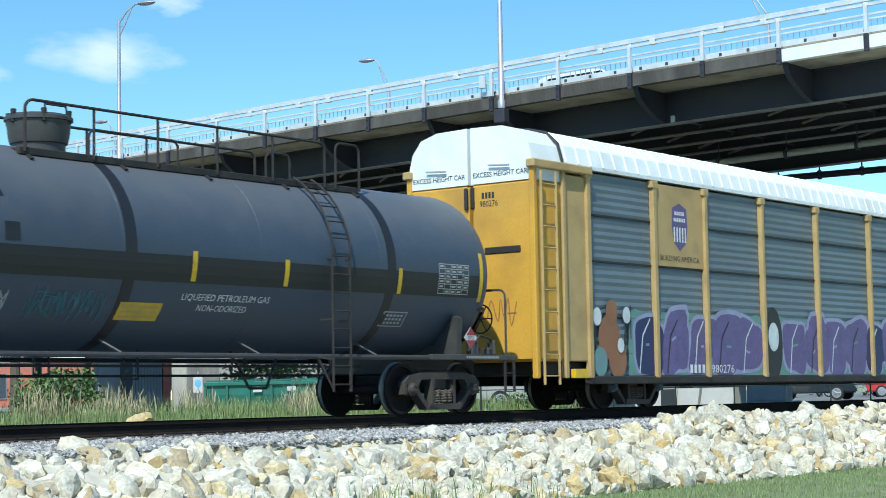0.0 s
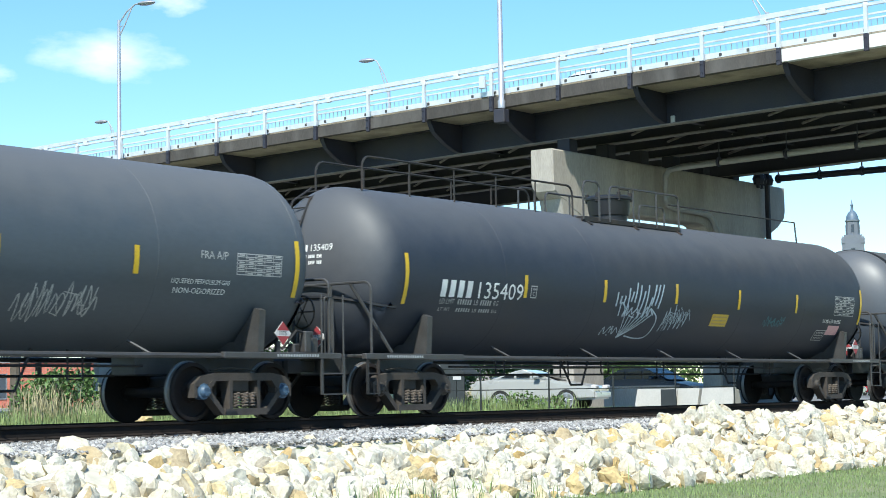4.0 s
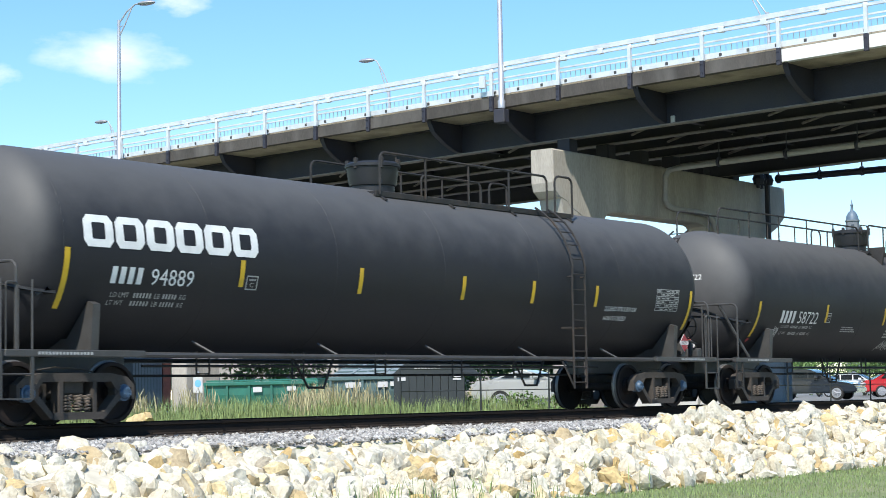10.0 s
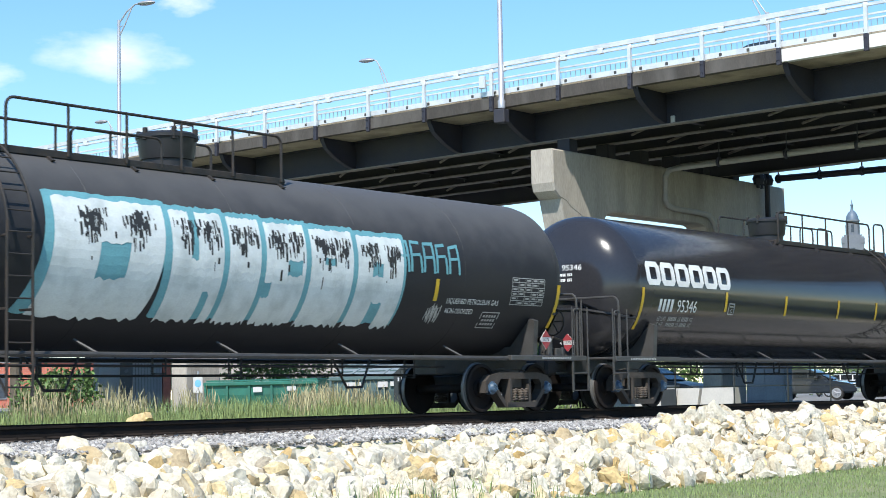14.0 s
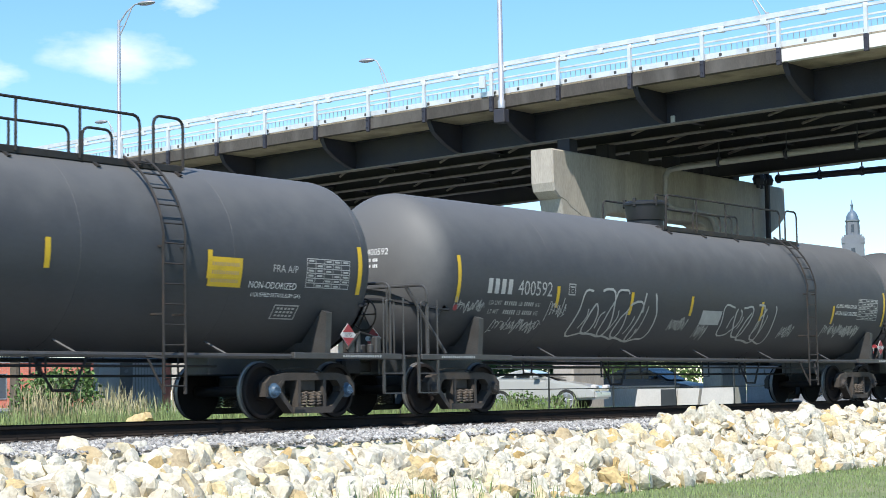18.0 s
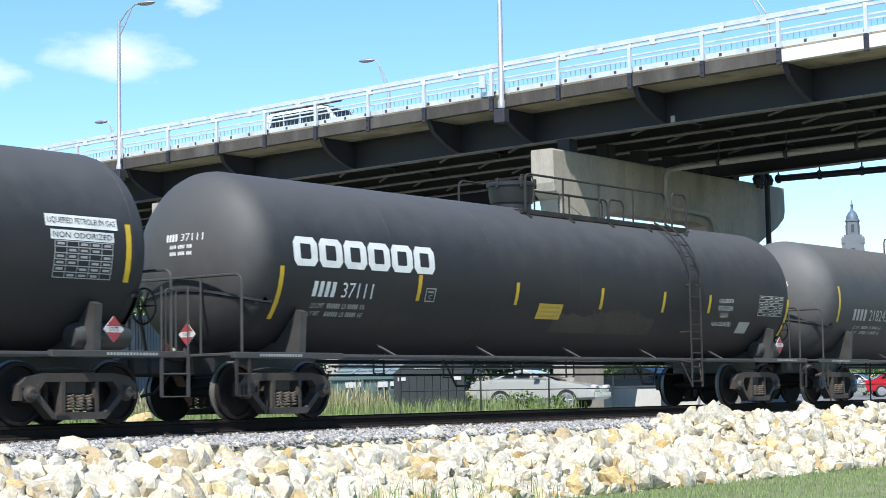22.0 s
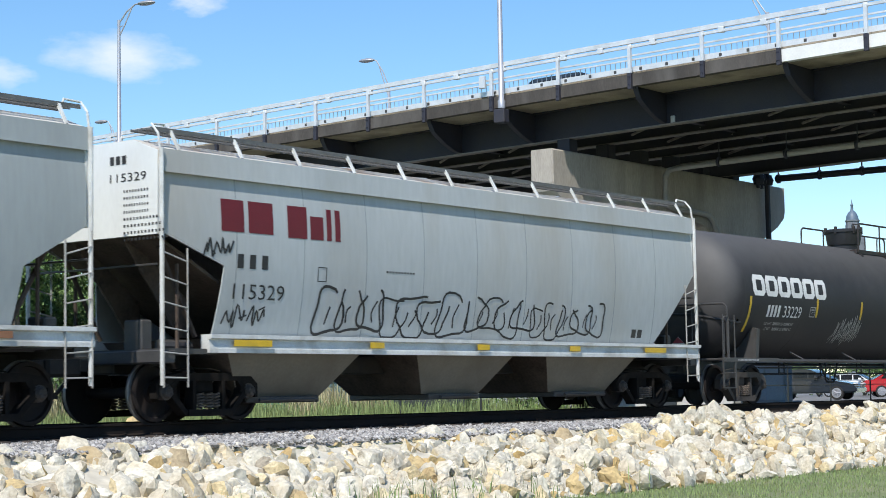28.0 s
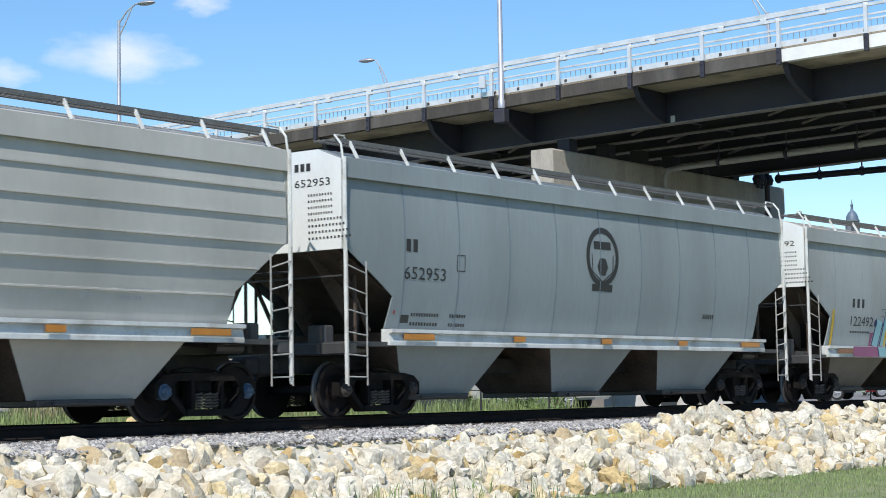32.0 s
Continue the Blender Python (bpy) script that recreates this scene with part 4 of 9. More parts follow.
    # running pipe along both flanks with its hangers
    if sill:
        xe = truck_half - 0.9
        bm = bmesh.new()
        for sy in (-1, 1):
            tube(bm, [(-xe, sy * 1.42, 1.0), (xe, sy * 1.42, 1.0)], 0.042, 8)
        part("flank_pipe", bm, "steel_pipe", car, smooth=True)
        for i in range(5):
            x = -xe + 2 * xe * (i + 0.5) / 5
            for sy in (-1, 1):
                bm = bmesh.new()
                tube(bm, [(x - 0.12, sy * 1.12, 1.22), (x + 0.06, sy * 1.42, 1.02)], 0.022, 5)
                part("pipe_hanger", bm, "steel_pipe", car)
    # brake gear under the belly
    xb = truck_half - 1.7
    for y, z in ((-0.55, 0.86), (0.1, 0.72)):
        bm = bmesh.new()
        tube(bm, [(-xb, y, z), (xb, y, z)], 0.022, 5)
        part("brake_rod", bm, "steel_dark", car)
    for i in range(6):
        x = -xb + 2 * xb * (i + 0.5) / 6 + rnd.uniform(-0.4, 0.4)
        bm = bmesh.new()
        z0 = 0.66 if i % 2 else 0.74
        tube(bm, [(x, -0.55, 1.1), (x, -0.55, z0), (x + 0.28, -0.55, z0), (x + 0.28, -0.55, 1.1)], 0.02, 5)
        if i % 3 == 1:
            tube(bm, [(x, -0.5, 1.1), (x + 0.45, -0.5, 0.5), (x + 0.85, -0.5, 0.5), (x + 1.15, -0.5, 1.1)], 0.025, 5)
        part("brake_hanger", bm, "steel_dark", car)
    if reservoir:
        bm = bmesh.new()
        x = h - 0.35
        lathe(bm, [(x - 0.55, 0), (x - 0.52, 0.16), (x - 0.42, 0.2), (x + 0.42, 0.2), (x + 0.52, 0.16), (x + 0.55, 0)], 18, "x", (0, -1.1, 1.27))
        part("air_reservoir", bm, "steel_pipe", car, "grey steel air reservoir", smooth=True)
    else:
        bm = bmesh.new()
        for k in range(7):
            a, b, c = rnd.uniform(0.0, 0.7), rnd.uniform(-0.1, 0.2), rnd.uniform(0.03, 0.10)
            bbox(bm, h - 0.1 + a - c, h - 0.1 + a + c, -1.25 + b - c, -1.25 + b + c, 1.06, 1.15 + rnd.uniform(0.05, 0.3), 0.02)
            part("brake_valve", bm, "steel_pipe", car)
            bm = bmesh.new()
        tube(bm, [(h - 0.2, -1.3, 1.12), (h + 0.1, -1.34, 1.42), (h + 0.5, -1.28, 1.36), (h + 0.66, -1.2, 1.08)], 0.022, 6)
        part("brake_hose", bm, "steel_dark", car, smooth=True)
    # valve housing and top platform
    p0, p1 = plat
    bm = bmesh.new()
    lathe(bm, [(3.9, 0.40), (4.16, 0.40), (4.17, 0.43), (4.26, 0.45), (4.50, 0.48), (4.51, 0.51), (4.56, 0.51), (4.60, 0.45), (4.62, 0.0)], 28, "z", (dome, 0, 0))
    d = part("valve_housing", bm, "steel_pipe" if paint in ("tank_grey", "tank_light", "tank_patched") else "band_black", car, smooth=True)
    bm = bmesh.new()
    for k in range(6):
        a = k * 1.047
        bbox(bm, dome + 0.47 * math.cos(a) - 0.035, dome + 0.47 * math.cos(a) + 0.035, 0.47 * math.sin(a) - 0.035, 0.47 * math.sin(a) + 0.035, 4.46, 4.66, 0.01)
        part("lid_bolt", bm, "steel_dark", d)
        bm = bmesh.new()
    tube(bm, [(dome - 0.2, -0.4, 4.6), (dome - 0.2, -0.38, 4.72), (dome + 0.2, -0.38, 4.72), (dome + 0.2, -0.4, 4.6)], 0.018, 5)
    part("lid_handle", bm, "steel_dark", d)
    bm = bmesh.new()
    for sy in (-1, 1):
        bbox(bm, p0, p1, sy * 0.78 - 0.03, sy * 0.78 + 0.03, 3.86, 3.97, 0.01)
        n = int((p1 - p0) / 0.12)
        for i in range(n):
            x = p0 + (p1 - p0) * (i + 0.5) / n
            box(bm, x - 0.015, x + 0.015, min(sy * 0.52, sy * 0.78), max(sy * 0.52, sy * 0.78), 3.94, 3.97)
        bbox(bm, p0, p1, sy * 0.52 - 0.02, sy * 0.52 + 0.02, 3.92, 3.98, 0.01)
    part("top_platform", bm, "steel_dark", car, "dark steel grating platform")
    for i in range(max(3, int((p1 - p0) / 1.25))):
        n = max(3, int((p1 - p0) / 1.25))
        x = p0 + 0.15 + (p1 - p0 - 0.3) * i / (n - 1)
        for sy in (-1, 1):
            bm = bmesh.new()
            prism(bm, [(sy * 0.80, 3.88), (sy * 0.80, 3.72), (sy * 0.94, 3.80)] if sy < 0 else [(0.80, 3.88), (0.94, 3.80), (0.80, 3.72)], "x", x - 0.03, x + 0.03)
            part("platform_bracket", bm, "steel_dark", car)
            if seed == 4:
                bm = bmesh.new()
                prism(bm, [(sy * 0.7, 4.05), (sy * 1.22, 4.05), (sy * 1.22, 3.98), (sy * 1.12, 3.50), (sy * 1.08, 3.62)][::-sy], "x", x - 0.04, x + 0.04)
                part("platform_gusset", bm, "steel_dark", car)
    rail_mat = "steel_pipe" if paint in ("tank_grey", "tank_light", "tank_slate") else "steel_dark"
    long = (p1 - p0) > 3.5
    for sy in (-1, 1):
        spans = [(p0 + 0.1, p1 - 0.9, 0.76), (p1 - 0.62, p1, 0.80)] if long and p1 > 3 else [(p0 + 1.0, p1 - 0.1, 0.76), (p0, p0 + 0.6, 0.80)] if long else [(p0, p1, 0.75)]
        for a, b, hh in spans:
            bm = bmesh.new()
            tube(bm, hoop((a, sy * 0.82, 3.9), (b, sy * 0.82, 3.9), hh, r=0.14), 0.024, 6)
            n = int((b - a) / 1.35)
            for i in range(1, n + 1):
                x = a + (b - a) * i / (n + 1)
                tube(bm, [(x, sy * 0.82, 3.9), (x, sy * 0.82, 3.9 + hh)], 0.022, 6)
            if sy < 0 and b - a > 2:
                tube(bm, hoop((a + 1.2, sy * 0.8, 3.9), (min(b - 0.6, a + 3.0), sy * 0.8, 3.9), 0.45, r=0.12), 0.02, 6)
            part("platform_rail", bm, rail_mat, car)
    if rail == "walk":
        # hand lines from the trailing head ladder along the top to the platform
        for y in (-0.55, 0.55):
            bm = bmesh.new()
            tube(bm, hoop((-h + 0.1, y, 3.98), (p0, y, 3.95), 0.62, r=0.2), 0.022, 6)
            for i in range(1, 5):
                x = -h + 0.1 + (p0 + h - 0.1) * i / 5
                tube(bm, [(x, y, 3.95), (x, y, 4.58)], 0.018, 5)
            part("hand_line", bm, "steel_dark", car)
        bm = bmesh.new()
        tube(bm, [(p1, -0.5, 4.5), (h - 1.5, -0.5, 4.5), (h - 1.4, -0.5, 3.97)], 0.02, 5)
        part("hand_line", bm, "steel_dark", car)
        climb = lambda y: [(-h - 0.84, y, 1.1), (-h - 0.88, y, 2.5), (-h - 0.76, y, 3.2), (-h - 0.40, y, 3.85), (-h + 0.1, y, 4.12)]
        ladder(car, climb(0.25), climb(0.65), 12, "head_ladder")
    if lad is not None:
        def stile(x):
            pts = [(x, -1.62, 0.42), (x, -1.62, 2.45)]
            for k in range(1, 8):
                a = radians(62) * k / 7
                pts.append((x, -(TANK_R + 0.13) * math.cos(a), TANK_Z + (TANK_R + 0.13) * math.sin(a)))
            return pts
        ladder(car, stile(lad - 0.22), stile(lad + 0.22), 13)
        for s in (-0.22, 0.22):
            for q in ([(lad + s, -1.62, 1.6), (lad + s, -1.35, 1.6)], [(lad + s, -1.62, 2.6), (lad + s, -1.35, 2.6)], [(lad + s, -1.62, 0.95), (lad + s * 2.2, -1.40, 1.0)], [(lad + s * 0.9, -1.62, 0.42), (lad + s * 1.8, -1.45, 0.98)]):
                bm = bmesh.new()
                tube(bm, q, 0.02, 5)
                part("ladder_stay", bm, "steel_dark", car)
    # reflective strips
    for x, v0, v1 in strips:
        bm = bmesh.new()
        slant = 0.0
        w = 0.05
        patch(bm, on_tank, x - w, x + w, v0, v1, 0.008, slant)
        part("reflective_strip", bm, "yellow", car, "yellow reflective strip")
    # markings
    f = on_tank
    for key, r in marks.items():
        bm = bmesh.new()
        name, m = "data_stencil", "grey_mark"
        if key == "logo":
            w = (r[1] - r[0]) / 6
            for i in range(6):
                block_ring(bm, f, r[0] + i * w, r[0] + (i + 0.93) * w, r[2] + 0.04, r[3] - 0.09)
                if i < 5:
                    part("emblem_block", bm, "white_mark", car, "white painted emblem block")
                    bm = bmesh.new()
            name, m = "emblem_block", "white_mark"
        elif key == "mark":
            x0, x1, v0, v1 = r
            cut = x0 + (x1 - x0) * 0.40
            bm.free()
            m = "grey_mark" if paint in ("tank_grey", "tank_mid") else "white_mark"
            for i in range(4):
                bm = bmesh.new()
                xa = x0 + (cut - x0) * i / 4
                patch(bm, f, xa, xa + (cut - x0) / 4 * 0.62, v0, v1, 0.006, 0.06)
                part("mark_bar", bm, m, car)
            bm = bmesh.new()
            words(bm, f, NUMBERS[seed], (cut + 0.12, x1, v0, v1))
            part("car_number", bm, m, car, kind="stuff")
            continue
        elif key in ("l1", "l2"):
            x0, x1, v0, v1 = r
            words(bm, f, "LD LMT" if key == "l1" else "LT WT", (x0, x0 + (x1 - x0) * (0.24 if key == "l1" else 0.2), v0, v1))
            bars(bm, f, (x0 + (x1 - x0) * 0.3, x0 + (x1 - x0) * 0.55, v0, v1), 6, 0.45)
            words(bm, f, "LB", (x0 + (x1 - x0) * 0.58, x0 + (x1 - x0) * 0.65, v0, v1))
            bars(bm, f, (x0 + (x1 - x0) * 0.69, x0 + (x1 - x0) * 0.89, v0, v1), 5, 0.45)
            words(bm, f, "KG", (x0 + (x1 - x0) * 0.92, x1, v0, v1))
        elif key in ("l3", "l4"):
            x0, x1, v0, v1 = r
            for i in range(3):
                bars(bm, f, (x0, x1 - 0.1 * i, v0 + (v1 - v0) * i / 3, v0 + (v1 - v0) * (i + 0.55) / 3), 9, 0.2)
        elif key in ("box", "box2"):
            ring(bm, f, *r, 0.022)
            x0, x1, v0, v1 = r
            if key == "box":
                words(bm, f, "C", (x0 + (x1 - x0) * 0.34, x1 - (x1 - x0) * 0.34, v0 + (v1 - v0) * 0.2, v0 + (v1 - v0) * 0.52))
                bars(bm, f, (x0 + (x1 - x0) * 0.22, x1 - (x1 - x0) * 0.16, v0 + (v1 - v0) * 0.64, v0 + (v1 - v0) * 0.78), 5, 0.3)
            else:
                for k in range(3):
                    bars(bm, f, (x0 + (x1 - x0) * 0.14, x1 - (x1 - x0) * 0.1, v0 + (v1 - v0) * (0.2 + 0.24 * k), v0 + (v1 - v0) * (0.34 + 0.24 * k)), 5, 0.35)
        elif key in ("lpg", "lpgbox", "lpg3"):
            if key == "lpgbox":
                patch(bm, f, *r)
                part("label_panel", bm, "white_mark", car, "white label panel")
                bm = bmesh.new()
                words(bm, f, "LIQUEFIED PETROLEUM GAS", (r[0] + 0.04, r[1] - 0.04, r[2] + 0.04, r[3] - 0.04), 0.010)
                m = "black_mark"
            elif key == "lpg3":
                for i, w in enumerate(("GAS", "PETROLEUM", "LIQUEFIED")):
                    vv = r[2] + (r[3] - r[2]) * i / 3
                    words(bm, f, w, (r[0] + (0.15 if i == 0 else 0), r[1] - (0.15 if i == 0 else 0), vv, vv + (r[3] - r[2]) * 0.22))
                m = "white_mark"
            else:
                words(bm, f, "LIQUEFIED PETROLEUM GAS", r)
                m = "white_mark"
            name = "cargo_lettering"
        elif key in ("non", "nonbox"):
            if key == "nonbox":
                patch(bm, f, *r)
                part("label_panel", bm, "white_mark", car, "white label panel")
                bm = bmesh.new()
                words(bm, f, "NON ODORIZED", (r[0] + 0.04, r[1] - 0.04, r[2] + 0.03, r[3] - 0.03), 0.010)
                m = "black_mark"
            else:
                words(bm, f, "NOT-ODORIZED" if "not" in extras else "NON-ODORIZED", r)
                m = "white_mark"
            name = "cargo_lettering"
        elif key == "table":
            if seed in (3, 4, 9):
                words(bm, f, "FRA A/P", (r[0] - 0.78, r[0] - 0.2, r[2] + 0.22, r[2] + 0.34))
                part("notice_lettering", bm, m, car, kind="stuff")
                bm = bmesh.new()
            data_table(bm, f, r)
            name = "data_table"
        elif key == "yel":
            patch(bm, f, *r, 0.007)
            part("label_panel", bm, "yellow", car, "yellow label panel")
            bm = bmesh.new()
            for i in range(3):
                bars(bm, f, (r[0] + 0.06, r[1] - 0.06, r[2] + (r[3] - r[2]) * (0.15 + i * 0.28), r[2] + (r[3] - r[2]) * (0.27 + i * 0.28)), 12, 0.3, 0.010)
            m = "rack_tan"
        elif key in ("pale", "pink"):
            patch(bm, f, *r, 0.007)
            name, m = "label_panel", "pink_mark" if key == "pink" else "grey_mark"
        elif key == "big":
            graffiti_panel(car, r)
            bm.free()
            continue
        elif key.startswith("g"):
            x0, x1, v0, v1 = r
            n = max(3, int((x1 - x0) / 0.22))
            col = extras[key] if isinstance(extras, dict) and key in extras else "grey_mark"
            k = seed * 31 + len(key) + int(x0 * 10) % 17
            if seed == 8 and x1 - x0 > 2.2:
                bubbles(bm, f, (x0, x1, v0, v1), 0.044, max(4, int((x1 - x0) / 0.55)), k)
            elif seed == 7 and key == "g2":
                w_ = (x1 - x0) / 5
                for q in range(5):
                    a, b = x0 + q * w_ + 0.04, x0 + (q + 1) * w_ - 0.06
                    vm = (v0 + v1) / 2 + 0.03 * (q % 2)
                    stroke(bm, f, [(a, v0 + 0.03), (a + 0.02, v1 - 0.02 * q), (b, v1 - 0.03)], 0.06, 0.008)
                    stroke(bm, f, [(a, vm), (b, vm + 0.02)], 0.05, 0.0095)
                    stroke(bm, f, [(b, vm if q % 2 else v1), (b + 0.02, v0 + 0.02)], 0.06, 0.011)
            elif seed == 2 and key == "g1":
                rnd2 = random.Random(5)
                for q in range(13):
                    xa = x0 + 0.2 + (x1 - x0 - 0.4) * q / 12
                    vb = v0 + (v1 - v0) * rnd2.uniform(0.45, 0.7)
                    stroke(bm, f, [(xa, vb), (xa + 0.03 + 0.012 * q, v1 - 0.35 * rnd2.random())], 0.05, 0.007 + 0.0005 * (q % 4))
                for q in range(7):
                    stroke(bm, f, [(x0 + 0.75, v0 + 0.12), (x0 + 0.62 + 0.17 * q, v0 + (v1 - v0) * 0.5)], 0.025, 0.0095 + 0.0004 * q)
                stroke(bm, f, glide([(x0 + 1.0, v0 + 0.18), (x0 + 1.5, v0 + 0.12), (x0 + 1.85, v0 + 0.2), (x0 + 1.9, v0 + 0.62), (x0 + 1.55, v0 + 0.85)]), 0.035, 0.0125)
                scribble(bm, f, (x0 + 0.3, x1 - 0.2, v0 + 0.55, v0 + 0.95), 0.035, 8, k)
                scribble(bm, f, (x0, x0 + 0.6, v0 + 0.1, v0 + 0.5), 0.025, 4, k + 1)
            else:
                scribble(bm, f, r, 0.022 if x1 - x0 < 1.6 else 0.03, n * 2, k)
                scribble(bm, f, (x0 + 0.1 * (x1 - x0), x1, v0 + 0.15 * (v1 - v0), v1 - 0.1 * (v1 - v0)), 0.018, n, k + 7)
            name, m = "graffiti", col
        part(name, bm, m, car, kind="stuff" if name in ("data_stencil", "graffiti", "cargo_lettering") else "")
    # stencils on the trailing head
    head = lambda x, v, lift=0.0: (-h - 0.74 * math.sqrt(max(0.0, 1 - (x / TANK_R) ** 2 - ((v - TANK_Z) / TANK_R) ** 2)) - 0.008, -x, v)
    bm = bmesh.new()
    hx, hz = -0.28, 2.88
    for i in range(4):
        q = [bm.verts.new(head(xx, vv)) for xx, vv in ((hx + i * 0.07, hz), (hx + i * 0.07 + 0.048, hz), (hx + i * 0.07 + 0.048, hz + 0.12), (hx + i * 0.07, hz + 0.12))]
        bm.faces.new(q)
    words(bm, head, NUMBERS[seed], (hx + 0.34, hx + 0.80, hz, hz + 0.12))
    for j in range(2):
        for i in range(13):
            if i not in (4, 9):
                x0 = hx + 0.10 + i * 0.038
                q = [bm.verts.new(head(xx, hz - 0.12 - j * 0.11 + 0.06 * vv)) for xx, vv in ((x0, 0), (x0 + 0.026, 0), (x0 + 0.026, 1), (x0, 1))]
                bm.faces.new(q)
    part("head_stencil", bm, "white_mark", car, kind="stuff")
    if seed in (1, 4, 8, 11):
        bm = bmesh.new()
        disc(bm, f, strips[0][0] + 0.02, strips[0][1] - 0.10, 0.07, 0.06, 12, 0.008)
        part("paint_spot", bm, "red_mark", car, "red sprayed paint spot")
    placard(car, h - 0.42, -1.53, 1.36, "1075")
    placard(car, -h - 0.64, -0.10, 1.38, "1075", -90)
    return car


def graffiti_panel(car, r):
    """A large rolled-on block piece: ragged white fields on a teal ground, worn through to black near the top."""
    x0, x1, v0, v1 = r
    rnd = random.Random(77)

    def sheet(a, b, lo, hi, lift, slots=(), shear=0.0, rag=0.05):
        """A field of columns with a torn lower edge; slots (from, to, low, high), as shares, stay open."""
        bm = bmesh.new()
        n, m = 22, 14
        jit = [(rnd.uniform(-rag, rag), rnd.uniform(-0.02, 0.02)) for _ in range(n + 1)]
        g = []
        for i in range(n + 1):
            p, q = lo + jit[i][0], hi + jit[i][1]
            g.append([bm.verts.new(on_tank(a + (b - a) * i / n + shear * (1 - k / m) ** 2, p + (q - p) * k / m, lift)) for k in range(m + 1)])
        for i in range(n):
            for k in range(m):
                fx, fv = (i + 0.5) / n, (k + 0.5) / m
                if not any(s0 < fx < s1 and t0 < fv < t1 for s0, s1, t0, t1 in slots):
                    bm.faces.new((g[i][k], g[i + 1][k], g[i + 1][k + 1], g[i][k + 1]))
        return bm

    fall = 0.26
    cut = [0.0, 0.285, 0.44, 0.545, 0.68, 0.83, 1.0]
    slots = [((0.42, 0.68, 0.34, 0.66),), ((0.36, 0.50, 0.55, 1.0), (0.66, 0.80, 0.0, 0.3)), (), ((0.0, 0.2, 0.28, 0.42), (0.55, 0.9, 0.52, 0.62)), ((0.3, 0.6, 0.62, 0.7),), ((0.34, 0.56, 0.55, 0.75), (0.42, 0.62, 0.0, 0.3))]
    for k, (a, b) in enumerate(zip(cut, cut[1:])):
        xa, xb = x0 + (x1 - x0) * a, x0 + (x1 - x0) * b
        hi = v1 - fall * (a + b) / 2
        bm = sheet(xa - 0.05, xb + 0.05, v0 + 0.12, hi, 0.006, (), -0.45 if k == 0 else -0.1, 0.03)
        part("graffiti", bm, "paint_teal", car, "teal rolled-on ground of a large graffiti piece")
        bm = sheet(xa + 0.09, xb - 0.03, v0 + 0.05, hi - 0.09, 0.010, slots[k], -0.3 if k == 0 else -0.08)
        part("graffiti", bm, "paint_white", car, "white rolled-on block of a large graffiti piece")
        bm = bmesh.new()
        for _ in range(int(95 * (b - a) / 0.17)):
            xx = rnd.choice((rnd.gauss(xa + 0.35 * (xb - xa), 0.12), rnd.gauss(xa + 0.75 * (xb - xa), 0.12)))
            xx = min(xb - 0.12, max(xa + 0.14, xx))
            vv = hi - 0.2 - abs(rnd.gauss(0, 0.22))
            patch(bm, on_tank, xx, xx + rnd.uniform(0.012, 0.05), vv - rnd.uniform(0.03, 0.2), vv, 0.0125)
        part("worn_patch", bm, "black_mark", car, "worn streaks in the white paint", kind="stuff")


# Tank cars: centre in the train, platform, housing, ladder, strips (x, low, high) and fields of markings (x0, x1, low, high).
TANKS = []
TANKS.append(tank_car(17.33, 8.72, 8.07, "tank_patched", (-1.33, 6.08), -0.31, 4.66,
    [(-8.59, -0.98, -0.04), (-5.5, -0.5, -0.01), (-2.9, -0.44, 0.02), (1.43, -0.44, 0.02), (3.47, -0.44, -0.01), (6.33, -0.46, -0.02), (8.66, -0.54, 0.36)],
    {"mark": (-7.82, -5.5, -0.79, -0.49), "box": (-5.13, -4.89, -0.74, -0.51), "l1": (-7.74, -5.97, -0.93, -0.82), "l2": (-7.7, -5.93, -1.09, -0.99), "g1": (-4.79, -3.29, -1.18, -0.74), "g2": (-2.76, -1.9, -1.07, -0.69), "g3": (-1.66, -0.13, -1.27, -0.6), "yel": (0.12, 0.96, -1.13, -0.81), "lpg": (1.29, 3.2, -0.76, -0.63), "non": (1.68, 2.75, -0.92, -0.81), "table": (7.4, 8.28, -0.42, 0.12), "box2": (6.12, 6.75, -1.1, -0.79)},
    "weathered blue-grey pressure tank car with black band and patches", "box", True, False, True, 1, {"g3": "paint_faint", "g1": "grey_mark"}))
TANKS.append(tank_car(-3.35, 9.2, 8.38, "tank_slate", (-2.4, 1.54), -0.14, None,
    [(-9.07, -0.64, 0.26), (-5.49, -0.41, 0.02), (-2.72, -0.41, 0.04), (0.09, -0.36, 0.06), (2.86, -0.41, 0.03), (5.68, -0.42, 0.02), (9.2, -0.63, 0.25)],
    {"mark": (-8.08, -5.57, -0.47, -0.16), "l1": (-8.05, -6.29, -0.6, -0.5), "l2": (-8.03, -6.28, -0.74, -0.67), "g1": (-2.46, -0.42, -1.33, 0.07), "g2": (-0.33, 0.73, -1.07, -0.35), "yel": (1.76, 2.49, -0.83, -0.54), "g3": (4.17, 5.21, -0.83, -0.51), "table": (7.73, 8.82, -0.43, 0.05), "pink": (7.62, 8.23, -0.95, -0.69), "box": (-5.32, -5.12, -0.41, -0.17), "box2": (7.06, 7.62, -1.13, -0.82), "non": (7.23, 8.23, -0.63, -0.53)},
    "dark slate pressure tank car with pale blue graffiti", "walk", True, False, True, 2, {"g1": "paint_pale", "g2": "paint_pale", "g3": "paint_faint"}))
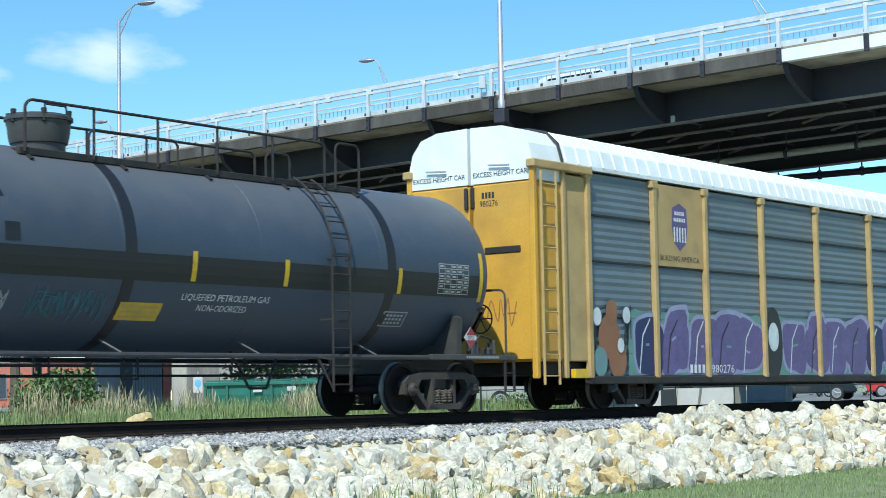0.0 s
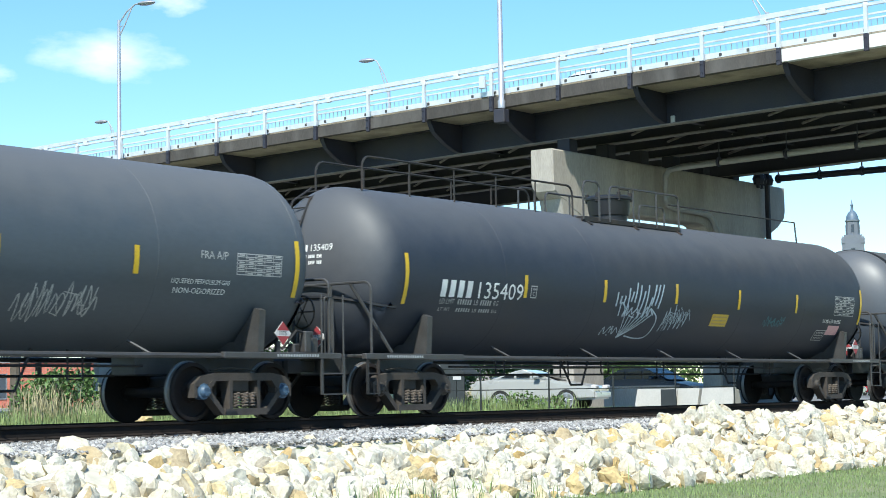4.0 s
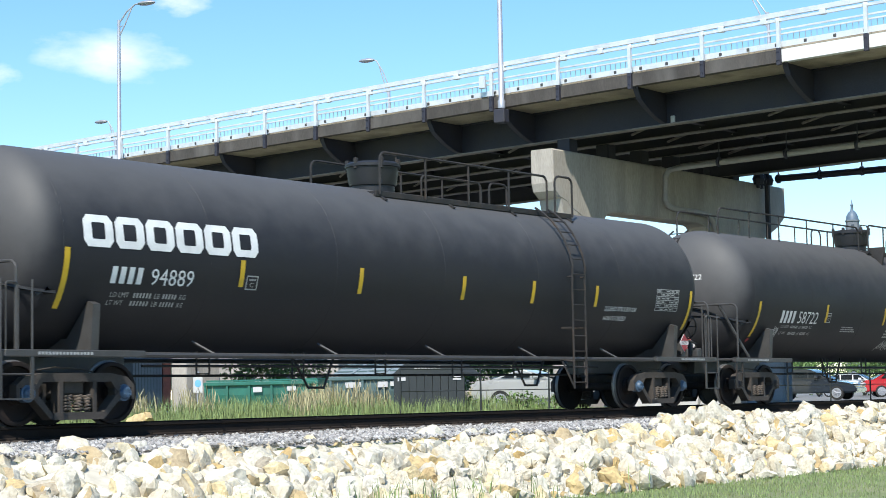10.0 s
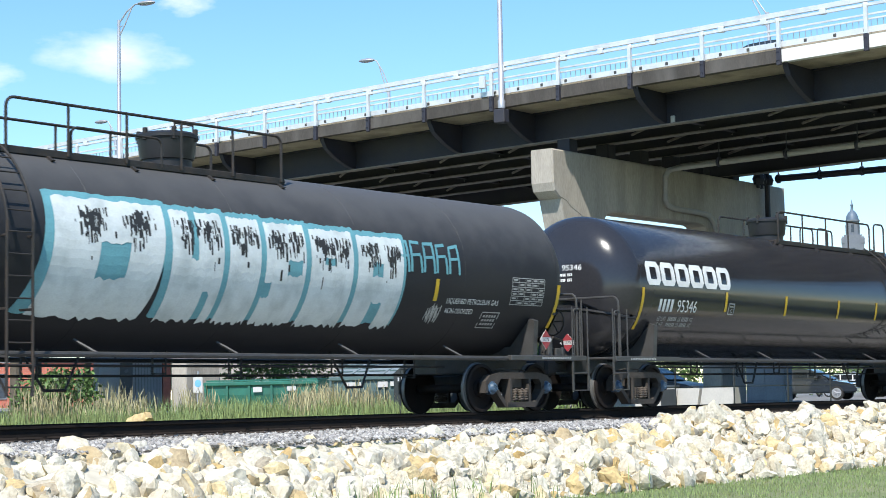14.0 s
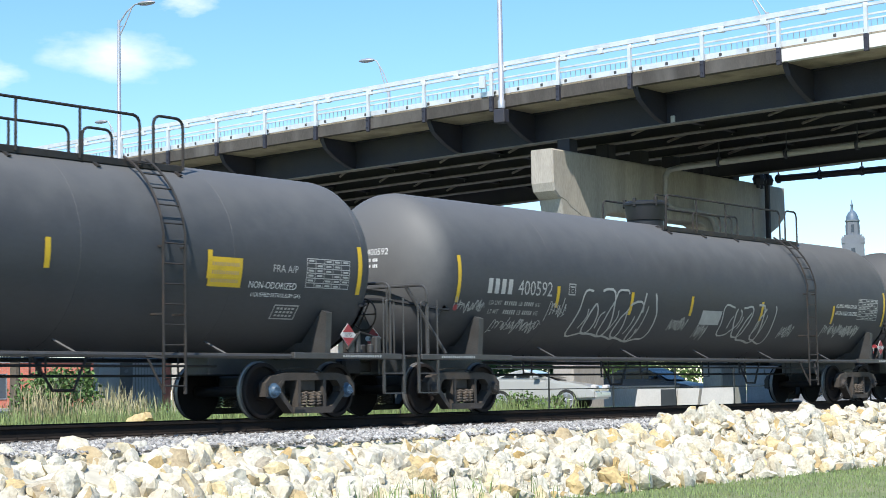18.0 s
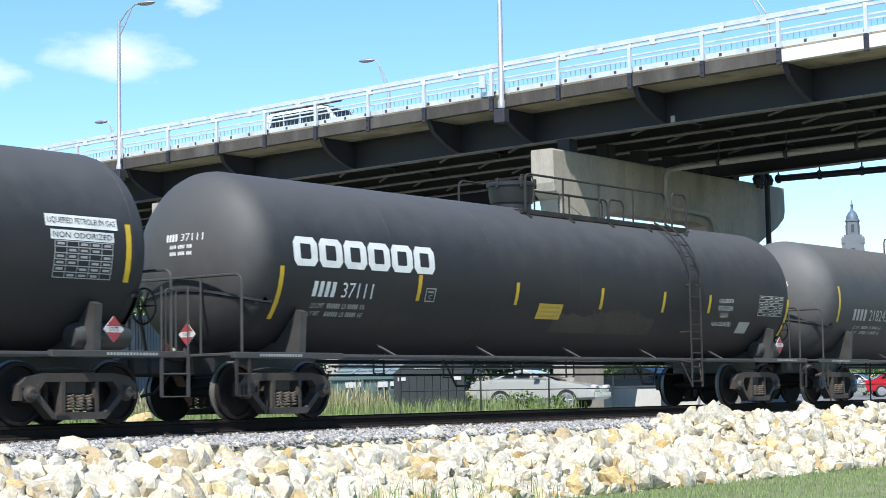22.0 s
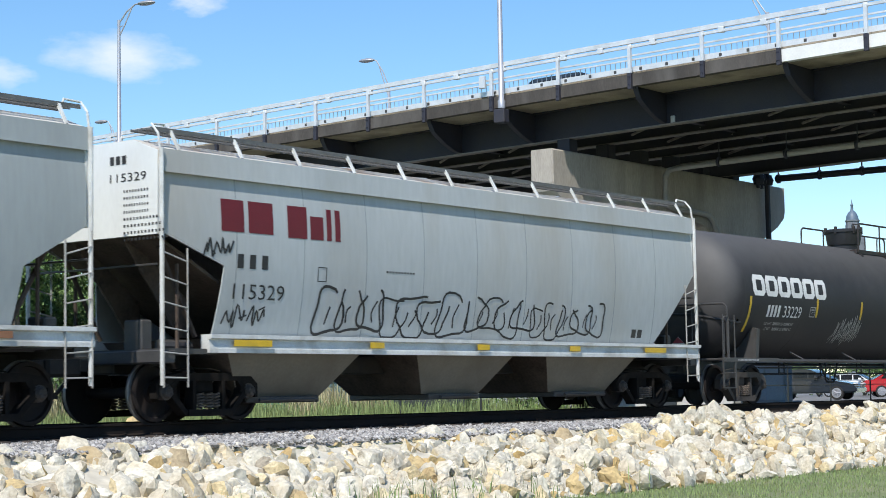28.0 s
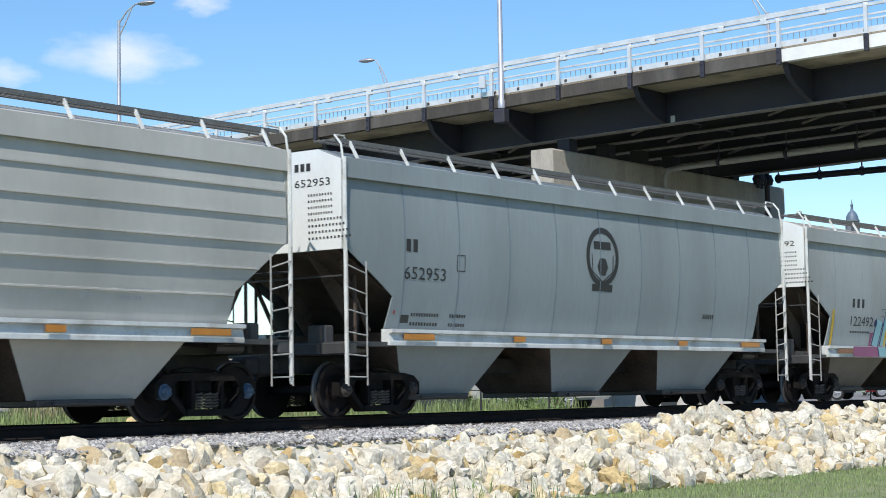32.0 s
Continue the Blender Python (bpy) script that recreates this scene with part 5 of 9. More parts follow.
TANKS.append(tank_car(-24.37, 9.2, 8.38, "tank_grey", (-5.5, 1.3), -0.14, -4.89,
    [(-9.04, -0.59, 0.29), (-5.87, -0.39, 0.07), (-2.37, -0.38, 0.06), (0.5, -0.38, 0.07), (3.17, -0.38, 0.07), (5.69, -0.37, 0.05), (9.14, -0.62, 0.3)],
    {"mark": (-8.14, -6.03, -0.54, -0.25), "box": (-5.76, -5.46, -0.51, -0.25), "l1": (-8.05, -6.42, -0.75, -0.66), "l2": (-8.04, -6.38, -0.91, -0.8), "g1": (0.46, 1.69, -1.25, -0.61), "g2": (3.61, 5.07, -1.27, -0.52), "lpg": (6.43, 7.66, -0.49, -0.4), "non": (6.5, 7.59, -0.63, -0.54), "table": (7.77, 8.78, -0.3, 0.04)},
    "grey pressure tank car with side ladder and top platform", "box", True, False, True, 3, {}))
TANKS.append(tank_car(-44.84, 8.72, 7.88, "tank_black", (-1.0, 1.94), -0.27, None,
    [(-8.45, -1.07, -0.19), (-4.96, -0.62, -0.17), (-1.59, -0.62, -0.17), (2.02, -0.62, -0.18), (5.31, -0.6, -0.19), (8.56, -0.9, -0.18)],
    {"mark": (-7.32, -5.4, -0.67, -0.37), "box": (-4.95, -4.7, -0.62, -0.37), "l1": (-7.15, -5.58, -0.8, -0.73), "l2": (-7.11, -5.55, -0.98, -0.9), "g1": (-7.61, -7.22, -1.11, -0.76), "g2": (-1.32, -0.37, -1.53, -1.03), "l3": (-3.94, -3.09, -0.85, -0.68), "l4": (-1.29, -0.33, -0.98, -0.72), "pink": (4.15, 4.8, -1.07, -0.66), "table": (6.27, 7.36, -0.97, -0.43)},
    "black pressure tank car with short top platform and hand line", "walk", False, False, True, 4, {}))
TANKS.append(tank_car(-65.14, 8.72, 8.07, "tank_black", (-1.05, 5.16), -0.17, 4.12,
    [(-8.65, -0.96, -0.05), (-5.14, -0.49, -0.07), (-2.3, -0.5, -0.06), (0.56, -0.51, -0.08), (2.75, -0.51, -0.08), (4.95, -0.51, -0.09), (8.65, -0.95, -0.07)],
    {"logo": (-8.35, -4.76, -0.06, 0.54), "mark": (-7.8, -6.16, -0.53, -0.28), "box": (-5.03, -4.77, -0.53, -0.3), "l1": (-7.73, -6.24, -0.74, -0.66), "l2": (-7.75, -6.24, -0.87, -0.79), "lpg": (5.33, 6.53, -0.6, -0.49), "non": (5.39, 6.22, -0.79, -0.69), "table": (7.24, 8.15, -0.53, -0.07)},
    "matt black pressure tank car with large white emblem", "box", True, False, True, 5, {}))
TANKS.append(tank_car(-85.44, 8.72, 8.07, "tank_gloss", (-1.23, 4.98), -0.14, 4.03,
    [(-8.61, -0.98, -0.05), (-5.07, -0.48, -0.04), (-2.2, -0.5, -0.04), (0.61, -0.5, -0.05), (2.81, -0.49, -0.04), (5.04, -0.49, -0.05), (8.7, -0.91, -0.05)],
    {"logo": (-8.46, -4.84, -0.03, 0.61), "mark": (-7.93, -6.34, -0.54, -0.27), "box": (-4.93, -4.66, -0.54, -0.28), "l1": (-7.84, -6.38, -0.75, -0.65), "l2": (-7.84, -6.38, -0.88, -0.79), "lpg": (5.27, 6.73, -0.64, -0.53), "non": (5.27, 6.11, -0.75, -0.66), "table": (7.3, 8.38, -0.55, -0.04), "pale": (5.45, 6.13, -1.58, -1.14)},
    "glossy black pressure tank car with large white emblem", "box", True, False, True, 6, {}))
TANKS.append(tank_car(-105.96, 8.72, 8.07, "tank_black", (-4.96, 1.81), -0.09, -4.35,
    [(-8.69, -1.02, -0.16), (-5.17, -0.6, -0.16), (-3.03, -0.6, -0.2), (-0.53, -0.63, -0.17), (2.13, -0.58, -0.19), (4.99, -0.56, -0.16), (8.79, -1.02, -0.13)],
    {"logo": (-8.31, -4.64, -0.19, 0.47), "mark": (-7.84, -6.15, -0.63, -0.34), "box": (-5.02, -4.78, -0.6, -0.35), "l1": (-7.8, -6.38, -0.83, -0.72), "l2": (-7.78, -6.36, -0.99, -0.88), "g1": (-5.76, -4.77, -0.97, -0.59), "big": (-3.73, 4.06, -1.17, 0.83), "g2": (3.85, 5.65, -0.09, 0.49), "lpg": (5.34, 6.9, -0.61, -0.49), "non": (5.38, 6.2, -0.78, -0.68), "table": (7.25, 8.31, -0.56, -0.04), "g3": (4.82, 5.26, -1.06, -0.56), "box2": (6.5, 7.05, -1.07, -0.72)},
    "black pressure tank car with large white and teal graffiti", "box", True, False, True, 7, {"g2": "paint_teal"}))
TANKS.append(tank_car(-126.84, 9.2, 8.38, "tank_mid", (-0.71, 5.67), -0.11, 4.73,
    [(-9.08, -0.56, 0.3), (-5.9, -0.57, -0.15), (-3.19, -0.65, -0.17), (-0.74, -0.61, -0.18), (2.48, -0.65, -0.2), (6.17, -0.65, -0.19), (9.1, -0.65, 0.23)],
    {"mark": (-8.2, -6.11, -0.36, -0.08), "box": (-5.55, -5.31, -0.31, -0.08), "l1": (-8.08, -6.46, -0.57, -0.49), "l2": (-8.04, -6.45, -0.75, -0.66), "g1": (-6.18, -5.51, -0.93, -0.35), "g2": (-5.04, -2.18, -1.34, -0.16), "g3": (-1.51, -0.73, -1.0, -0.63), "g4": (-0.28, 0.23, -1.27, -0.72), "g5": (0.81, 3.14, -1.28, -0.3), "g6": (3.64, 4.31, -1.11, -0.68), "g7": (5.81, 7.88, -1.05, -0.61), "g8": (-9.15, -8.21, -0.79, -0.45), "g9": (-7.81, -6.24, -1.21, -0.8), "pale": (-0.22, 0.64, -0.8, -0.47), "lpg": (6.31, 7.49, -0.24, -0.14), "non": (6.3, 7.53, -0.41, -0.31), "table": (7.56, 8.71, -0.5, 0.03)},
    "dull grey pressure tank car covered in white scribbles", "box", True, False, True, 8, {}))
TANKS.append(tank_car(-147.79, 9.2, 8.38, "tank_mid", (-1.17, 5.72), -0.14, 4.76,
    [(-9.11, -0.58, 0.31), (-6.05, -0.37, 0.07), (-2.94, -0.38, 0.06), (-0.54, -0.38, 0.06), (2.46, -0.36, 0.07), (5.6, -0.38, 0.06), (9.11, -0.52, 0.29)],
    {"mark": (-8.26, -6.19, -0.52, -0.23), "box": (-5.93, -5.68, -0.48, -0.24), "l1": (-8.08, -6.43, -0.74, -0.66), "l2": (-8.08, -6.4, -0.89, -0.8), "yel": (5.59, 6.31, -0.5, -0.04), "non": (6.5, 7.59, -0.49, -0.38), "lpg": (6.59, 7.74, -0.64, -0.56), "table": (7.79, 8.85, -0.44, 0.04), "box2": (7.21, 7.78, -1.02, -0.75)},
    "grey pressure tank car with yellow label panel", "box", True, False, True, 9, {}))
TANKS.append(tank_car(-168.49, 8.72, 8.07, "tank_char", (-0.97, 5.36), -0.19, 4.28,
    [(-8.63, -1.02, -0.11), (-5.09, -0.57, -0.11), (-2.15, -0.56, -0.13), (0.78, -0.56, -0.13), (3.19, -0.56, -0.12), (5.13, -0.53, -0.12), (8.8, -1.03, -0.11)],
    {"logo": (-8.36, -4.65, -0.13, 0.48), "mark": (-7.84, -6.33, -0.58, -0.32), "box": (-4.89, -4.61, -0.58, -0.33), "l1": (-7.79, -6.44, -0.78, -0.69), "l2": (-7.78, -6.42, -0.93, -0.84), "yel": (-1.36, -0.55, -0.82, -0.5), "lpg3": (5.55, 6.19, -0.61, -0.13), "non": (5.44, 6.32, -0.82, -0.72), "table": (7.4, 8.57, -0.53, -0.06), "pale": (6.66, 7.16, -0.99, -0.7)},
    "dark pressure tank car with white emblem and rust scuffs", "box", True, True, True, 10, {}))
TANKS.append(tank_car(-188.97, 8.72, 8.07, "tank_char", (-0.97, 5.44), -0.01, 4.06,
    [(-8.55, -0.54, 0.33), (-5.64, -0.28, 0.14), (-2.97, -0.28, 0.15), (-0.02, -0.26, 0.17), (2.76, -0.27, 0.16), (5.58, -0.27, 0.16), (8.59, -0.51, 0.34)],
    {"mark": (-7.85, -6.13, -0.56, -0.3), "box": (-5.3, -5.03, -0.56, -0.3), "l1": (-7.77, -6.18, -0.76, -0.67), "l2": (-7.78, -6.16, -0.92, -0.84), "yel": (0.74, 1.47, -0.5, -0.13), "lpgbox": (7.07, 8.39, 0.23, 0.41), "nonbox": (7.15, 8.31, 0.05, 0.19), "table": (7.22, 8.29, -0.49, 0.04)},
    "dark grey pressure tank car with yellow label panel", "box", True, True, True, 11, {}))
TANKS.append(tank_car(-209.28, 8.72, 8.07, "tank_char", (-1.23, 5.11), -0.27, 4.0,
    [(-8.46, -0.94, -0.08), (-5.07, -0.5, -0.05), (-2.58, -0.5, -0.05), (-0.01, -0.5, -0.05), (2.61, -0.5, -0.06), (5.12, -0.49, -0.05), (8.67, -0.97, -0.08)],
    {"box": (-5.43, -5.16, -0.5, -0.25), "yel": (-0.07, 0.79, -1.08, -0.78), "lpgbox": (5.19, 6.92, -0.58, -0.39), "nonbox": (5.23, 6.0, -0.66, -0.53), "table": (7.16, 8.25, -0.52, -0.09), "g1": (-3.94, -2.38, -1.32, -0.36), "logo": (-8.35, -4.56, -0.1, 0.52), "mark": (-7.61, -5.88, -0.54, -0.26), "l1": (-7.58, -6.15, -0.74, -0.67), "l2": (-7.48, -6.14, -0.88, -0.8)},
    "dark pressure tank car with white emblem and scratched graffiti", "box", True, True, True, 12, {}))


# black band, rings and dark patches of the first tank car
t1 = TANKS[0]
bm = bmesh.new()
patch(bm, on_tank, -8.6, 8.6, -0.47, -0.06, 0.004)
part("paint_band", bm, "band_black", t1, "black painted band along the tank")
for q in (-8.68, 0.15, 6.1):
    bm = bmesh.new()
    lathe(bm, [(q - 0.11, TANK_R - 0.01), (q - 0.11, TANK_R + 0.0045), (q + 0.11, TANK_R + 0.0045), (q + 0.11, TANK_R - 0.01)], 64, "x", (0, 0, TANK_Z))
    part("paint_ring", bm, "band_black", t1, "black painted ring round the tank", smooth=True)
for x, v, w, hh in ((-6.9, 1.02, 0.2, 0.34), (-6.1, 0.82, 0.17, 0.28), (-8.3, 0.55, 0.18, 0.26), (-7.6, 0.5, 0.18, 0.32), (-6.6, 0.1, 0.15, 0.28), (-2.2, 0.72, 0.14, 0.2), (-2.0, 0.12, 0.13, 0.26)):
    bm = bmesh.new()
    patch(bm, on_tank, x - w, x + w, v - hh / 2, v + hh / 2, 0.005, -0.3 if v > 0.6 else 0.0)
    part("paint_patch", bm, "band_black", t1, "dark rectangular patch on the tank")

# ---- covered hoppers and the auto carrier ----


def side_y(v, top, low):
    """Half width of a hopper's flank at a height: it bulges above the middle."""
    zm = low + 0.64 * (top - low)
    return 1.50 - 0.20 * ((v - zm) / (zm - low)) ** 2


def on_side(top, low):
    def f(x, v, lift=0.006):
        return (x, -side_y(min(max(v, low), top), top, low) - lift, v)
    return f


def hopper_car(centre, paint, label, style):
    """A covered hopper with sloped ends, three discharge bins, roof walkway, end ladders and side sills."""
    car = thing("hopper_car", pose(centre, 0, 0), label, "hopper car", "freight cars of the train")
    CARS.append((car, centre))
    top, low, eave = style["top"], style["low"], style["eave"]
    Y = 1.50
    E = 7.80
    # body: curved-shoulder flanks between the roof and the sills
    bm = bmesh.new()
    kl, kr = style["knee_l"], style["knee_r"]
    kx = 6.72 if kr > 1.6 else 6.4
    zs = sorted(set([low, kl, kr, 2.82, top] + [low + (top - low) * k / 12 for k in range(13)]))
    for sy in (-1, 1):
        rows = []
        for z in zs:
            xl = -float(np.interp(z, (low, kl, 2.82), (6.62, 6.5, E)))
            xr = float(np.interp(z, (low, kr, 2.82), (6.62, kx, E)))
            yo = sy * side_y(z, top, low)
            rows.append([bm.verts.new(p) for p in ((xl, yo, z), (xr, yo, z), (xr, yo - sy * 0.02, z), (xl, yo - sy * 0.02, z))])
        for a, b in zip(rows, rows[1:]):
            for k in range(4):
                bm.faces.new((a[k], a[(k + 1) % 4], b[(k + 1) % 4], b[k]))
        bm.faces.new(rows[0])
        bm.faces.new(rows[-1])
    bmesh.ops.recalc_face_normals(bm, faces=bm.faces[:])
    # end walls
    part("side_sheet", bm, paint, car, smooth=True)
    for s in (-1, 1):
        bm = bmesh.new()
        ye = side_y(top, top, low) + 0.04
        prism(bm, [(-1.46, 2.80), (1.46, 2.80), (ye, top), (ye, eave - 0.01), (0.95, eave + 0.19), (-0.95, eave + 0.19), (-ye, eave - 0.01), (-ye, top)], "x", min(s * E, s * (E + 0.075)), max(s * E, s * (E + 0.075)))
        part("end_wall", bm, style.get("end", paint), car)
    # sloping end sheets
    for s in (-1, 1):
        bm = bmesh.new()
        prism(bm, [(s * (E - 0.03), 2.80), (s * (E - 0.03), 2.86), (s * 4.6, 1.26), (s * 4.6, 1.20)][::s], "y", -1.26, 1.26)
        part("slope_sheet", bm, "bin_shade_grime", car, "brown grimy sloped end sheet")
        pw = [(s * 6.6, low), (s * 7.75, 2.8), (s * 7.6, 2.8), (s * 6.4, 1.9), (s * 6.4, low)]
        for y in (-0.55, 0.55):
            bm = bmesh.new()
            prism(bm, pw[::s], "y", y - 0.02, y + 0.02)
            part("end_web", bm, "bin_shade_grime", car)
    # roof: shallow ridge with overhanging eave channel
    bm = bmesh.new()
    yt = side_y(top, top, low)
    prism(bm, [(-yt - 0.05, top), (-yt - 0.05, eave), (-0.95, eave + 0.20), (0.95, eave + 0.20), (yt + 0.05, eave), (yt + 0.05, top), (yt - 0.05, top - 0.02), (-yt + 0.05, top - 0.02)], "x", -E - 0.06, E + 0.06)
    part("roof", bm, style["roof"], car)
    bm = bmesh.new()
    for sy in (-1, 1):
        prism(bm, [(sy * (yt + 0.053), top - 0.02), (sy * (yt + 0.053), eave + 0.02), (sy * (yt + 0.062), eave + 0.02), (sy * (yt + 0.085), top - 0.05)][::-sy], "x", -E - 0.02, E + 0.02)
    part("eave_channel", bm, paint, car)
    # ribs
    if style.get("ribs"):
        for i in range(9):
            x = -E + 2 * E * (i + 1) / 10
            bm = bmesh.new()
            for k in range(8):
                za, zb = low + 0.02 + (top - low - 0.06) * k / 8, low + 0.02 + (top - low - 0.06) * (k + 1) / 8
                ya, yb = -side_y(za, top, low), -side_y(zb, top, low)
                prism(bm, [(ya + 0.01, za), (ya - 0.008, za), (yb - 0.008, zb), (yb + 0.01, zb)], "x", x - 0.012, x + 0.012)
            part("side_rib", bm, "rack_panel", car)
    if style.get("dirty"):
        for i in range(9):
            x = -E + 2 * E * (i + 1) / 10
            bm = bmesh.new()
            for k in range(8):
                za, zb = low + 0.02 + (top - low - 0.06) * k / 8, low + 0.02 + (top - low - 0.06) * (k + 1) / 8
                ya, yb = -side_y(za, top, low), -side_y(zb, top, low)
                prism(bm, [(ya + 0.01, za), (ya - 0.0025, za), (yb - 0.0025, zb), (yb + 0.01, zb)], "x", x - 0.008, x + 0.008)
            if abs(x) < 6.4:
                part("side_seam", bm, "hopper_blue", car, "thin grey weld seam")
            else:
                bm.free()
    if style.get("beads"):
        for i in range(5):
            z = low + 0.48 + (top - low - 0.6) * i / 4.6
            bm = bmesh.new()
            q = -side_y(z, top, low)
            xl = float(np.interp(z, (low, kl, 2.82), (6.62, 6.5, E)))
            xr = float(np.interp(z, (low, kr, 2.82), (6.62, kx, E)))
            prism(bm, [(q + 0.02, z - 0.035), (q - 0.036, z - 0.012), (q - 0.036, z + 0.012), (q + 0.02, z + 0.022)], "x", -xl + 0.03, xr - 0.03)
            part("side_bead", bm, paint, car)
    # hatches and roof walkway
    for i in range(7):
        x = -E + 1.2 + (2 * E - 2.4) * i / 6
        bm = bmesh.new()
        lathe(bm, [(eave + 0.18, 0.36), (eave + 0.30, 0.36), (eave + 0.34, 0.30), (eave + 0.35, 0.0)], 18, "z", (x, 0, 0))
        part("hatch", bm, paint, car, smooth=True)
    for sy in (-1, 1):
        bm = bmesh.new()
        n = 150
        for i in range(n):
            x = -E - 0.02 + (2 * E + 0.04) * i / n
            box(bm, x, x + 0.03, min(sy * 0.86, sy * 1.30), max(sy * 0.86, sy * 1.30), eave + 0.33, eave + 0.355)
        for y in (0.86, 1.08, 1.30):
            box(bm, -E - 0.05, E + 0.05, sy * y - 0.012, sy * y + 0.012, eave + 0.32, eave + 0.36)
        part("roof_walkway", bm, "grating", car, "galvanised grating roof walkway")
        bm = bmesh.new()
        box(bm, -E - 0.05, E + 0.05, sy * 1.315 - 0.006, sy * 1.315 + 0.006, eave + 0.30, eave + 0.365)
        part("walkway_edge", bm, "grating", car, "grey steel edge of the roof walkway")
        if sy < 0:
            for i in range(12):
                x = -E + 0.35 + (2 * E - 0.7) * i / 11
                bm = bmesh.new()
                prism(bm, [(-1.47, eave + 0.01), (-1.50, eave + 0.03), (-1.31, eave + 0.36), (-1.27, eave + 0.34)], "x", x - 0.022, x + 0.022)
                part("walkway_bracket", bm, "frame_white", car)
    # side sill
    for sy in (-1, 1):
        bm = bmesh.new()
        x1 = 6.75 if style.get("short_sill") else E + 0.1
        prism(bm, [(sy * 1.36, low - 0.26), (sy * 1.56, low - 0.26), (sy * 1.56, low - 0.20), (sy * 1.53, low - 0.06), (sy * 1.60, low - 0.04), (sy * 1.60, low + 0.02), (sy * 1.36, low + 0.02)][::-sy], "x", -x1 + (1.0 if not style.get("short_sill") else 0), x1)
        part("side_sill", bm, "frame_white", car)
    for i in range(5):
        x = -6.0 + 12.0 * i / 4
        w = 0.42 if i in (0, 4) else 0.18
        bm = bmesh.new()
        box(bm, x - w, x + w, -1.606, -1.60 + 0.002, low - 0.16, low - 0.06)
        part("reflector", bm, style.get("reflect", "amber"), car, "amber reflective strip")
    # bins
    for i, (a, b) in enumerate(((-6.45, -2.9), (-1.75, 1.55), (2.25, 5.9))):
        bm = bmesh.new()
        zt, zb = low - 0.02, 0.36
        ta, tb = a, b
        ba, bb = a + 0.85, b - 0.75
        vt = [(ta, -1.42, zt), (tb, -1.42, zt), (tb, 1.42, zt), (ta, 1.42, zt)]
        vb = [(ba, -0.85, zb), (bb, -0.85, zb), (bb, 0.85, zb), (ba, 0.85, zb)]
        vv = [bm.verts.new(p) for p in vt + vb]
        for f in ((0, 1, 5, 4), (2, 3, 7, 6), (4, 5, 6, 7), (3, 2, 1, 0)):
            bm.faces.new([vv[k] for k in f])
        bmesh.ops.recalc_face_normals(bm, faces=bm.faces[:])
        db = part("discharge_bin", bm, "hopper_bin" if style.get("dirty") else paint, car)
        # bin ends get a darker colour: grime with the shade under the body painted in
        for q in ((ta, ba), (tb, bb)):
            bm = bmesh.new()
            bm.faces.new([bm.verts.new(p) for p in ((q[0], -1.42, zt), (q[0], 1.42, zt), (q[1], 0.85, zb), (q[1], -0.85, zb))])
            part("bin_slope", bm, "bin_shade_grime", db, "sloped end of a bin, brown grime with painted shade")
        bm = bmesh.new()
        bbox(bm, ba + 0.1, bb - 0.1, -0.95, 0.95, 0.26, 0.37, 0.02)
        tube(bm, [(ba + 0.3, -1.05, 0.31), (bb - 0.3, -1.05, 0.31)], 0.03, 6)
        part("outlet_gate", bm, "steel_pipe", car)
    bm = bmesh.new()
    bbox(bm, -E + 0.1, E - 0.1, -0.30, 0.30, 0.74, 1.05, 0.02)
    part("centre_sill", bm, "steel_dark", car)
    # ends: posts, ladders, platforms, brake gear
    for s in (-1, 1):
        bm = bmesh.new()
        xe = s * (E + 0.02)
        box(bm, min(xe, xe - s * 1.15), max(xe, xe - s * 1.15), -1.50, 1.50, low - 0.28, low - 0.20)
        bbox(bm, min(xe - s * 0.25, xe + s * 0.05), max(xe - s * 0.25, xe + s * 0.05), -1.52, 1.52, low - 0.42, low - 0.22, 0.02)
        part("end_platform", bm, "steel_pipe", car)
        for sy in (-1, 1):
            bm = bmesh.new()
            tube(bm, [(xe + s * 0.03, sy * 1.53, eave + 0.02), (xe + s * 0.03, sy * 1.53, 0.55)], 0.035, 6)
            part("corner_post", bm, "frame_white", car)
            bm = bmesh.new()
            tube(bm, [(xe + s * 0.03, sy * 1.50, eave - 0.02), (xe + s * 0.03, sy * 1.46, eave + 0.24), (xe + s * 0.03, sy * 1.32, eave + 0.40), (xe - s * 0.25, sy * 1.28, eave + 0.42), (xe - s * 0.3, sy * 1.28, eave + 0.3)], 0.02, 6)
            part("roof_grab_iron", bm, "frame_white", car)
            xa, xb = xe + s * 0.03, xe - s * 0.46
            ladder(car, [(xa, sy * 1.56, 0.52), (xa, sy * 1.56, 2.75)], [(xb, sy * 1.56, 0.52), (xb, sy * 1.56, 2.6)], 6, "side_ladder", "ladder_grey", 0.015)
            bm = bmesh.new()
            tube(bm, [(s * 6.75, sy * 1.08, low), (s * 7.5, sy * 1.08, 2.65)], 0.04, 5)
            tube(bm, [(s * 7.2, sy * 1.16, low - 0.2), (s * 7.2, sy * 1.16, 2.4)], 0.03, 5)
            part("end_strut", bm, "bin_shade_grime", car)
        bm = bmesh.new()
        tube(bm, [(xe + s * 0.05, -1.45, 2.35), (xe + s * 0.05, 1.45, 2.35)], 0.018, 5)
        bbox(bm, xe - s * 0.2 - 0.12, xe - s * 0.2 + 0.12, -0.95, -0.55, 1.05, 1.55, 0.03)
        tube(bm, [(xe - s * 0.5, -0.9, 1.15), (xe - s * 1.1, -0.9, 1.15)], 0.11, 10)
        part("brake_cylinder", bm, "steel_pipe", car)
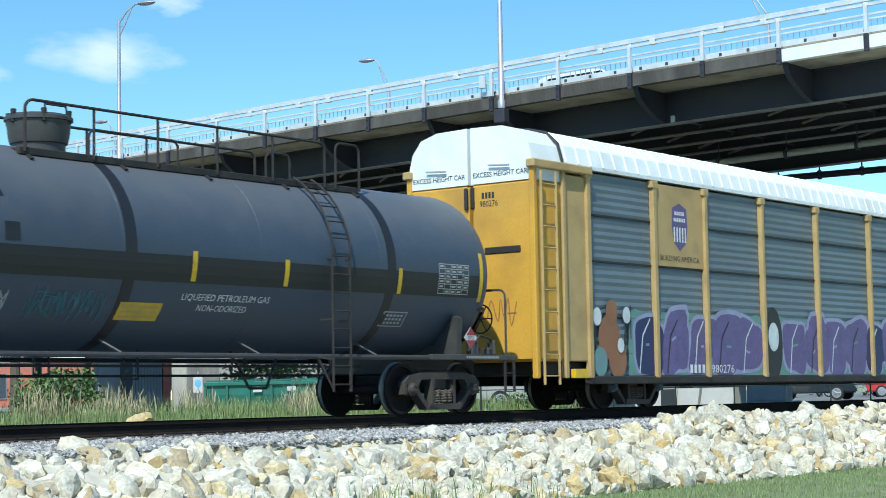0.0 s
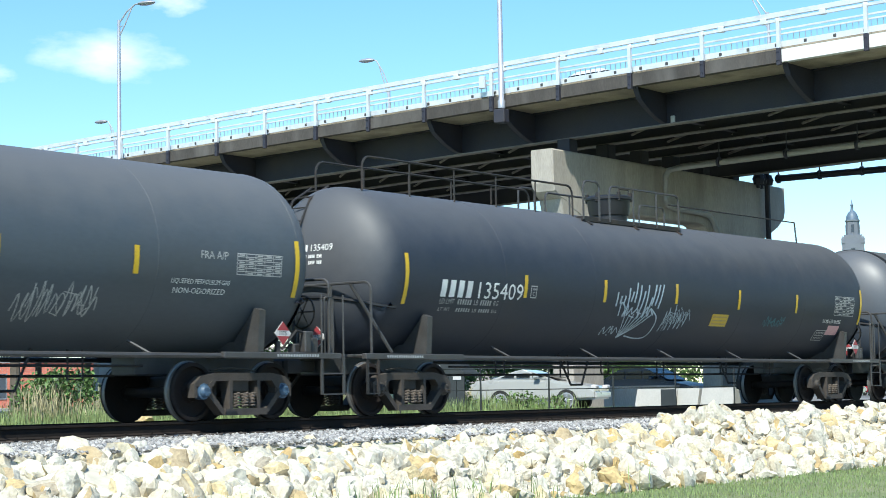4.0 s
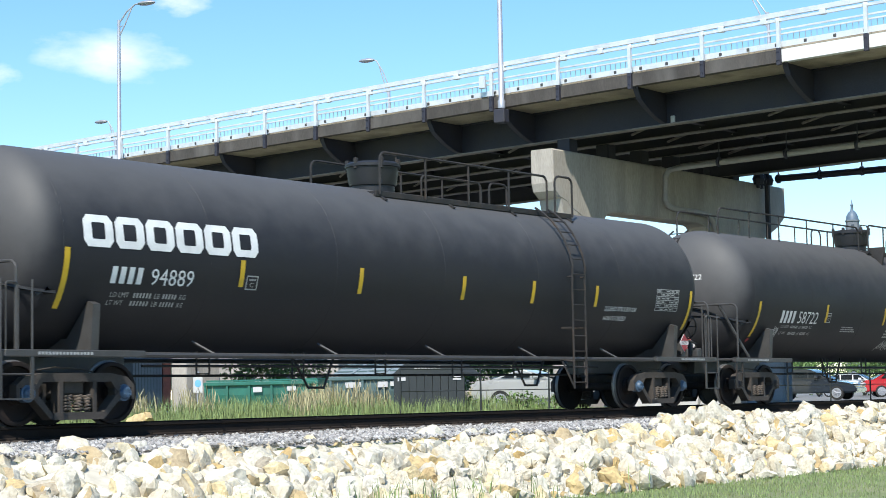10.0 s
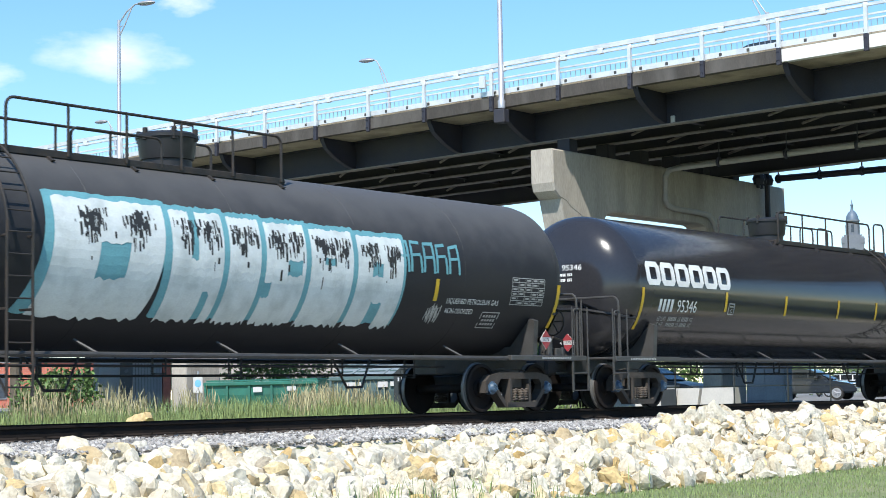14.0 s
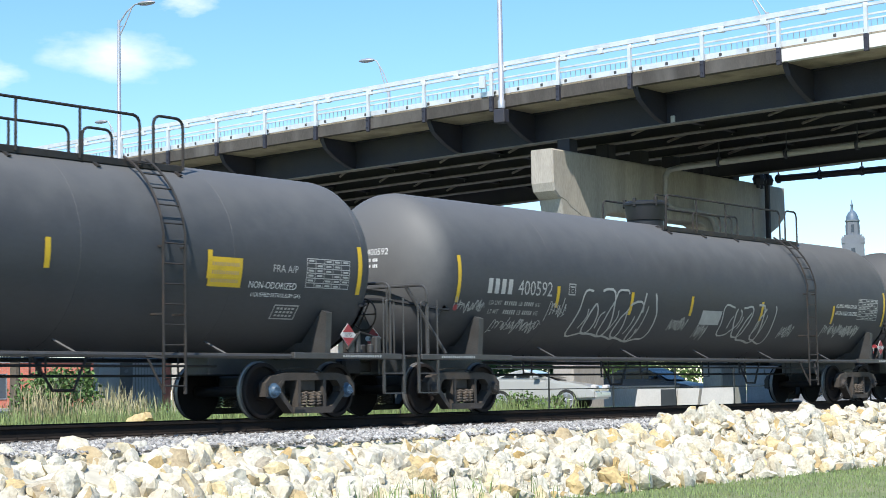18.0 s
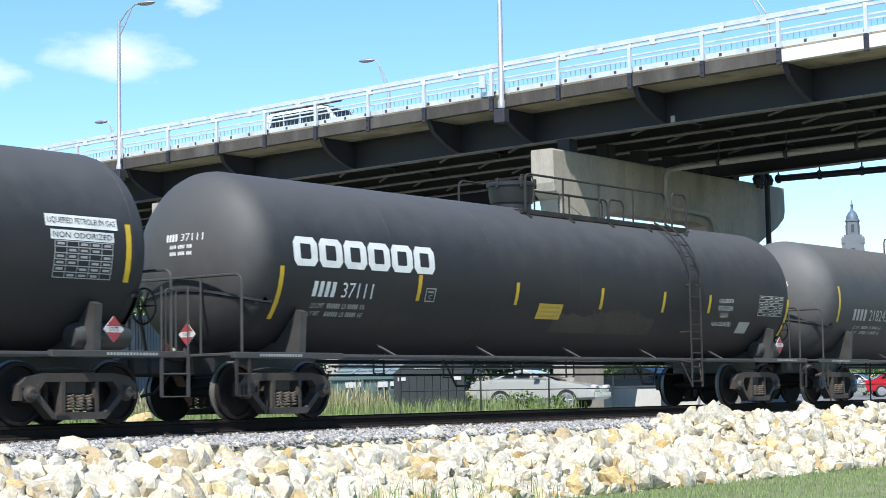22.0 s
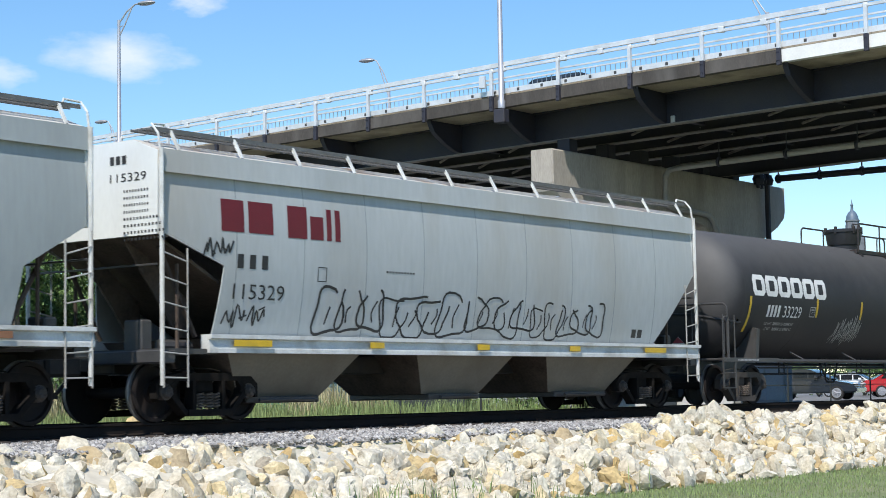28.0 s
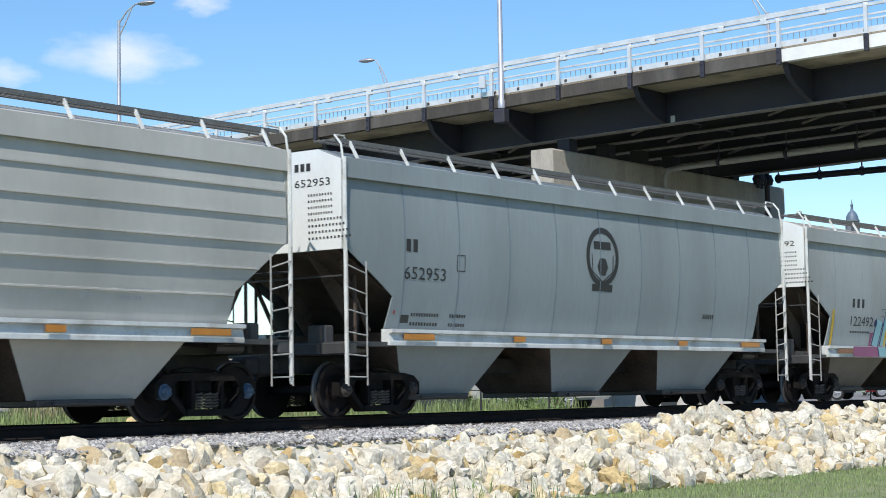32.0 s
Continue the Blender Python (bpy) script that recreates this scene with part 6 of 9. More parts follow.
        coupler(car, s * (E + 0.15), s)
    bm = bmesh.new()
    wall = lambda x, v, lift=0.0: (-E - 0.081, -x - 1.18, v)
    z0 = eave - 0.16
    bars(bm, wall, (-0.75, -0.35, z0, z0 + 0.13), 3, 0.3)
    if style.get("number"):
        words(bm, wall, style["number"], (-0.75, 0.05, z0 - 0.27, z0 - 0.14))
    for j in range(8):
        z = z0 - 0.42 - j * 0.105
        bars(bm, wall, (-0.45, 0.05 + 0.07 * (j if j > 3 else 1), z - 0.018, z + 0.02), 9 + j // 2, 0.5)
    part("end_stencil", bm, "black_mark", car, kind="stuff")
    truck(car, -6.44, style.get("cap", False), "truck_shade_grime")
    truck(car, 6.44, style.get("cap", False), "truck_shade_grime")
    return car




def mark_part(car, name, material, draw, label=""):
    bm = bmesh.new()
    draw(bm)
    return part(name, bm, material, car, label, kind="stuff" if name in ("data_stencil", "graffiti", "emblem_lettering") else "")


# white-grey hopper with the red emblem and black outlined graffiti
FLANK = on_side(3.78, 1.30)
h13 = hopper_car(-228.12, "hopper_white", "pale grey covered hopper with red emblem and black graffiti outlines", dict(top=3.78, low=1.30, eave=4.06, knee_l=2.38, knee_r=1.36, number="115329", roof="roof_rust", dirty=True, end="end_sun_white", reflect="yellow"))
for xa, xb, za, zb in ((-6.58, -6.08, 2.92, 3.42), (-5.98, -5.42, 2.92, 3.42), (-5.08, -4.62, 2.90, 3.42), (-4.54, -4.22, 2.90, 3.28), (-4.14, -4.02, 2.90, 3.42), (-3.93, -3.80, 2.90, 3.42)):
    mark_part(h13, "emblem_block", "cp_red", lambda bm: patch(bm, FLANK, xa, xb, za, zb), "dark red painted emblem block")
mark_part(h13, "data_stencil", "black_mark", lambda bm: (bars(bm, FLANK, (-6.22, -5.40, 2.36, 2.58), 3, 0.5), words(bm, FLANK, "115329", (-6.28, -5.12, 1.88, 2.12))))
mark_part(h13, "graffiti", "black_mark", lambda bm: (bubbles(bm, FLANK, (-4.3, -0.4, 1.36, 2.15), 0.042, 7, 131), bubbles(bm, FLANK, (-0.2, 4.3, 1.38, 2.10), 0.036, 9, 132, 0.1), scribble(bm, FLANK, (-6.5, -5.5, 1.40, 1.80), 0.03, 7, 133), scribble(bm, FLANK, (-7.0, -6.3, 2.45, 2.85), 0.03, 6, 134)), "black sprayed outline graffiti")
mark_part(h13, "data_stencil", "black_mark", lambda bm: (ring(bm, FLANK, -4.35, -4.13, 2.22, 2.46, 0.015), bars(bm, FLANK, (-2.6, -1.8, 2.44, 2.47), 10, 0.4), patch(bm, FLANK, 5.45, 5.62, 1.45, 1.62), patch(bm, FLANK, 5.68, 5.85, 1.45, 1.62)))

# grey hopper with the round emblem and colourful mural
FLANK = on_side(3.95, 1.36)
h14 = hopper_car(-245.19, "hopper_grey", "pale grey covered hopper with teal and magenta mural graffiti", dict(top=3.95, low=1.36, eave=4.22, knee_l=2.10, knee_r=2.2, number="122492", roof="roof_rust", dirty=True, end="end_sun_white", reflect="paint_brown"))
def ragged(bm, surf, x0, x1, v0, v1, lift, seed, n=24):
    """One connected field with an uneven upper edge."""
    rnd = random.Random(seed)
    lo, hi = [], []
    for i in range(n + 1):
        x = x0 + (x1 - x0) * i / n
        t = v1 + rnd.uniform(-0.06, 0.06)
        col = [bm.verts.new(surf(x, v0 + (t - v0) * k / 4, lift)) for k in range(5)]
        if lo:
            for k in range(4):
                bm.faces.new((lo[k], col[k], col[k + 1], lo[k + 1]))
        lo = col


# tan scuffed patch on the flank of the tenth tank car
mark_part(TANKS[9], "scuff", "tank_scuff", lambda bm: ragged(bm, on_tank, -0.7, 3.0, -1.12, -0.70, 0.004, 21, 36), "tan scuffed paint")
mark_part(TANKS[9], "scuff", "tank_scuff", lambda bm: ragged(bm, on_tank, 0.6, 2.4, -0.72, -0.60, 0.005, 22, 20), "tan scuffed paint")

mark_part(h14, "mural_ground", "paint_magenta", lambda bm: ragged(bm, FLANK, -4.1, 4.1, 1.365, 1.72, 0.004, 5, 60), "magenta sprayed mural ground")
# heavy slanted shapes: each a few broad strokes with a white and a dark blue edge
MURAL = [
    (-3.75, [[(0.0, 1.4), (0.15, 2.06)], [(0.5, 1.4), (0.62, 2.1)]]),
    (-2.55, [[(0.0, 1.4), (0.3, 2.12)], [(0.6, 2.12), (0.95, 1.4)]]),
    (-1.05, [[(0.0, 2.1), (0.35, 1.4)], [(0.75, 2.1), (0.6, 1.72)]]),
    (0.1, [[(0.1, 1.4), (0.25, 2.08)], [(0.62, 2.06), (0.95, 1.4)]]),
    (1.5, [[(0.0, 1.98), (0.95, 1.96)], [(0.5, 1.6), (0.42, 1.4)]]),
    (3.0, [[(0.05, 1.4), (0.2, 2.05)], [(0.6, 1.4), (0.5, 2.02)], [(1.05, 1.4), (1.25, 2.05)]]),
]
for k, (x0, strokes) in enumerate(MURAL):
    for pts in strokes:
        line = [(x0 + a, b) for a, b in pts]
        fine = [tuple(np.array(p) + (np.array(q) - np.array(p)) * f / 4) for p, q in zip(line, line[1:]) for f in range(4)] + [line[-1]]
        for wide, lift, paint, label in ((0.48, 0.006, "paint_pale", "pale sprayed edge of a mural shape"), (0.45, 0.0085, "paint_navy", "dark blue sprayed outline"), (0.34, 0.011, "paint_sky", "pale blue sprayed mural shape")):
            mark_part(h14, "mural_shape", paint, lambda bm: stroke(bm, FLANK, fine, wide, lift + 0.0004 * (k % 2)), label)
    mark_part(h14, "mural_dot", "paint_navy", lambda bm: disc(bm, FLANK, x0 - 0.1, 1.98, 0.09, 0.10, 12, 0.0135), "dark blue sprayed dot")
sill14 = on_flat(-1.602)
mark_part(h14, "sill_paint", "paint_magenta", lambda bm: patch(bm, sill14, -5.6, 4.2, 1.12, 1.37, 0.005), "magenta paint along the sill")
for k, (xa, xb) in enumerate(((-4.1, -3.6), (-2.95, -2.45), (-2.3, -1.75), (-1.2, -0.55), (-0.4, 0.25), (0.35, 0.8), (1.1, 1.75), (1.95, 2.6), (3.05, 3.45), (3.75, 4.3))):
    mark_part(h14, "sill_paint", "paint_sky", lambda bm: patch(bm, sill14, xa, xb, 1.12, 1.365, 0.009, 0.3 if k % 2 else -0.3), "pale blue paint on the sill")
    for x in (xa, xb):
        mark_part(h14, "sill_outline", "paint_navy", lambda bm: stroke(bm, sill14, [(x, 1.12), (x + (0.075 if k % 2 else -0.075), 1.365)], 0.05, 0.011))
mark_part(h14, "emblem", "black_mark", lambda bm: disc(bm, FLANK, 2.8, 3.18, 0.56, 0.56), "round dark painted emblem")
mark_part(h14, "emblem_foot", "black_mark", lambda bm: patch(bm, FLANK, 2.45, 3.15, 2.54, 2.68))
mark_part(h14, "emblem_ring", "emblem_gold", lambda bm: disc(bm, FLANK, 2.8, 3.18, 0.52, 0.52, 28, 0.009, 0.92))
mark_part(h14, "emblem_disc", "emblem_gold", lambda bm: disc(bm, FLANK, 2.8, 3.16, 0.37, 0.38, 28, 0.010), "golden brown emblem disc")
mark_part(h14, "emblem_shape", "black_mark", lambda bm: disc(bm, FLANK, 2.8, 3.02, 0.17, 0.19, 7, 0.013))
mark_part(h14, "emblem_lettering", "cp_red", lambda bm: (bars(bm, FLANK, (3.5, 5.35, 3.34, 3.49), 8, 0.45), bars(bm, FLANK, (3.5, 4.95, 3.02, 3.17), 7, 0.45), bars(bm, FLANK, (3.5, 5.05, 2.70, 2.85), 7, 0.45)), "dark red painted bars")
mark_part(h14, "data_stencil", "black_mark", lambda bm: (bars(bm, FLANK, (-5.28, -4.45, 2.36, 2.58), 3, 0.5), words(bm, FLANK, "122492", (-5.32, -4.0, 1.90, 2.14)), bars(bm, FLANK, (-5.3, -4.1, 1.72, 1.77), 12, 0.4), ring(bm, FLANK, -3.5, -3.28, 2.16, 2.36, 0.015)))
for x, a, b in ((-6.35, 1.38, 2.28), (-3.17, 1.38, 1.80), (-0.98, 1.40, 1.82), (1.3, 1.40, 1.82), (3.31, 1.40, 1.82)):
    mark_part(h14, "reflective_strip", "yellow", lambda bm: patch(bm, FLANK, x - 0.06, x + 0.06, a, b, 0.014), "yellow reflective strip")

# blue-grey hopper with ribs and an oval black emblem
h15 = hopper_car(-262.14, "hopper_blue", "blue-grey covered hopper with ribs and an oval black emblem", dict(top=4.05, low=1.46, eave=4.32, knee_l=2.05, knee_r=2.29, number="652953", roof="hopper_blue", ribs=True, short_sill=True, end="end_sun_white"))
F15 = on_side(4.05, 1.46)
mark_part(h15, "emblem", "black_mark", lambda bm: (disc(bm, F15, 0.07, 3.05, 0.60, 0.60, inner=0.80), patch(bm, F15, -0.25, 0.38, 3.2, 3.36), patch(bm, F15, -0.3, 0.45, 2.36, 2.50), disc(bm, F15, 0.07, 2.85, 0.20, 0.2, 6), stroke(bm, F15, [(-0.32, 3.1), (-0.30, 2.75), (0.07, 2.55), (0.44, 2.75), (0.46, 3.1)], 0.03)), "oval black painted emblem")
mark_part(h15, "data_stencil", "black_mark", lambda bm: (bars(bm, F15, (-6.2, -5.82, 2.84, 3.06), 2, 0.35), words(bm, F15, "652953", (-6.24, -5.06, 2.36, 2.58))))
mark_part(h15, "data_stencil", "black_mark", lambda bm: (bars(bm, F15, (-5.95, -5.15, 1.72, 1.78), 11, 0.35), bars(bm, F15, (-5.95, -5.15, 1.56, 1.62), 10, 0.35), bars(bm, F15, (-4.85, -4.35, 1.72, 1.78), 7, 0.35), bars(bm, F15, (-4.85, -4.35, 1.56, 1.62), 7, 0.35), ring(bm, F15, -4.75, -4.5, 2.55, 2.85, 0.018), bars(bm, F15, (4.2, 4.7, 1.9, 2.0), 6, 0.4), patch(bm, F15, -6.25, -6.0, 1.6, 1.74)))
mark_part(h15, "seal", "red_mark", lambda bm: disc(bm, F15, -6.42, 1.78, 0.03, 0.04, 10))

# beige beaded hopper at the tail of the view
FLANK = on_side(4.02, 1.46)
h16 = hopper_car(-279.19, "hopper_beige", "warm grey covered hopper with horizontal beads", dict(top=4.02, low=1.46, eave=4.30, knee_l=2.2, knee_r=2.0, roof="hopper_beige", beads=True, short_sill=True, cap=True))
mark_part(h16, "data_stencil", "grey_mark", lambda bm: (bars(bm, FLANK, (4.3, 5.0, 1.92, 1.98), 9, 0.35), bars(bm, FLANK, (4.3, 4.8, 1.80, 1.86), 7, 0.35), patch(bm, FLANK, 3.6, 3.85, 1.8, 1.95)))


def auto_carrier(centre):
    car = thing("auto_carrier", pose(centre, 0, 0), "yellow and grey enclosed auto carrier wagon with white roof and graffiti", "auto carrier", "freight cars of the train")
    CARS.append((car, centre))
    E, Y = 14.35, 1.52
    # roof with rounded shoulders
    prof = [(-Y, 4.78), (-Y, 4.85), (-1.42, 5.20), (-1.15, 5.45), (-0.75, 5.55), (0.75, 5.55), (1.15, 5.45), (1.42, 5.20), (Y, 4.85), (Y, 4.78)]
    bm = bmesh.new()
    prism(bm, prof, "x", -E + 1.0, E - 1.0)
    part("roof", bm, "rack_white", car)
    for x in (-E + 0.99, E - 0.99):
        bm = bmesh.new()
        tube(bm, [(x, a * 1.006, b + 0.015) for a, b in prof], 0.035, 5)
        part("roof_gasket", bm, "black_mark", car, "black strip between roof and end doors")
    for i in range(60):
        x = -E + 1.15 + i * (2 * E - 2.3) / 59
        bm = bmesh.new()
        pts = [(x, a * 1.004, b + 0.012) for a, b in prof[1:6]]
        tube(bm, pts, 0.018, 4)
        part("roof_rib", bm, "rack_white", car)
    for s in (-1, 1):
        xe = s * E
        # end doors: two leaves, yellow below and white above
        for sy in (-1, 1):
            y0, y1 = (-Y + 0.02, -0.04) if sy < 0 else (0.04, Y - 0.02)
            bm = bmesh.new()
            bbox(bm, min(xe, xe - s * 1.0), max(xe, xe - s * 1.0), y0, y1, 0.95, 4.44, 0.05)
            d = part("end_door", bm, "rack_yellow", car, "yellow painted steel end door")
            bm = bmesh.new()
            if sy < 0:
                pf = [(y0, 4.44), (y1, 4.44), (y1, 5.56), (-0.8, 5.54), (-1.2, 5.42), (-1.42, 5.15), (y0, 4.85)]
            else:
                pf = [(y0, 4.44), (y1, 4.44), (y1, 4.85), (1.42, 5.15), (1.2, 5.42), (0.8, 5.54), (y0, 5.56)]
            prism(bm, pf, "x", min(xe, xe - s * 1.0) + 0.0, max(xe, xe - s * 1.0))
            u = part("door_top", bm, "rack_white", d, "white painted upper door panel")
            if s < 0:
                bm = bmesh.new()
                tube(bm, [(xe - 0.05, y0 + 0.5, 4.75), (xe - 0.05, y0 + 1.0, 4.78)], 0.02, 5)
                part("door_handle", bm, "pole_alu", d)
                bm = bmesh.new()
                words(bm, lambda x, v, lift=0.0: (xe - 0.008, -x, v), "EXCESS HEIGHT CAR", ((0.10, 1.40, 4.56, 4.66) if sy < 0 else (-1.40, -0.10, 4.56, 4.66)))
                part("door_lettering", bm, "black_mark", d)
                bm = bmesh.new()
                bbox(bm, xe - 0.05, xe + 0.02, (-0.12 if sy < 0 else 0.04), (-0.04 if sy < 0 else 0.12), 3.95, 4.38, 0.02)
                part("latch", bm, "steel_dark", d)
        if s < 0:
            bm = bmesh.new()
            bars(bm, lambda x, v, lift=0.0: (xe - 0.006, -x, v), (0.3, 0.62, 4.14, 4.26), 4, 0.3)
            words(bm, lambda x, v, lift=0.0: (xe - 0.006, -x, v), "980276", (0.25, 0.68, 3.98, 4.10))
            part("reporting_mark", bm, "black_mark", car)
            bm = bmesh.new()
            bbox(bm, xe - 0.02, xe + 0.01, -1.2, -0.35, 3.05, 3.18, 0.01)
            part("door_slot", bm, "steel_dark", car)
            bm = bmesh.new()
            scribble(bm, lambda x, v, lift=0.0: (xe - 0.008, -x, v), (0.2, 1.1, 1.6, 2.2), 0.02, 5, 3)
            part("graffiti", bm, "paint_brown", car)
        # corner bay with ladder
        for sy in (-1, 1):
            bm = bmesh.new()
            xa, xb = s * (E - 0.95), s * (E - 1.85)
            bbox(bm, min(xa, xb), max(xa, xb), sy * 1.46 - 0.04, sy * 1.46 + 0.04, 0.95, 4.62, 0.02)
            part("corner_panel", bm, "rack_tan", car)
            for x in (E - 0.02, E - 1.0, E - 1.86):
                bm = bmesh.new()
                bbox(bm, s * x - 0.06, s * x + 0.06, sy * 1.50 - 0.06, sy * 1.50 + 0.06, 0.62, 4.72, 0.015)
                part("corner_post", bm, "rack_tan" if x < E - 0.5 else "rack_yellow", car)
            ladder(car, [(s * (E - 0.12), sy * 1.62, 0.5), (s * (E - 0.12), sy * 1.62, 4.6)], [(s * (E - 0.62), sy * 1.62, 0.5), (s * (E - 0.62), sy * 1.62, 4.6)], 10, "side_ladder", "rack_tan", 0.028)
            bm = bmesh.new()
            bbox(bm, min(s * (E + 0.1), s * (E - 1.95)), max(s * (E + 0.1), s * (E - 1.95)), sy * 1.52 - 0.10, sy * 1.52 + 0.10, 4.66, 4.82, 0.02)
            part("top_rail", bm, "rack_tan", car)
        coupler(car, s * (E + 0.1), s)
    posts = [-12.47, -9.93, -7.78, -5.14, -2.32, 0.69, 3.45, 6.2, 8.95, 12.47]
    for sy in (-1, 1):
        for x in posts:
            bm = bmesh.new()
            bbox(bm, x - 0.07, x + 0.07, sy * 1.50 - 0.06, sy * 1.50 + 0.06, 0.62, 4.74, 0.015)
            bbox(bm, x - 0.12, x + 0.12, sy * 1.50 - 0.07, sy * 1.50 + 0.07, 4.60, 4.76, 0.015)
            part("side_post", bm, "rack_tan", car)
        for i, (a, b) in enumerate(zip(posts, posts[1:])):
            tiers = [0.62, 1.12, 1.84, 2.96, 3.89, 4.74]
            for j, (z0, z1) in enumerate(zip(tiers, tiers[1:])):
                bm = bmesh.new()
                n = max(3, int((z1 - z0) / 0.075))
                pts = [(sy * (1.44 + (0.016 if k % 2 else 0.0)), z0 + 0.015 + (z1 - z0 - 0.03) * k / n) for k in range(n + 1)]
                prev = None
                for y, z in pts:
                    cur = (bm.verts.new((a + 0.075, y, z)), bm.verts.new((b - 0.075, y, z)))
                    if prev:
                        bm.faces.new((prev[0], prev[1], cur[1], cur[0]) if sy < 0 else (cur[0], cur[1], prev[1], prev[0]))
                    prev = cur
                part("side_panel", bm, "rack_panel", car)
                if sy < 0 and j:
                    bm = bmesh.new()
                    bbox(bm, a + 0.075, b - 0.075, -1.478, -1.44, z0 - 0.022, z0 + 0.022, 0.008)
                    part("tier_seam", bm, "band_black", car, "dark seam between panel tiers")
        bm = bmesh.new()
        box(bm, -12.4, 12.4, min(sy * 1.36, sy * 1.40), max(sy * 1.36, sy * 1.40), 0.62, 4.74)
        part("inner_screen", bm, "steel_dark", car)
        bm = bmesh.new()
        bbox(bm, -12.5, 12.5, sy * 1.45 - 0.07, sy * 1.45 + 0.07, 0.50, 0.66, 0.02)
        part("side_sill", bm, "steel_dark", car)
    # yellow placard panel with a shield
    bm = bmesh.new()
    bbox(bm, -9.86, -7.85, -1.50, -1.475, 2.98, 4.72, 0.008)
    pn = part("emblem_panel", bm, "rack_tan", car, "ochre emblem panel")
    fl = on_flat(-1.50)
    bm = bmesh.new()
    sh = [(-9.15, 4.25), (-8.85, 4.36), (-8.55, 4.25), (-8.52, 3.85), (-8.60, 3.50), (-8.85, 3.33), (-9.10, 3.50), (-9.18, 3.85)]
    bm.faces.new([bm.verts.new(fl(x, v, 0.004)) for x, v in sh])
    part("shield", bm, "paint_purple", pn, "dark blue shield")
    bm = bmesh.new()
    for k in range(5):
        patch(bm, fl, -9.11 + k * 0.115, -9.11 + k * 0.115 + 0.055, 3.52, 3.84, 0.008)
    bars(bm, fl, (-9.06, -8.64, 4.10, 4.18), 5, 0.3, 0.008)
    bars(bm, fl, (-9.10, -8.60, 3.96, 4.04), 7, 0.3, 0.008)
    part("shield_stripe", bm, "white_mark", pn)
    bm = bmesh.new()
    words(bm, fl, "BUILDING AMERICA", (-9.68, -8.05, 3.10, 3.22), 0.006)
    part("panel_lettering", bm, "black_mark", pn)
    # sprayed band of letter shapes with pale outlines
    gf = on_flat(-1.475)
    bm = bmesh.new()
    ragged(bm, gf, -11.0, 12.2, 0.67, 2.0, 0.003, 8, 80)
    part("graffiti", bm, "paint_mint", car, "mint green sprayed ground of a graffiti band")
    rnd = random.Random(44)
    for i in range(20):
        x = -10.25 + i * 1.12
        rx, rv = rnd.uniform(0.46, 0.56), rnd.uniform(0.60, 0.70)
        if i == 5:
            bm = bmesh.new()
            disc(bm, gf, x, 1.40, 0.45, 0.85, 18, 0.008)
            part("graffiti", bm, "black_mark", car, "black sprayed shape")
            bm = bmesh.new()
            disc(bm, gf, x, 1.55, 0.26, 0.34, 14, 0.012)
            part("graffiti", bm, "paint_white", car, "white sprayed shape")
            continue
        wob = [rnd.uniform(0.78, 1.22) for _ in range(10)]
        tilt = rnd.uniform(-0.15, 0.2)
        for grow, lift, m_ in ((1.14, 0.006, "paint_lavender"), (0.99, 0.009, "")):
            bm = bmesh.new()
            ring_ = []
            for k in range(20):
                a = 6.2832 * k / 20
                ca, sa = math.cos(a), math.sin(a)
                q = grow * (wob[k // 2] if k % 2 == 0 else (wob[k // 2] + wob[(k // 2 + 1) % 10]) / 2)
                px_ = 1.25 * rx * q * math.copysign(abs(ca) ** 0.7, ca)
                pz_ = rv * q * math.copysign(abs(sa) ** 0.6, sa)
                ring_.append(bm.verts.new(gf(x + px_ + tilt * pz_, max(0.68, 1.34 + pz_), lift + 0.0004 * (i % 3))))
            bm.faces.new(ring_)
            if m_:
                part("graffiti", bm, m_, car, "lavender sprayed outline shape")
        part("graffiti", bm, "paint_purple" if i % 5 else "paint_navy", car, "purple sprayed letter shape")
        bm = bmesh.new()
        scribble(bm, gf, (x - rx * 0.55, x + rx * 0.55, 0.95, 1.75), 0.07, 2, 200 + i)
        part("graffiti", bm, "paint_lavender" if i % 3 else "paint_mint", car)
        bm = bmesh.new()
        stroke(bm, gf, [(x - rx * 0.7, 0.72), (x - rx * 0.4, 1.5), (x + rx * 0.2, 1.85)], 0.04, 0.016)
        part("graffiti", bm, "black_mark" if i % 2 else "paint_white", car)
    for x, z, r, m_ in ((-11.75, 1.45, 0.40, "paint_brown"), (-11.45, 1.0, 0.34, "paint_brown"), (-12.1, 0.95, 0.26, "paint_mint"), (-11.65, 1.95, 0.22, "paint_brown"), (-11.35, 1.28, 0.13, "paint_white"), (-12.2, 1.85, 0.16, "paint_white"), (-11.1, 1.9, 0.15, "paint_white")):
        bm = bmesh.new()
        disc(bm, gf, x, z, r, r * 1.15, 14, 0.012 + 0.004 / r)
        part("graffiti", bm, m_, car, "rounded sprayed shape")
    bm = bmesh.new()
    scribble(bm, gf, (-12.3, -10.8, 0.75, 2.15), 0.03, 6, 301)
    part("graffiti", bm, "black_mark", car)
    bm = bmesh.new()
    bars(bm, gf, (-8.55, -7.85, 0.72, 0.90), 4, 0.35, 0.022)
    words(bm, gf, "980276", (-7.62, -6.6, 0.72, 0.90), 0.022)
    part("reporting_mark", bm, "white_mark", car)
    bm = bmesh.new()
    bbox(bm, -13.9, 13.9, -1.30, 1.30, 0.70, 0.95, 0.02)
    bbox(bm, -9.0, 9.0, -0.5, 0.5, 0.45, 0.75, 0.03)
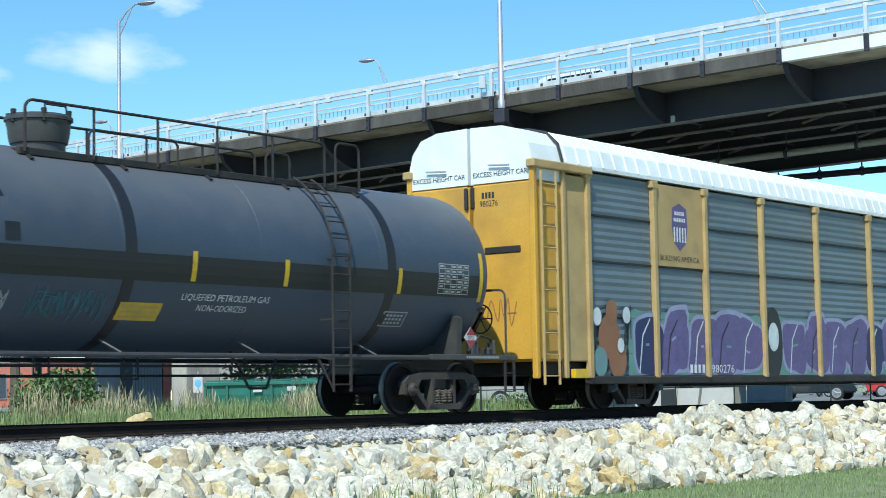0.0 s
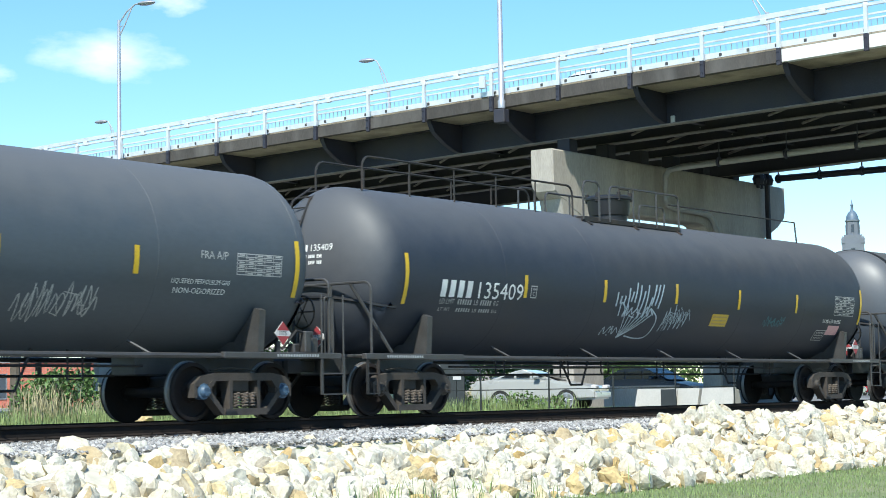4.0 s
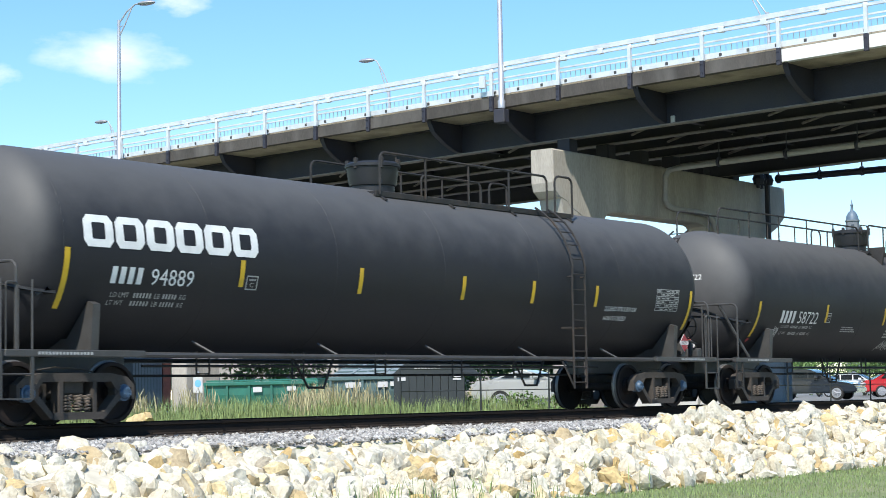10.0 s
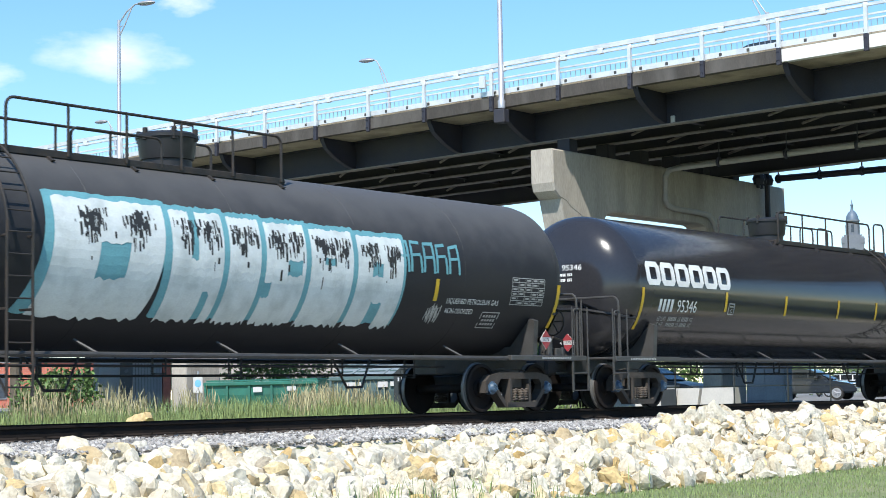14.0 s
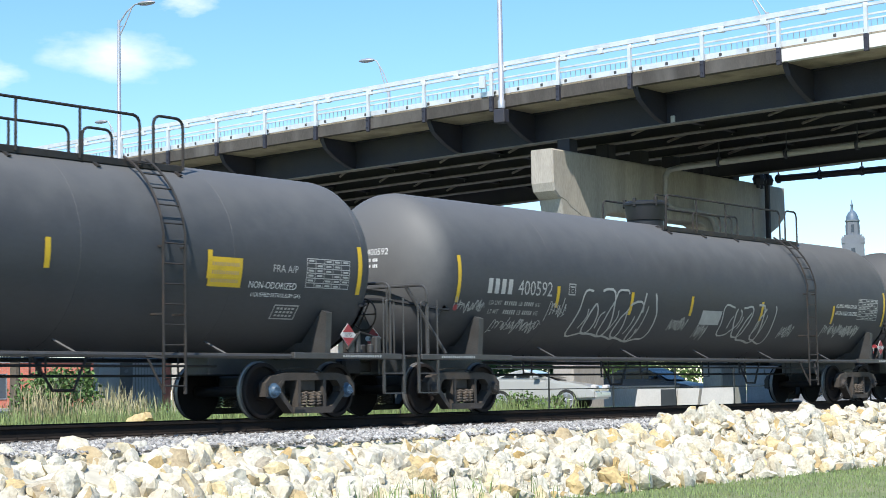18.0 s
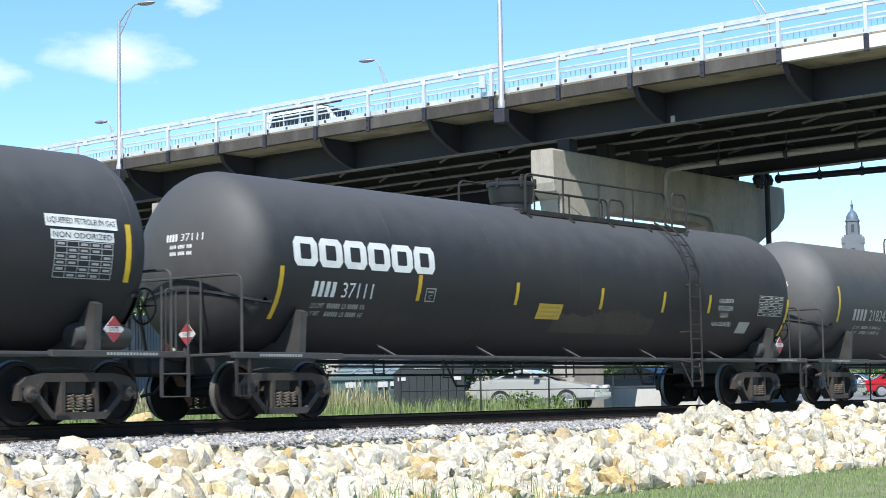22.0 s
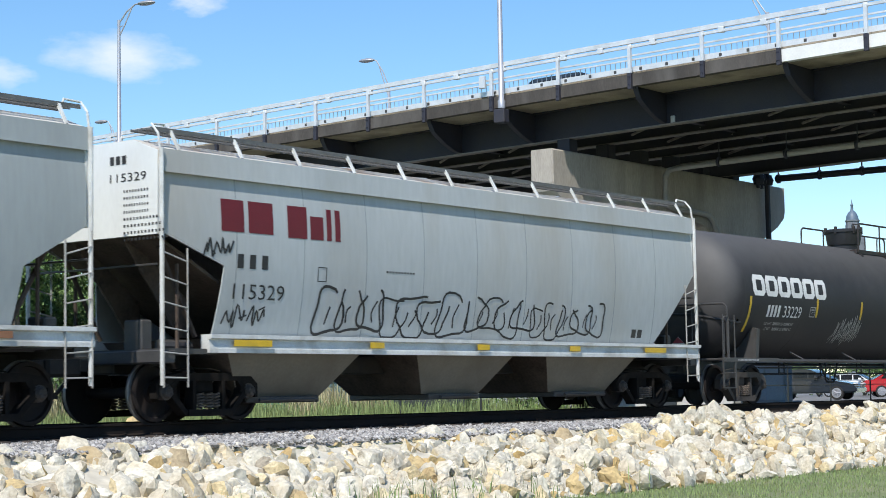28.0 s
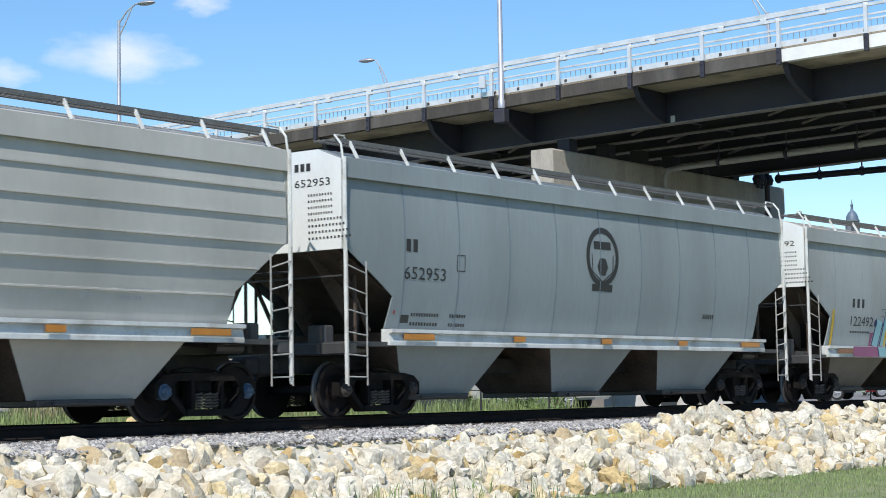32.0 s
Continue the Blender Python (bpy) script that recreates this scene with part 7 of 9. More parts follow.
    part("underframe", bm, "steel_dark", car)
    bm = bmesh.new()
    bbox(bm, -13.2, -12.75, -1.64, -1.52, 0.62, 0.80, 0.01)
    part("reflector", bm, "yellow", car)
    truck(car, -10.06)
    truck(car, 10.06)
    return car


auto_carrier(42.06)


# ---- ground and track ----
GROUND_Z, LAWN_Z = -0.2, -1.15


def slab(name, x0, x1, y0, y1, z0, z1, material, label, category="", kind="structure"):
    bm = bmesh.new()
    box(bm, x0, x1, y0, y1, z0, z1)
    return tagged(part(name, bm, material), label, category or name, "", kind)


bm = bmesh.new()
lines = [(-3000, LAWN_Z), (-60, LAWN_Z), (-16, LAWN_Z), (-6.5, LAWN_Z), (-4.3, -0.34), (-1.6, -0.30), (3.4, -0.30), (4.6, GROUND_Z), (16, GROUND_Z), (60, GROUND_Z), (400, GROUND_Z), (4000, GROUND_Z)]
xs = [-3000, -200, -20] + list(range(0, 61, 4)) + [80, 140, 400, 1200, 4000]
grid = [[bm.verts.new((x, y, z)) for y, z in lines] for x in xs]
for a, b in zip(grid, grid[1:]):
    for k in range(len(lines) - 1):
        bm.faces.new((a[k], b[k], b[k + 1], a[k + 1]))
tagged(part("ground", bm, "grass_ground"), "mown grass and rough ground beside the railway", "ground", "", "structure")

bm = bmesh.new()
prism(bm, [(-4.4, -0.42), (-4.2, -0.28), (-1.3, -0.25), (1.3, -0.23), (3.2, -0.24), (4.2, -0.42)], "x", -300, 420)
tagged(part("ballast_bed", bm, "ballast"), "grey crushed stone ballast bed", "ballast", "", "structure")


bm = bmesh.new()
prism(bm, [(-7.0, LAWN_Z - 0.1), (-6.6, LAWN_Z + 0.02), (-4.45, -0.36), (-4.1, -0.40), (-4.1, LAWN_Z - 0.1)], "x", 4, 60)
tagged(part("bank_core", bm, "rock"), "rubble core under the rock bank", "bank", "", "structure")


def chip_field(name, count, place, size, material, seed, label, category, flat=0.75):
    """Very many small angular stones as one mesh."""
    rs = np.random.RandomState(seed)
    base = np.array([(1, 0, 0), (0, 1, 0), (-1, 0, 0), (0, -1, 0), (0, 0, 1), (0, 0, -1)], float)
    tri = np.array([(0, 1, 4), (1, 2, 4), (2, 3, 4), (3, 0, 4), (1, 0, 5), (2, 1, 5), (3, 2, 5), (0, 3, 5)])
    c = place(rs, count)
    s = rs.uniform(size[0], size[1], (count, 1, 1)) * rs.uniform(0.6, 1.25, (count, 1, 3)) * np.array([1, 1, flat])
    v = base[None] * s + rs.uniform(-0.35, 0.35, (count, 6, 3)) * s
    a, b = rs.uniform(0, 6.28, count), rs.uniform(-0.8, 0.8, count)
    ca, sa, cb, sb = np.cos(a), np.sin(a), np.cos(b), np.sin(b)
    x, y, z = v[..., 0].copy(), v[..., 1].copy(), v[..., 2].copy()
    x, z = x * cb[:, None] + z * sb[:, None], -x * sb[:, None] + z * cb[:, None]
    x, y = x * ca[:, None] - y * sa[:, None], x * sa[:, None] + y * ca[:, None]
    v = np.stack([x, y, z], -1) + c[:, None]
    f = tri[None] + 6 * np.arange(count)[:, None, None]
    me = bpy.data.meshes.new(name)
    me.from_pydata(v.reshape(-1, 3).tolist(), [], f.reshape(-1, 3).tolist())
    me.materials.append(M[material])
    return tagged(new(name, me), label, category, "", "stuff")


def island_spread(material, amount):
    """Lets each loose piece of a joined mesh differ in brightness."""
    nt = M[material].node_tree
    b = nt.nodes["Principled BSDF"]
    src = b.inputs["Base Color"].links[0].from_socket
    geo = nt.nodes.new("ShaderNodeNewGeometry")
    r = nt.nodes.new("ShaderNodeMapRange")
    r.inputs["To Min"].default_value, r.inputs["To Max"].default_value = 1 - amount, 1 + amount
    nt.links.new(geo.outputs["Random Per Island"], r.inputs["Value"])
    h = nt.nodes.new("ShaderNodeHueSaturation")
    nt.links.new(src, h.inputs["Color"])
    nt.links.new(r.outputs["Result"], h.inputs["Value"])
    nt.links.new(h.outputs["Color"], b.inputs["Base Color"])


for key, amount in (("ballast", 0.5), ("grass_blade", 0.4), ("dry_grass", 0.4), ("leaf", 0.5)):
    island_spread(key, amount)


def ballast_spots(rs, n):
    x = rs.uniform(11, 46, n)
    y = rs.uniform(-4.5, -0.9, n)
    return np.stack([x, y, -0.25 - 0.010 * np.maximum(0, -1.3 - y) + rs.uniform(-0.01, 0.03, n)], -1)


chip_field("ballast_stones", 36000, ballast_spots, (0.022, 0.05), "ballast", 3, "grey angular crushed stone along the track", "ballast")

for y, nm in ((-0.7525, "rail"), (0.7525, "rail")):
    bm = bmesh.new()
    s = 1
    prof = [(-0.070, -0.188), (0.070, -0.188), (0.070, -0.176), (0.012, -0.155), (0.009, -0.05), (0.036, -0.036), (0.036, -0.006), (0.028, 0.0), (-0.028, 0.0), (-0.036, -0.006), (-0.036, -0.036), (-0.009, -0.05), (-0.012, -0.155), (-0.070, -0.176)]
    prism(bm, [(y + a, b) for a, b in prof], "x", -300, 420)
    tagged(part(nm, bm, "rail_steel"), "dark rusty steel running rail on timber ties", "rail", "rails of the track", "structure")
bm = bmesh.new()
bbox(bm, -0.115, 0.115, -1.3, 1.3, -0.36, -0.190, 0.012)
tie = tagged(part("railway_tie", bm, "tie_wood"), "dark weathered timber railway tie", "tie", "ties under the track")
tie.matrix_basis = pose(8.0, 0, 0)
for i in range(1, 110):
    copy_thing(tie, pose(8.0 + i * 0.508, 0, 0, 0, 0, (i * 37 % 7 - 3) * 0.3))
bm = bmesh.new()
box(bm, -0.10, 0.10, -0.17, 0.17, -0.1895, -0.178)
pl = tagged(part("tie_plate", bm, "rail_steel"), "rusty steel tie plate under the rail", "tie plate", "plates on the ties")
bm = bmesh.new()
box(bm, -0.012, 0.012, -0.012, 0.012, -0.178, -0.150)
part("spike", bm, "rail_steel", pl, at=pose(0.06, -0.09, 0))
pl.matrix_basis = pose(8.0, -0.7525, 0)
for i in range(1, 80):
    copy_thing(pl, pose(8.0 + i * 0.508, -0.7525, 0))

# ---- the overpass ----
NEAR, FAR = 48.0, 63.0


def deck_z(y):
    return 9.93 - 0.020 * (y - 10.0)


def along_y(bm, x0, x1, lo, hi, y0, y1, step=3.0):
    """A beam along y whose underside and top follow the deck."""
    n = max(1, int((y1 - y0) / step))
    rows = []
    for i in range(n + 1):
        y = y0 + (y1 - y0) * i / n
        z = deck_z(y)
        rows.append([bm.verts.new(p) for p in ((x0, y, z + lo), (x1, y, z + lo), (x1, y, z + hi), (x0, y, z + hi))])
    for a, b in zip(rows, rows[1:]):
        for k in range(4):
            bm.faces.new((a[k], b[k], b[(k + 1) % 4], a[(k + 1) % 4]))
    bm.faces.new(rows[0])
    bm.faces.new(list(reversed(rows[-1])))


B0, B1 = -70.0, 150.0
bridge = thing("overpass", pose(0, 0, 0), "steel girder road overpass with concrete deck and metal railings", "bridge", kind="structure")
bm = bmesh.new()
along_y(bm, NEAR + 0.05, FAR - 0.05, 0.02, 0.32, B0, B1)
part("deck", bm, "bridge_concrete", bridge)
bm = bmesh.new()
along_y(bm, NEAR + 1.6, FAR - 1.6, 0.324, 0.36, B0, B1)
part("roadway", bm, "deck_road", bridge)
for x0, x1 in ((NEAR, NEAR + 1.5), (FAR - 1.5, FAR)):
    bm = bmesh.new()
    along_y(bm, x0 + 0.22, x1, 0.325, 0.52, B0, B1)
    part("sidewalk", bm, "bridge_concrete", bridge)
# fascia panels between the posts
POSTS = [0.55, 3.35, 5.95, 8.56, 11.3, 13.99, 16.87, 19.4, 21.89, 24.41, 26.91, 29.56, 32.24, 34.87]
POSTS = [0.55 - 2.7 * k for k in range(24, 0, -1)] + POSTS + [34.87 + 2.65 * k for k in range(1, 40)]
for i, (a, b) in enumerate(zip(POSTS, POSTS[1:])):
    bm = bmesh.new()
    along_y(bm, NEAR - 0.06, NEAR + 0.20, 0.0, 0.38, a + 0.012, b - 0.012)
    part("fascia_panel", bm, "fascia_new" if -2.5 < a < 0.65 else "fascia", bridge, "pale new concrete edge panel" if -2.5 < a < 0.65 else "")
bm = bmesh.new()
along_y(bm, FAR - 0.2, FAR + 0.06, 0.0, 0.44, B0, B1)
part("fascia_beam", bm, "fascia", bridge)


def make_post():
    bm = bmesh.new()
    bbox(bm, -0.10, 0.02, -0.055, 0.055, 0.36, 1.28, 0.012)
    bbox(bm, -0.08, 0.06, -0.08, 0.08, 1.20, 1.33, 0.02)
    post = part("rail_post", bm, "rail_alu")
    return post


def make_shoe():
    """The dark steel shoe that bolts a railing post to the deck edge."""
    bm = bmesh.new()
    bbox(bm, -0.11, 0.0, -0.07, 0.07, -0.10, 0.42, 0.012)
    for z in (0.05, 0.3):
        for y in (-0.035, 0.035):
            lathe(bm, [(-0.135, 0.0), (-0.135, 0.018), (-0.10, 0.018)], 6, "x", (0, y, z))
    return part("post_shoe", bm, "bridge_steel")


for y in POSTS:
    if -20 < y < 110:
        hang(shared("rail_post", make_post), bridge, pose(NEAR - 0.06, y, deck_z(y)))
        hang(shared("post_shoe", make_shoe), bridge, pose(NEAR - 0.06, y, deck_z(y)))
for lo, hi, dx, w, nm in ((1.36, 1.51, -0.05, 0.11, "top_rail"), (1.22, 1.305, -0.05, 0.08, "top_rail"), (0.96, 1.015, 0.0, 0.05, "middle_rail"), (0.83, 0.88, 0.02, 0.04, "middle_rail"), (0.47, 0.64, 0.06, 0.04, "kick_rail")):
    bm = bmesh.new()
    along_y(bm, NEAR + dx - w / 2, NEAR + dx + w / 2, lo, hi, -25, 110)
    part(nm, bm, "rail_alu", bridge)


def make_sleeve():
    bm = bmesh.new()
    bbox(bm, -0.075, 0.075, -0.10, 0.10, 1.20, 1.38, 0.015)
    return part("rail_sleeve", bm, "rail_alu")


for i in range(50):
    y = -18 + i * 1.94 + (0.5 if i % 3 else 0)
    hang(shared("rail_sleeve", make_sleeve), bridge, pose(NEAR - 0.055, y, deck_z(y)))


def make_picket():
    bm = bmesh.new()
    box(bm, -0.008, 0.008, -0.008, 0.008, 0.60, 0.84)
    return part("picket", bm, "pole_alu")


for i in range(260):
    y = -2 + i * 0.19
    hang(shared("picket", make_picket), bridge, pose(NEAR + 0.08, y, deck_z(y)))


def make_foot():
    bm = bmesh.new()
    bbox(bm, -0.07, -0.035, -0.05, 0.05, 0.50, 0.60, 0.008)
    return part("kick_bracket", bm, "steel_pipe")


for i in range(60):
    y = -6 + i * 0.95
    hang(shared("kick_bracket", make_foot), bridge, pose(NEAR + 0.10, y, deck_z(y)))
# far railing
for lo, hi, w in ((1.36, 1.51, 0.11), (1.22, 1.305, 0.08), (0.96, 1.015, 0.05), (0.47, 0.64, 0.05)):
    bm = bmesh.new()
    along_y(bm, FAR - w / 2, FAR + w / 2, lo, hi, -25, 110)
    part("far_rail", bm, "rail_alu", bridge)
for i in range(45):
    y = -20 + i * 2.7
    hang(shared("rail_post", make_post), bridge, pose(FAR + 0.05, y, deck_z(y)))
# girders: deep outer ones and stringers between
GX = [NEAR + 2.0, NEAR + 4.4, NEAR + 6.6, NEAR + 8.8, NEAR + 11.0, FAR - 1.7]
for i, x in enumerate(GX):
    bm = bmesh.new()
    d = -1.0 if i == 0 else -1.30 if i == len(GX) - 1 else -0.95
    along_y(bm, x - 0.012, x + 0.012, d, 0.02, B0, B1)
    along_y(bm, x - 0.16, x + 0.16, -0.02, 0.02, B0, B1)
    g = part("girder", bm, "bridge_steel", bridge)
    bm = bmesh.new()
    along_y(bm, x - 0.20, x + 0.20, d - 0.035, d, B0, B1)
    part("girder_flange", bm, "bridge_flange", g, "dusty grey bottom flange")
for x in (NEAR + 3.2, NEAR + 5.5, NEAR + 7.7, NEAR + 9.9, NEAR + 12.1):
    bm = bmesh.new()
    along_y(bm, x - 0.01, x + 0.01, -0.55, 0.02, B0, B1)
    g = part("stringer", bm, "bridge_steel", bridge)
    bm = bmesh.new()
    along_y(bm, x - 0.13, x + 0.13, -0.58, -0.55, B0, B1)
    part("stringer_flange", bm, "bridge_flange", g, "dusty grey bottom flange")
BRACKETS = [y - 5.25 * k for k in range(4, 0, -1) for y in (3.27,)] + [3.27, 8.5, 13.7, 16.85, 21.8, 26.9] + [26.9 + 5.2 * k for k in range(1, 12)]


def make_bracket():
    """A curved cantilever bracket from the edge back to the outer girder, with its flange."""
    bm = bmesh.new()
    curve = []
    for k in range(13):
        f = k / 12
        curve.append((NEAR - 0.02 + 1.99 * f, 0.30 - 0.42 * min(1, f * 8) - 0.86 * (1 - (1 - f) ** 1.75)))
    prism(bm, [(NEAR - 0.02, 0.32), (NEAR + 0.02, 0.01)][1:] + curve[1:] + [(NEAR + 1.98, 0.01)], "y", -0.012, 0.012)
    for (xa, za), (xb, zb) in zip(curve, curve[1:]):
        prism(bm, [(xa, za), (xb, zb), (xb, zb - 0.03), (xa, za - 0.03)], "y", -0.09, 0.09)
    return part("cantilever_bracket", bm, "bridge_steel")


def make_crossframe():
    bm = bmesh.new()
    a, b = GX[0], GX[-1]
    box(bm, a, b, -0.01, 0.01, -0.75, -0.35)
    box(bm, a, b, -0.10, 0.10, -0.78, -0.75)
    return part("floor_beam", bm, "bridge_steel")


def make_diagonal():
    bm = bmesh.new()
    tube(bm, [(0, 0, -0.8), (2.2, 2.6, -0.8)], 0.05, 4)
    return part("diagonal_brace", bm, "bridge_flange")


for k, y in enumerate(BRACKETS):
    hang(shared("bracket", make_bracket), bridge, pose(0, y, deck_z(y)))
    hang(shared("floor_beam", make_crossframe), bridge, pose(0, y, deck_z(y)))
    if k < 16:
        for i in range(4):
            hang(shared("diagonal", make_diagonal), bridge, pose(GX[i], y + 0.1, deck_z(y + 1.5)))
# dark pipes down the far end of the pier
for x, y, r in ((62.95, 11.7, 0.11), (62.6, 11.75, 0.07), (62.25, 11.7, 0.09)):
    bm = bmesh.new()
    tube(bm, [(x, y, 8.85 if r > 0.1 else 8.6), (x, y, 8.15 if r < 0.1 else 4.0)], r, 8)
    lathe(bm, [(8.3, r + 0.1), (8.5, r + 0.16), (8.7, r + 0.08)], 8, "z", (x, y, 0))
    part("down_pipe", bm, "bridge_steel", bridge, "dark pipe down the pier", smooth=True)
# pipes slung under the deck
bm = bmesh.new()
tube(bm, [(62.95, -30, 8.95), (62.95, 6.7, 8.5), (62.95, 11.3, 8.53)], 0.13, 10)
part("service_pipe", bm, "bridge_steel", bridge, smooth=True)
for i in range(7):
    y = 11.2 - i * 1.75
    bm = bmesh.new()
    tube(bm, [(62.95, y, 8.36), (62.95, y, 9.6)], 0.03, 5)
    lathe(bm, [(-0.05, 0.18), (0.05, 0.18)], 10, "y", (62.95, y, 8.52))
    part("pipe_hanger", bm, "bridge_steel", bridge)
bm = bmesh.new()
tube(bm, [(55.0, -30, 9.05), (55.0, 11.1, 8.22), (55.1, 11.5, 8.18), (55.3, 11.75, 8.0), (55.38, 11.8, 7.75), (55.32, 11.8, 7.2), (55.5, 11.8, 6.98), (55.9, 11.8, 6.9), (57.6, 11.8, 6.88), (58.5, 11.8, 6.82), (58.8, 11.8, 6.6), (59.5, 11.8, 5.6), (59.8, 11.8, 5.0)], 0.10, 12)
part("drain_pipe", bm, "pipe_grey", bridge, "grey painted drain pipe", smooth=True)
for i in range(5):
    bm = bmesh.new()
    y = 9.4 - i * 2.6
    lathe(bm, [(-0.05, 0.17), (0.05, 0.17)], 12, "y", (55.0, y, 8.26 + (10.6 - y) * 0.0165))
    tube(bm, [(55.0, y, 8.2), (55.0, y, 9.6)], 0.02, 5)
    part("pipe_collar", bm, "bridge_steel", bridge)


def pier(y0, y1, dz):
    p = thing("bridge_pier", pose(0, 0, 0), "weathered concrete pier with haunched cap on two columns", "bridge pier", "piers of the overpass", "structure")
    bm = bmesh.new()
    # cap with rounded ends and an arched underside between the columns
    poly = [(48.43, 8.38), (48.43, 7.25), (48.52, 6.98), (48.8, 6.78), (49.2, 6.66), (49.4, 6.5)]
    poly += [(50.9, 5.9), (51.35, 5.95)]
    poly += [(51.5, 6.15), (51.75, 6.42), (52.2, 6.5), (58.25, 6.5), (58.5, 6.42), (58.72, 6.1), (59.0, 5.9), (62.4, 5.9), (63.6, 6.45), (64.3, 6.75), (64.8, 7.1), (64.92, 7.4), (64.92, 8.38)]
    prism(bm, [(a, b + dz) for a, b in poly], "y", y0, y1)
    bmesh.ops.bevel(bm, geom=[e for e in bm.edges if abs(e.verts[0].co.y - e.verts[1].co.y) < 0.01], offset=0.05, segments=1, affect="EDGES")
    part("pier_cap", bm, "pier_concrete", p)
    for xa, xb in ((49.4, 51.3), (59.4, 61.3)):
        bm = bmesh.new()
        bbox(bm, xa, xb, y0 + 0.03, y1 - 0.03, -0.4, 6.3 + dz, 0.06)
        part("pier_column", bm, "pier_concrete", p)
        bm = bmesh.new()
        prism(bm, [(xa - 0.0, 5.0 + dz), (xa - 0.5, 6.75 + dz), (xb + 0.2, 6.75 + dz), (xb, 5.0 + dz)], "y", y0 + 0.015, y1 - 0.015)
        part("column_haunch", bm, "pier_concrete", p)
    for x in GX:
        bm = bmesh.new()
        bbox(bm, x - 0.25, x + 0.25, (y0 + y1) / 2 - 0.25, (y0 + y1) / 2 + 0.25, 8.37 + dz, deck_z((y0 + y1) / 2) - (1.03 if x == GX[0] else 1.33 if x == GX[-1] else 0.98), 0.02)
        part("bearing", bm, "bridge_steel", p)
    return p


pier(11.95, 12.85, 0.0)
pier(30.2, 31.1, -0.32)


def street_lamp(x, y, z, h, arm, rise):
    l = thing("street_lamp", pose(x, y, z), "grey aluminium street lamp with truss arm on the overpass", "street lamp", "street lamps on the overpass")
    bm = bmesh.new()
    lathe(bm, [(0, 0.13), (0.25, 0.13), (0.3, 0.095), (h, 0.06), (h, 0.0)], 14, "z")
    part("pole", bm, "pole_alu", l, smooth=True)
    bm = bmesh.new()
    d = Vector(arm).normalized()
    L = Vector(arm).length
    def at(f, zz): return (d.x * L * f, d.y * L * f, zz)
    tube(bm, [at(0, h - 0.15), at(0.35, h + rise * 0.5), at(0.72, h + rise * 0.93), at(1.0, h + rise)], 0.032, 6)
    tube(bm, [at(0, h - 0.7), at(0.28, h - 0.7 + (rise + 0.5) * 0.45), at(0.6, h + rise * 0.80)], 0.028, 6)
    tube(bm, [at(0, h - 0.3), at(0.18, h - 0.25)], 0.02, 5)
    part("arm", bm, "pole_alu", l, smooth=True)
    bm = bmesh.new()
    b2 = bmesh.new()
    bmesh.ops.create_uvsphere(b2, u_segments=14, v_segments=8, radius=1.0)
    bmesh.ops.transform(b2, matrix=Matrix.Translation(at(1.0, h + rise)) @ Matrix.Rotation(math.atan2(d.y, d.x), 4, "Z") @ Matrix.Translation((0.25, 0, -0.03)) @ Matrix.Diagonal((0.42, 0.16, 0.10, 1)), verts=b2.verts)
    merge(bm, b2)
    part("lamp_head", bm, "lamp_head", l, smooth=True)
    return l


street_lamp(47.85, 13.55, deck_z(13.5) - 0.05, 9.0, (0.5, -1.4, 0), 0.6)
street_lamp(47.85, 32.3, deck_z(32.3) - 0.1, 6.1, (0.25, -1.02, 0), 0.58)
street_lamp(63.1, 30.95, deck_z(31) + 0.3, 4.9, (-0.2, 0.85, 0), 1.2)
street_lamp(63.1, 49.55, deck_z(50) + 0.3, 4.75, (-0.15, 0.65, 0), 0.85)
street_lamp(63.1, 11.5, deck_z(12.0) + 0.3, 5.0, (-0.3, 1.25, 0), 1.15)
for y, z in ((13.55, 9.75), (32.3, 9.45)):
    bm = bmesh.new()
    bbox(bm, -0.22, 0.10, -0.22, 0.22, -0.45, 0.02, 0.03)
    tagged(part("lamp_bracket", bm, "bridge_steel", at=pose(47.88, y, z)), "dark steel bracket that holds a lamp on the overpass edge", "bracket", "lamp brackets")
bm = bmesh.new()
bbox(bm, -0.06, 0.06, -0.12, 0.12, 0, 0.42, 0.02)
tagged(part("junction_box", bm, "rail_alu", at=pose(47.88, 14.35, deck_z(14.3) + 0.72)), "small pale metal junction box on the overpass railing", "junction box")
bm = bmesh.new()
bbox(bm, -0.05, 0.05, -0.07, 0.07, 0, 0.24, 0.02)
tagged(part("flood_light", bm, "rail_alu", at=pose(49.92, 8.23, 8.97)), "small pale flood light under the overpass edge", "flood light")


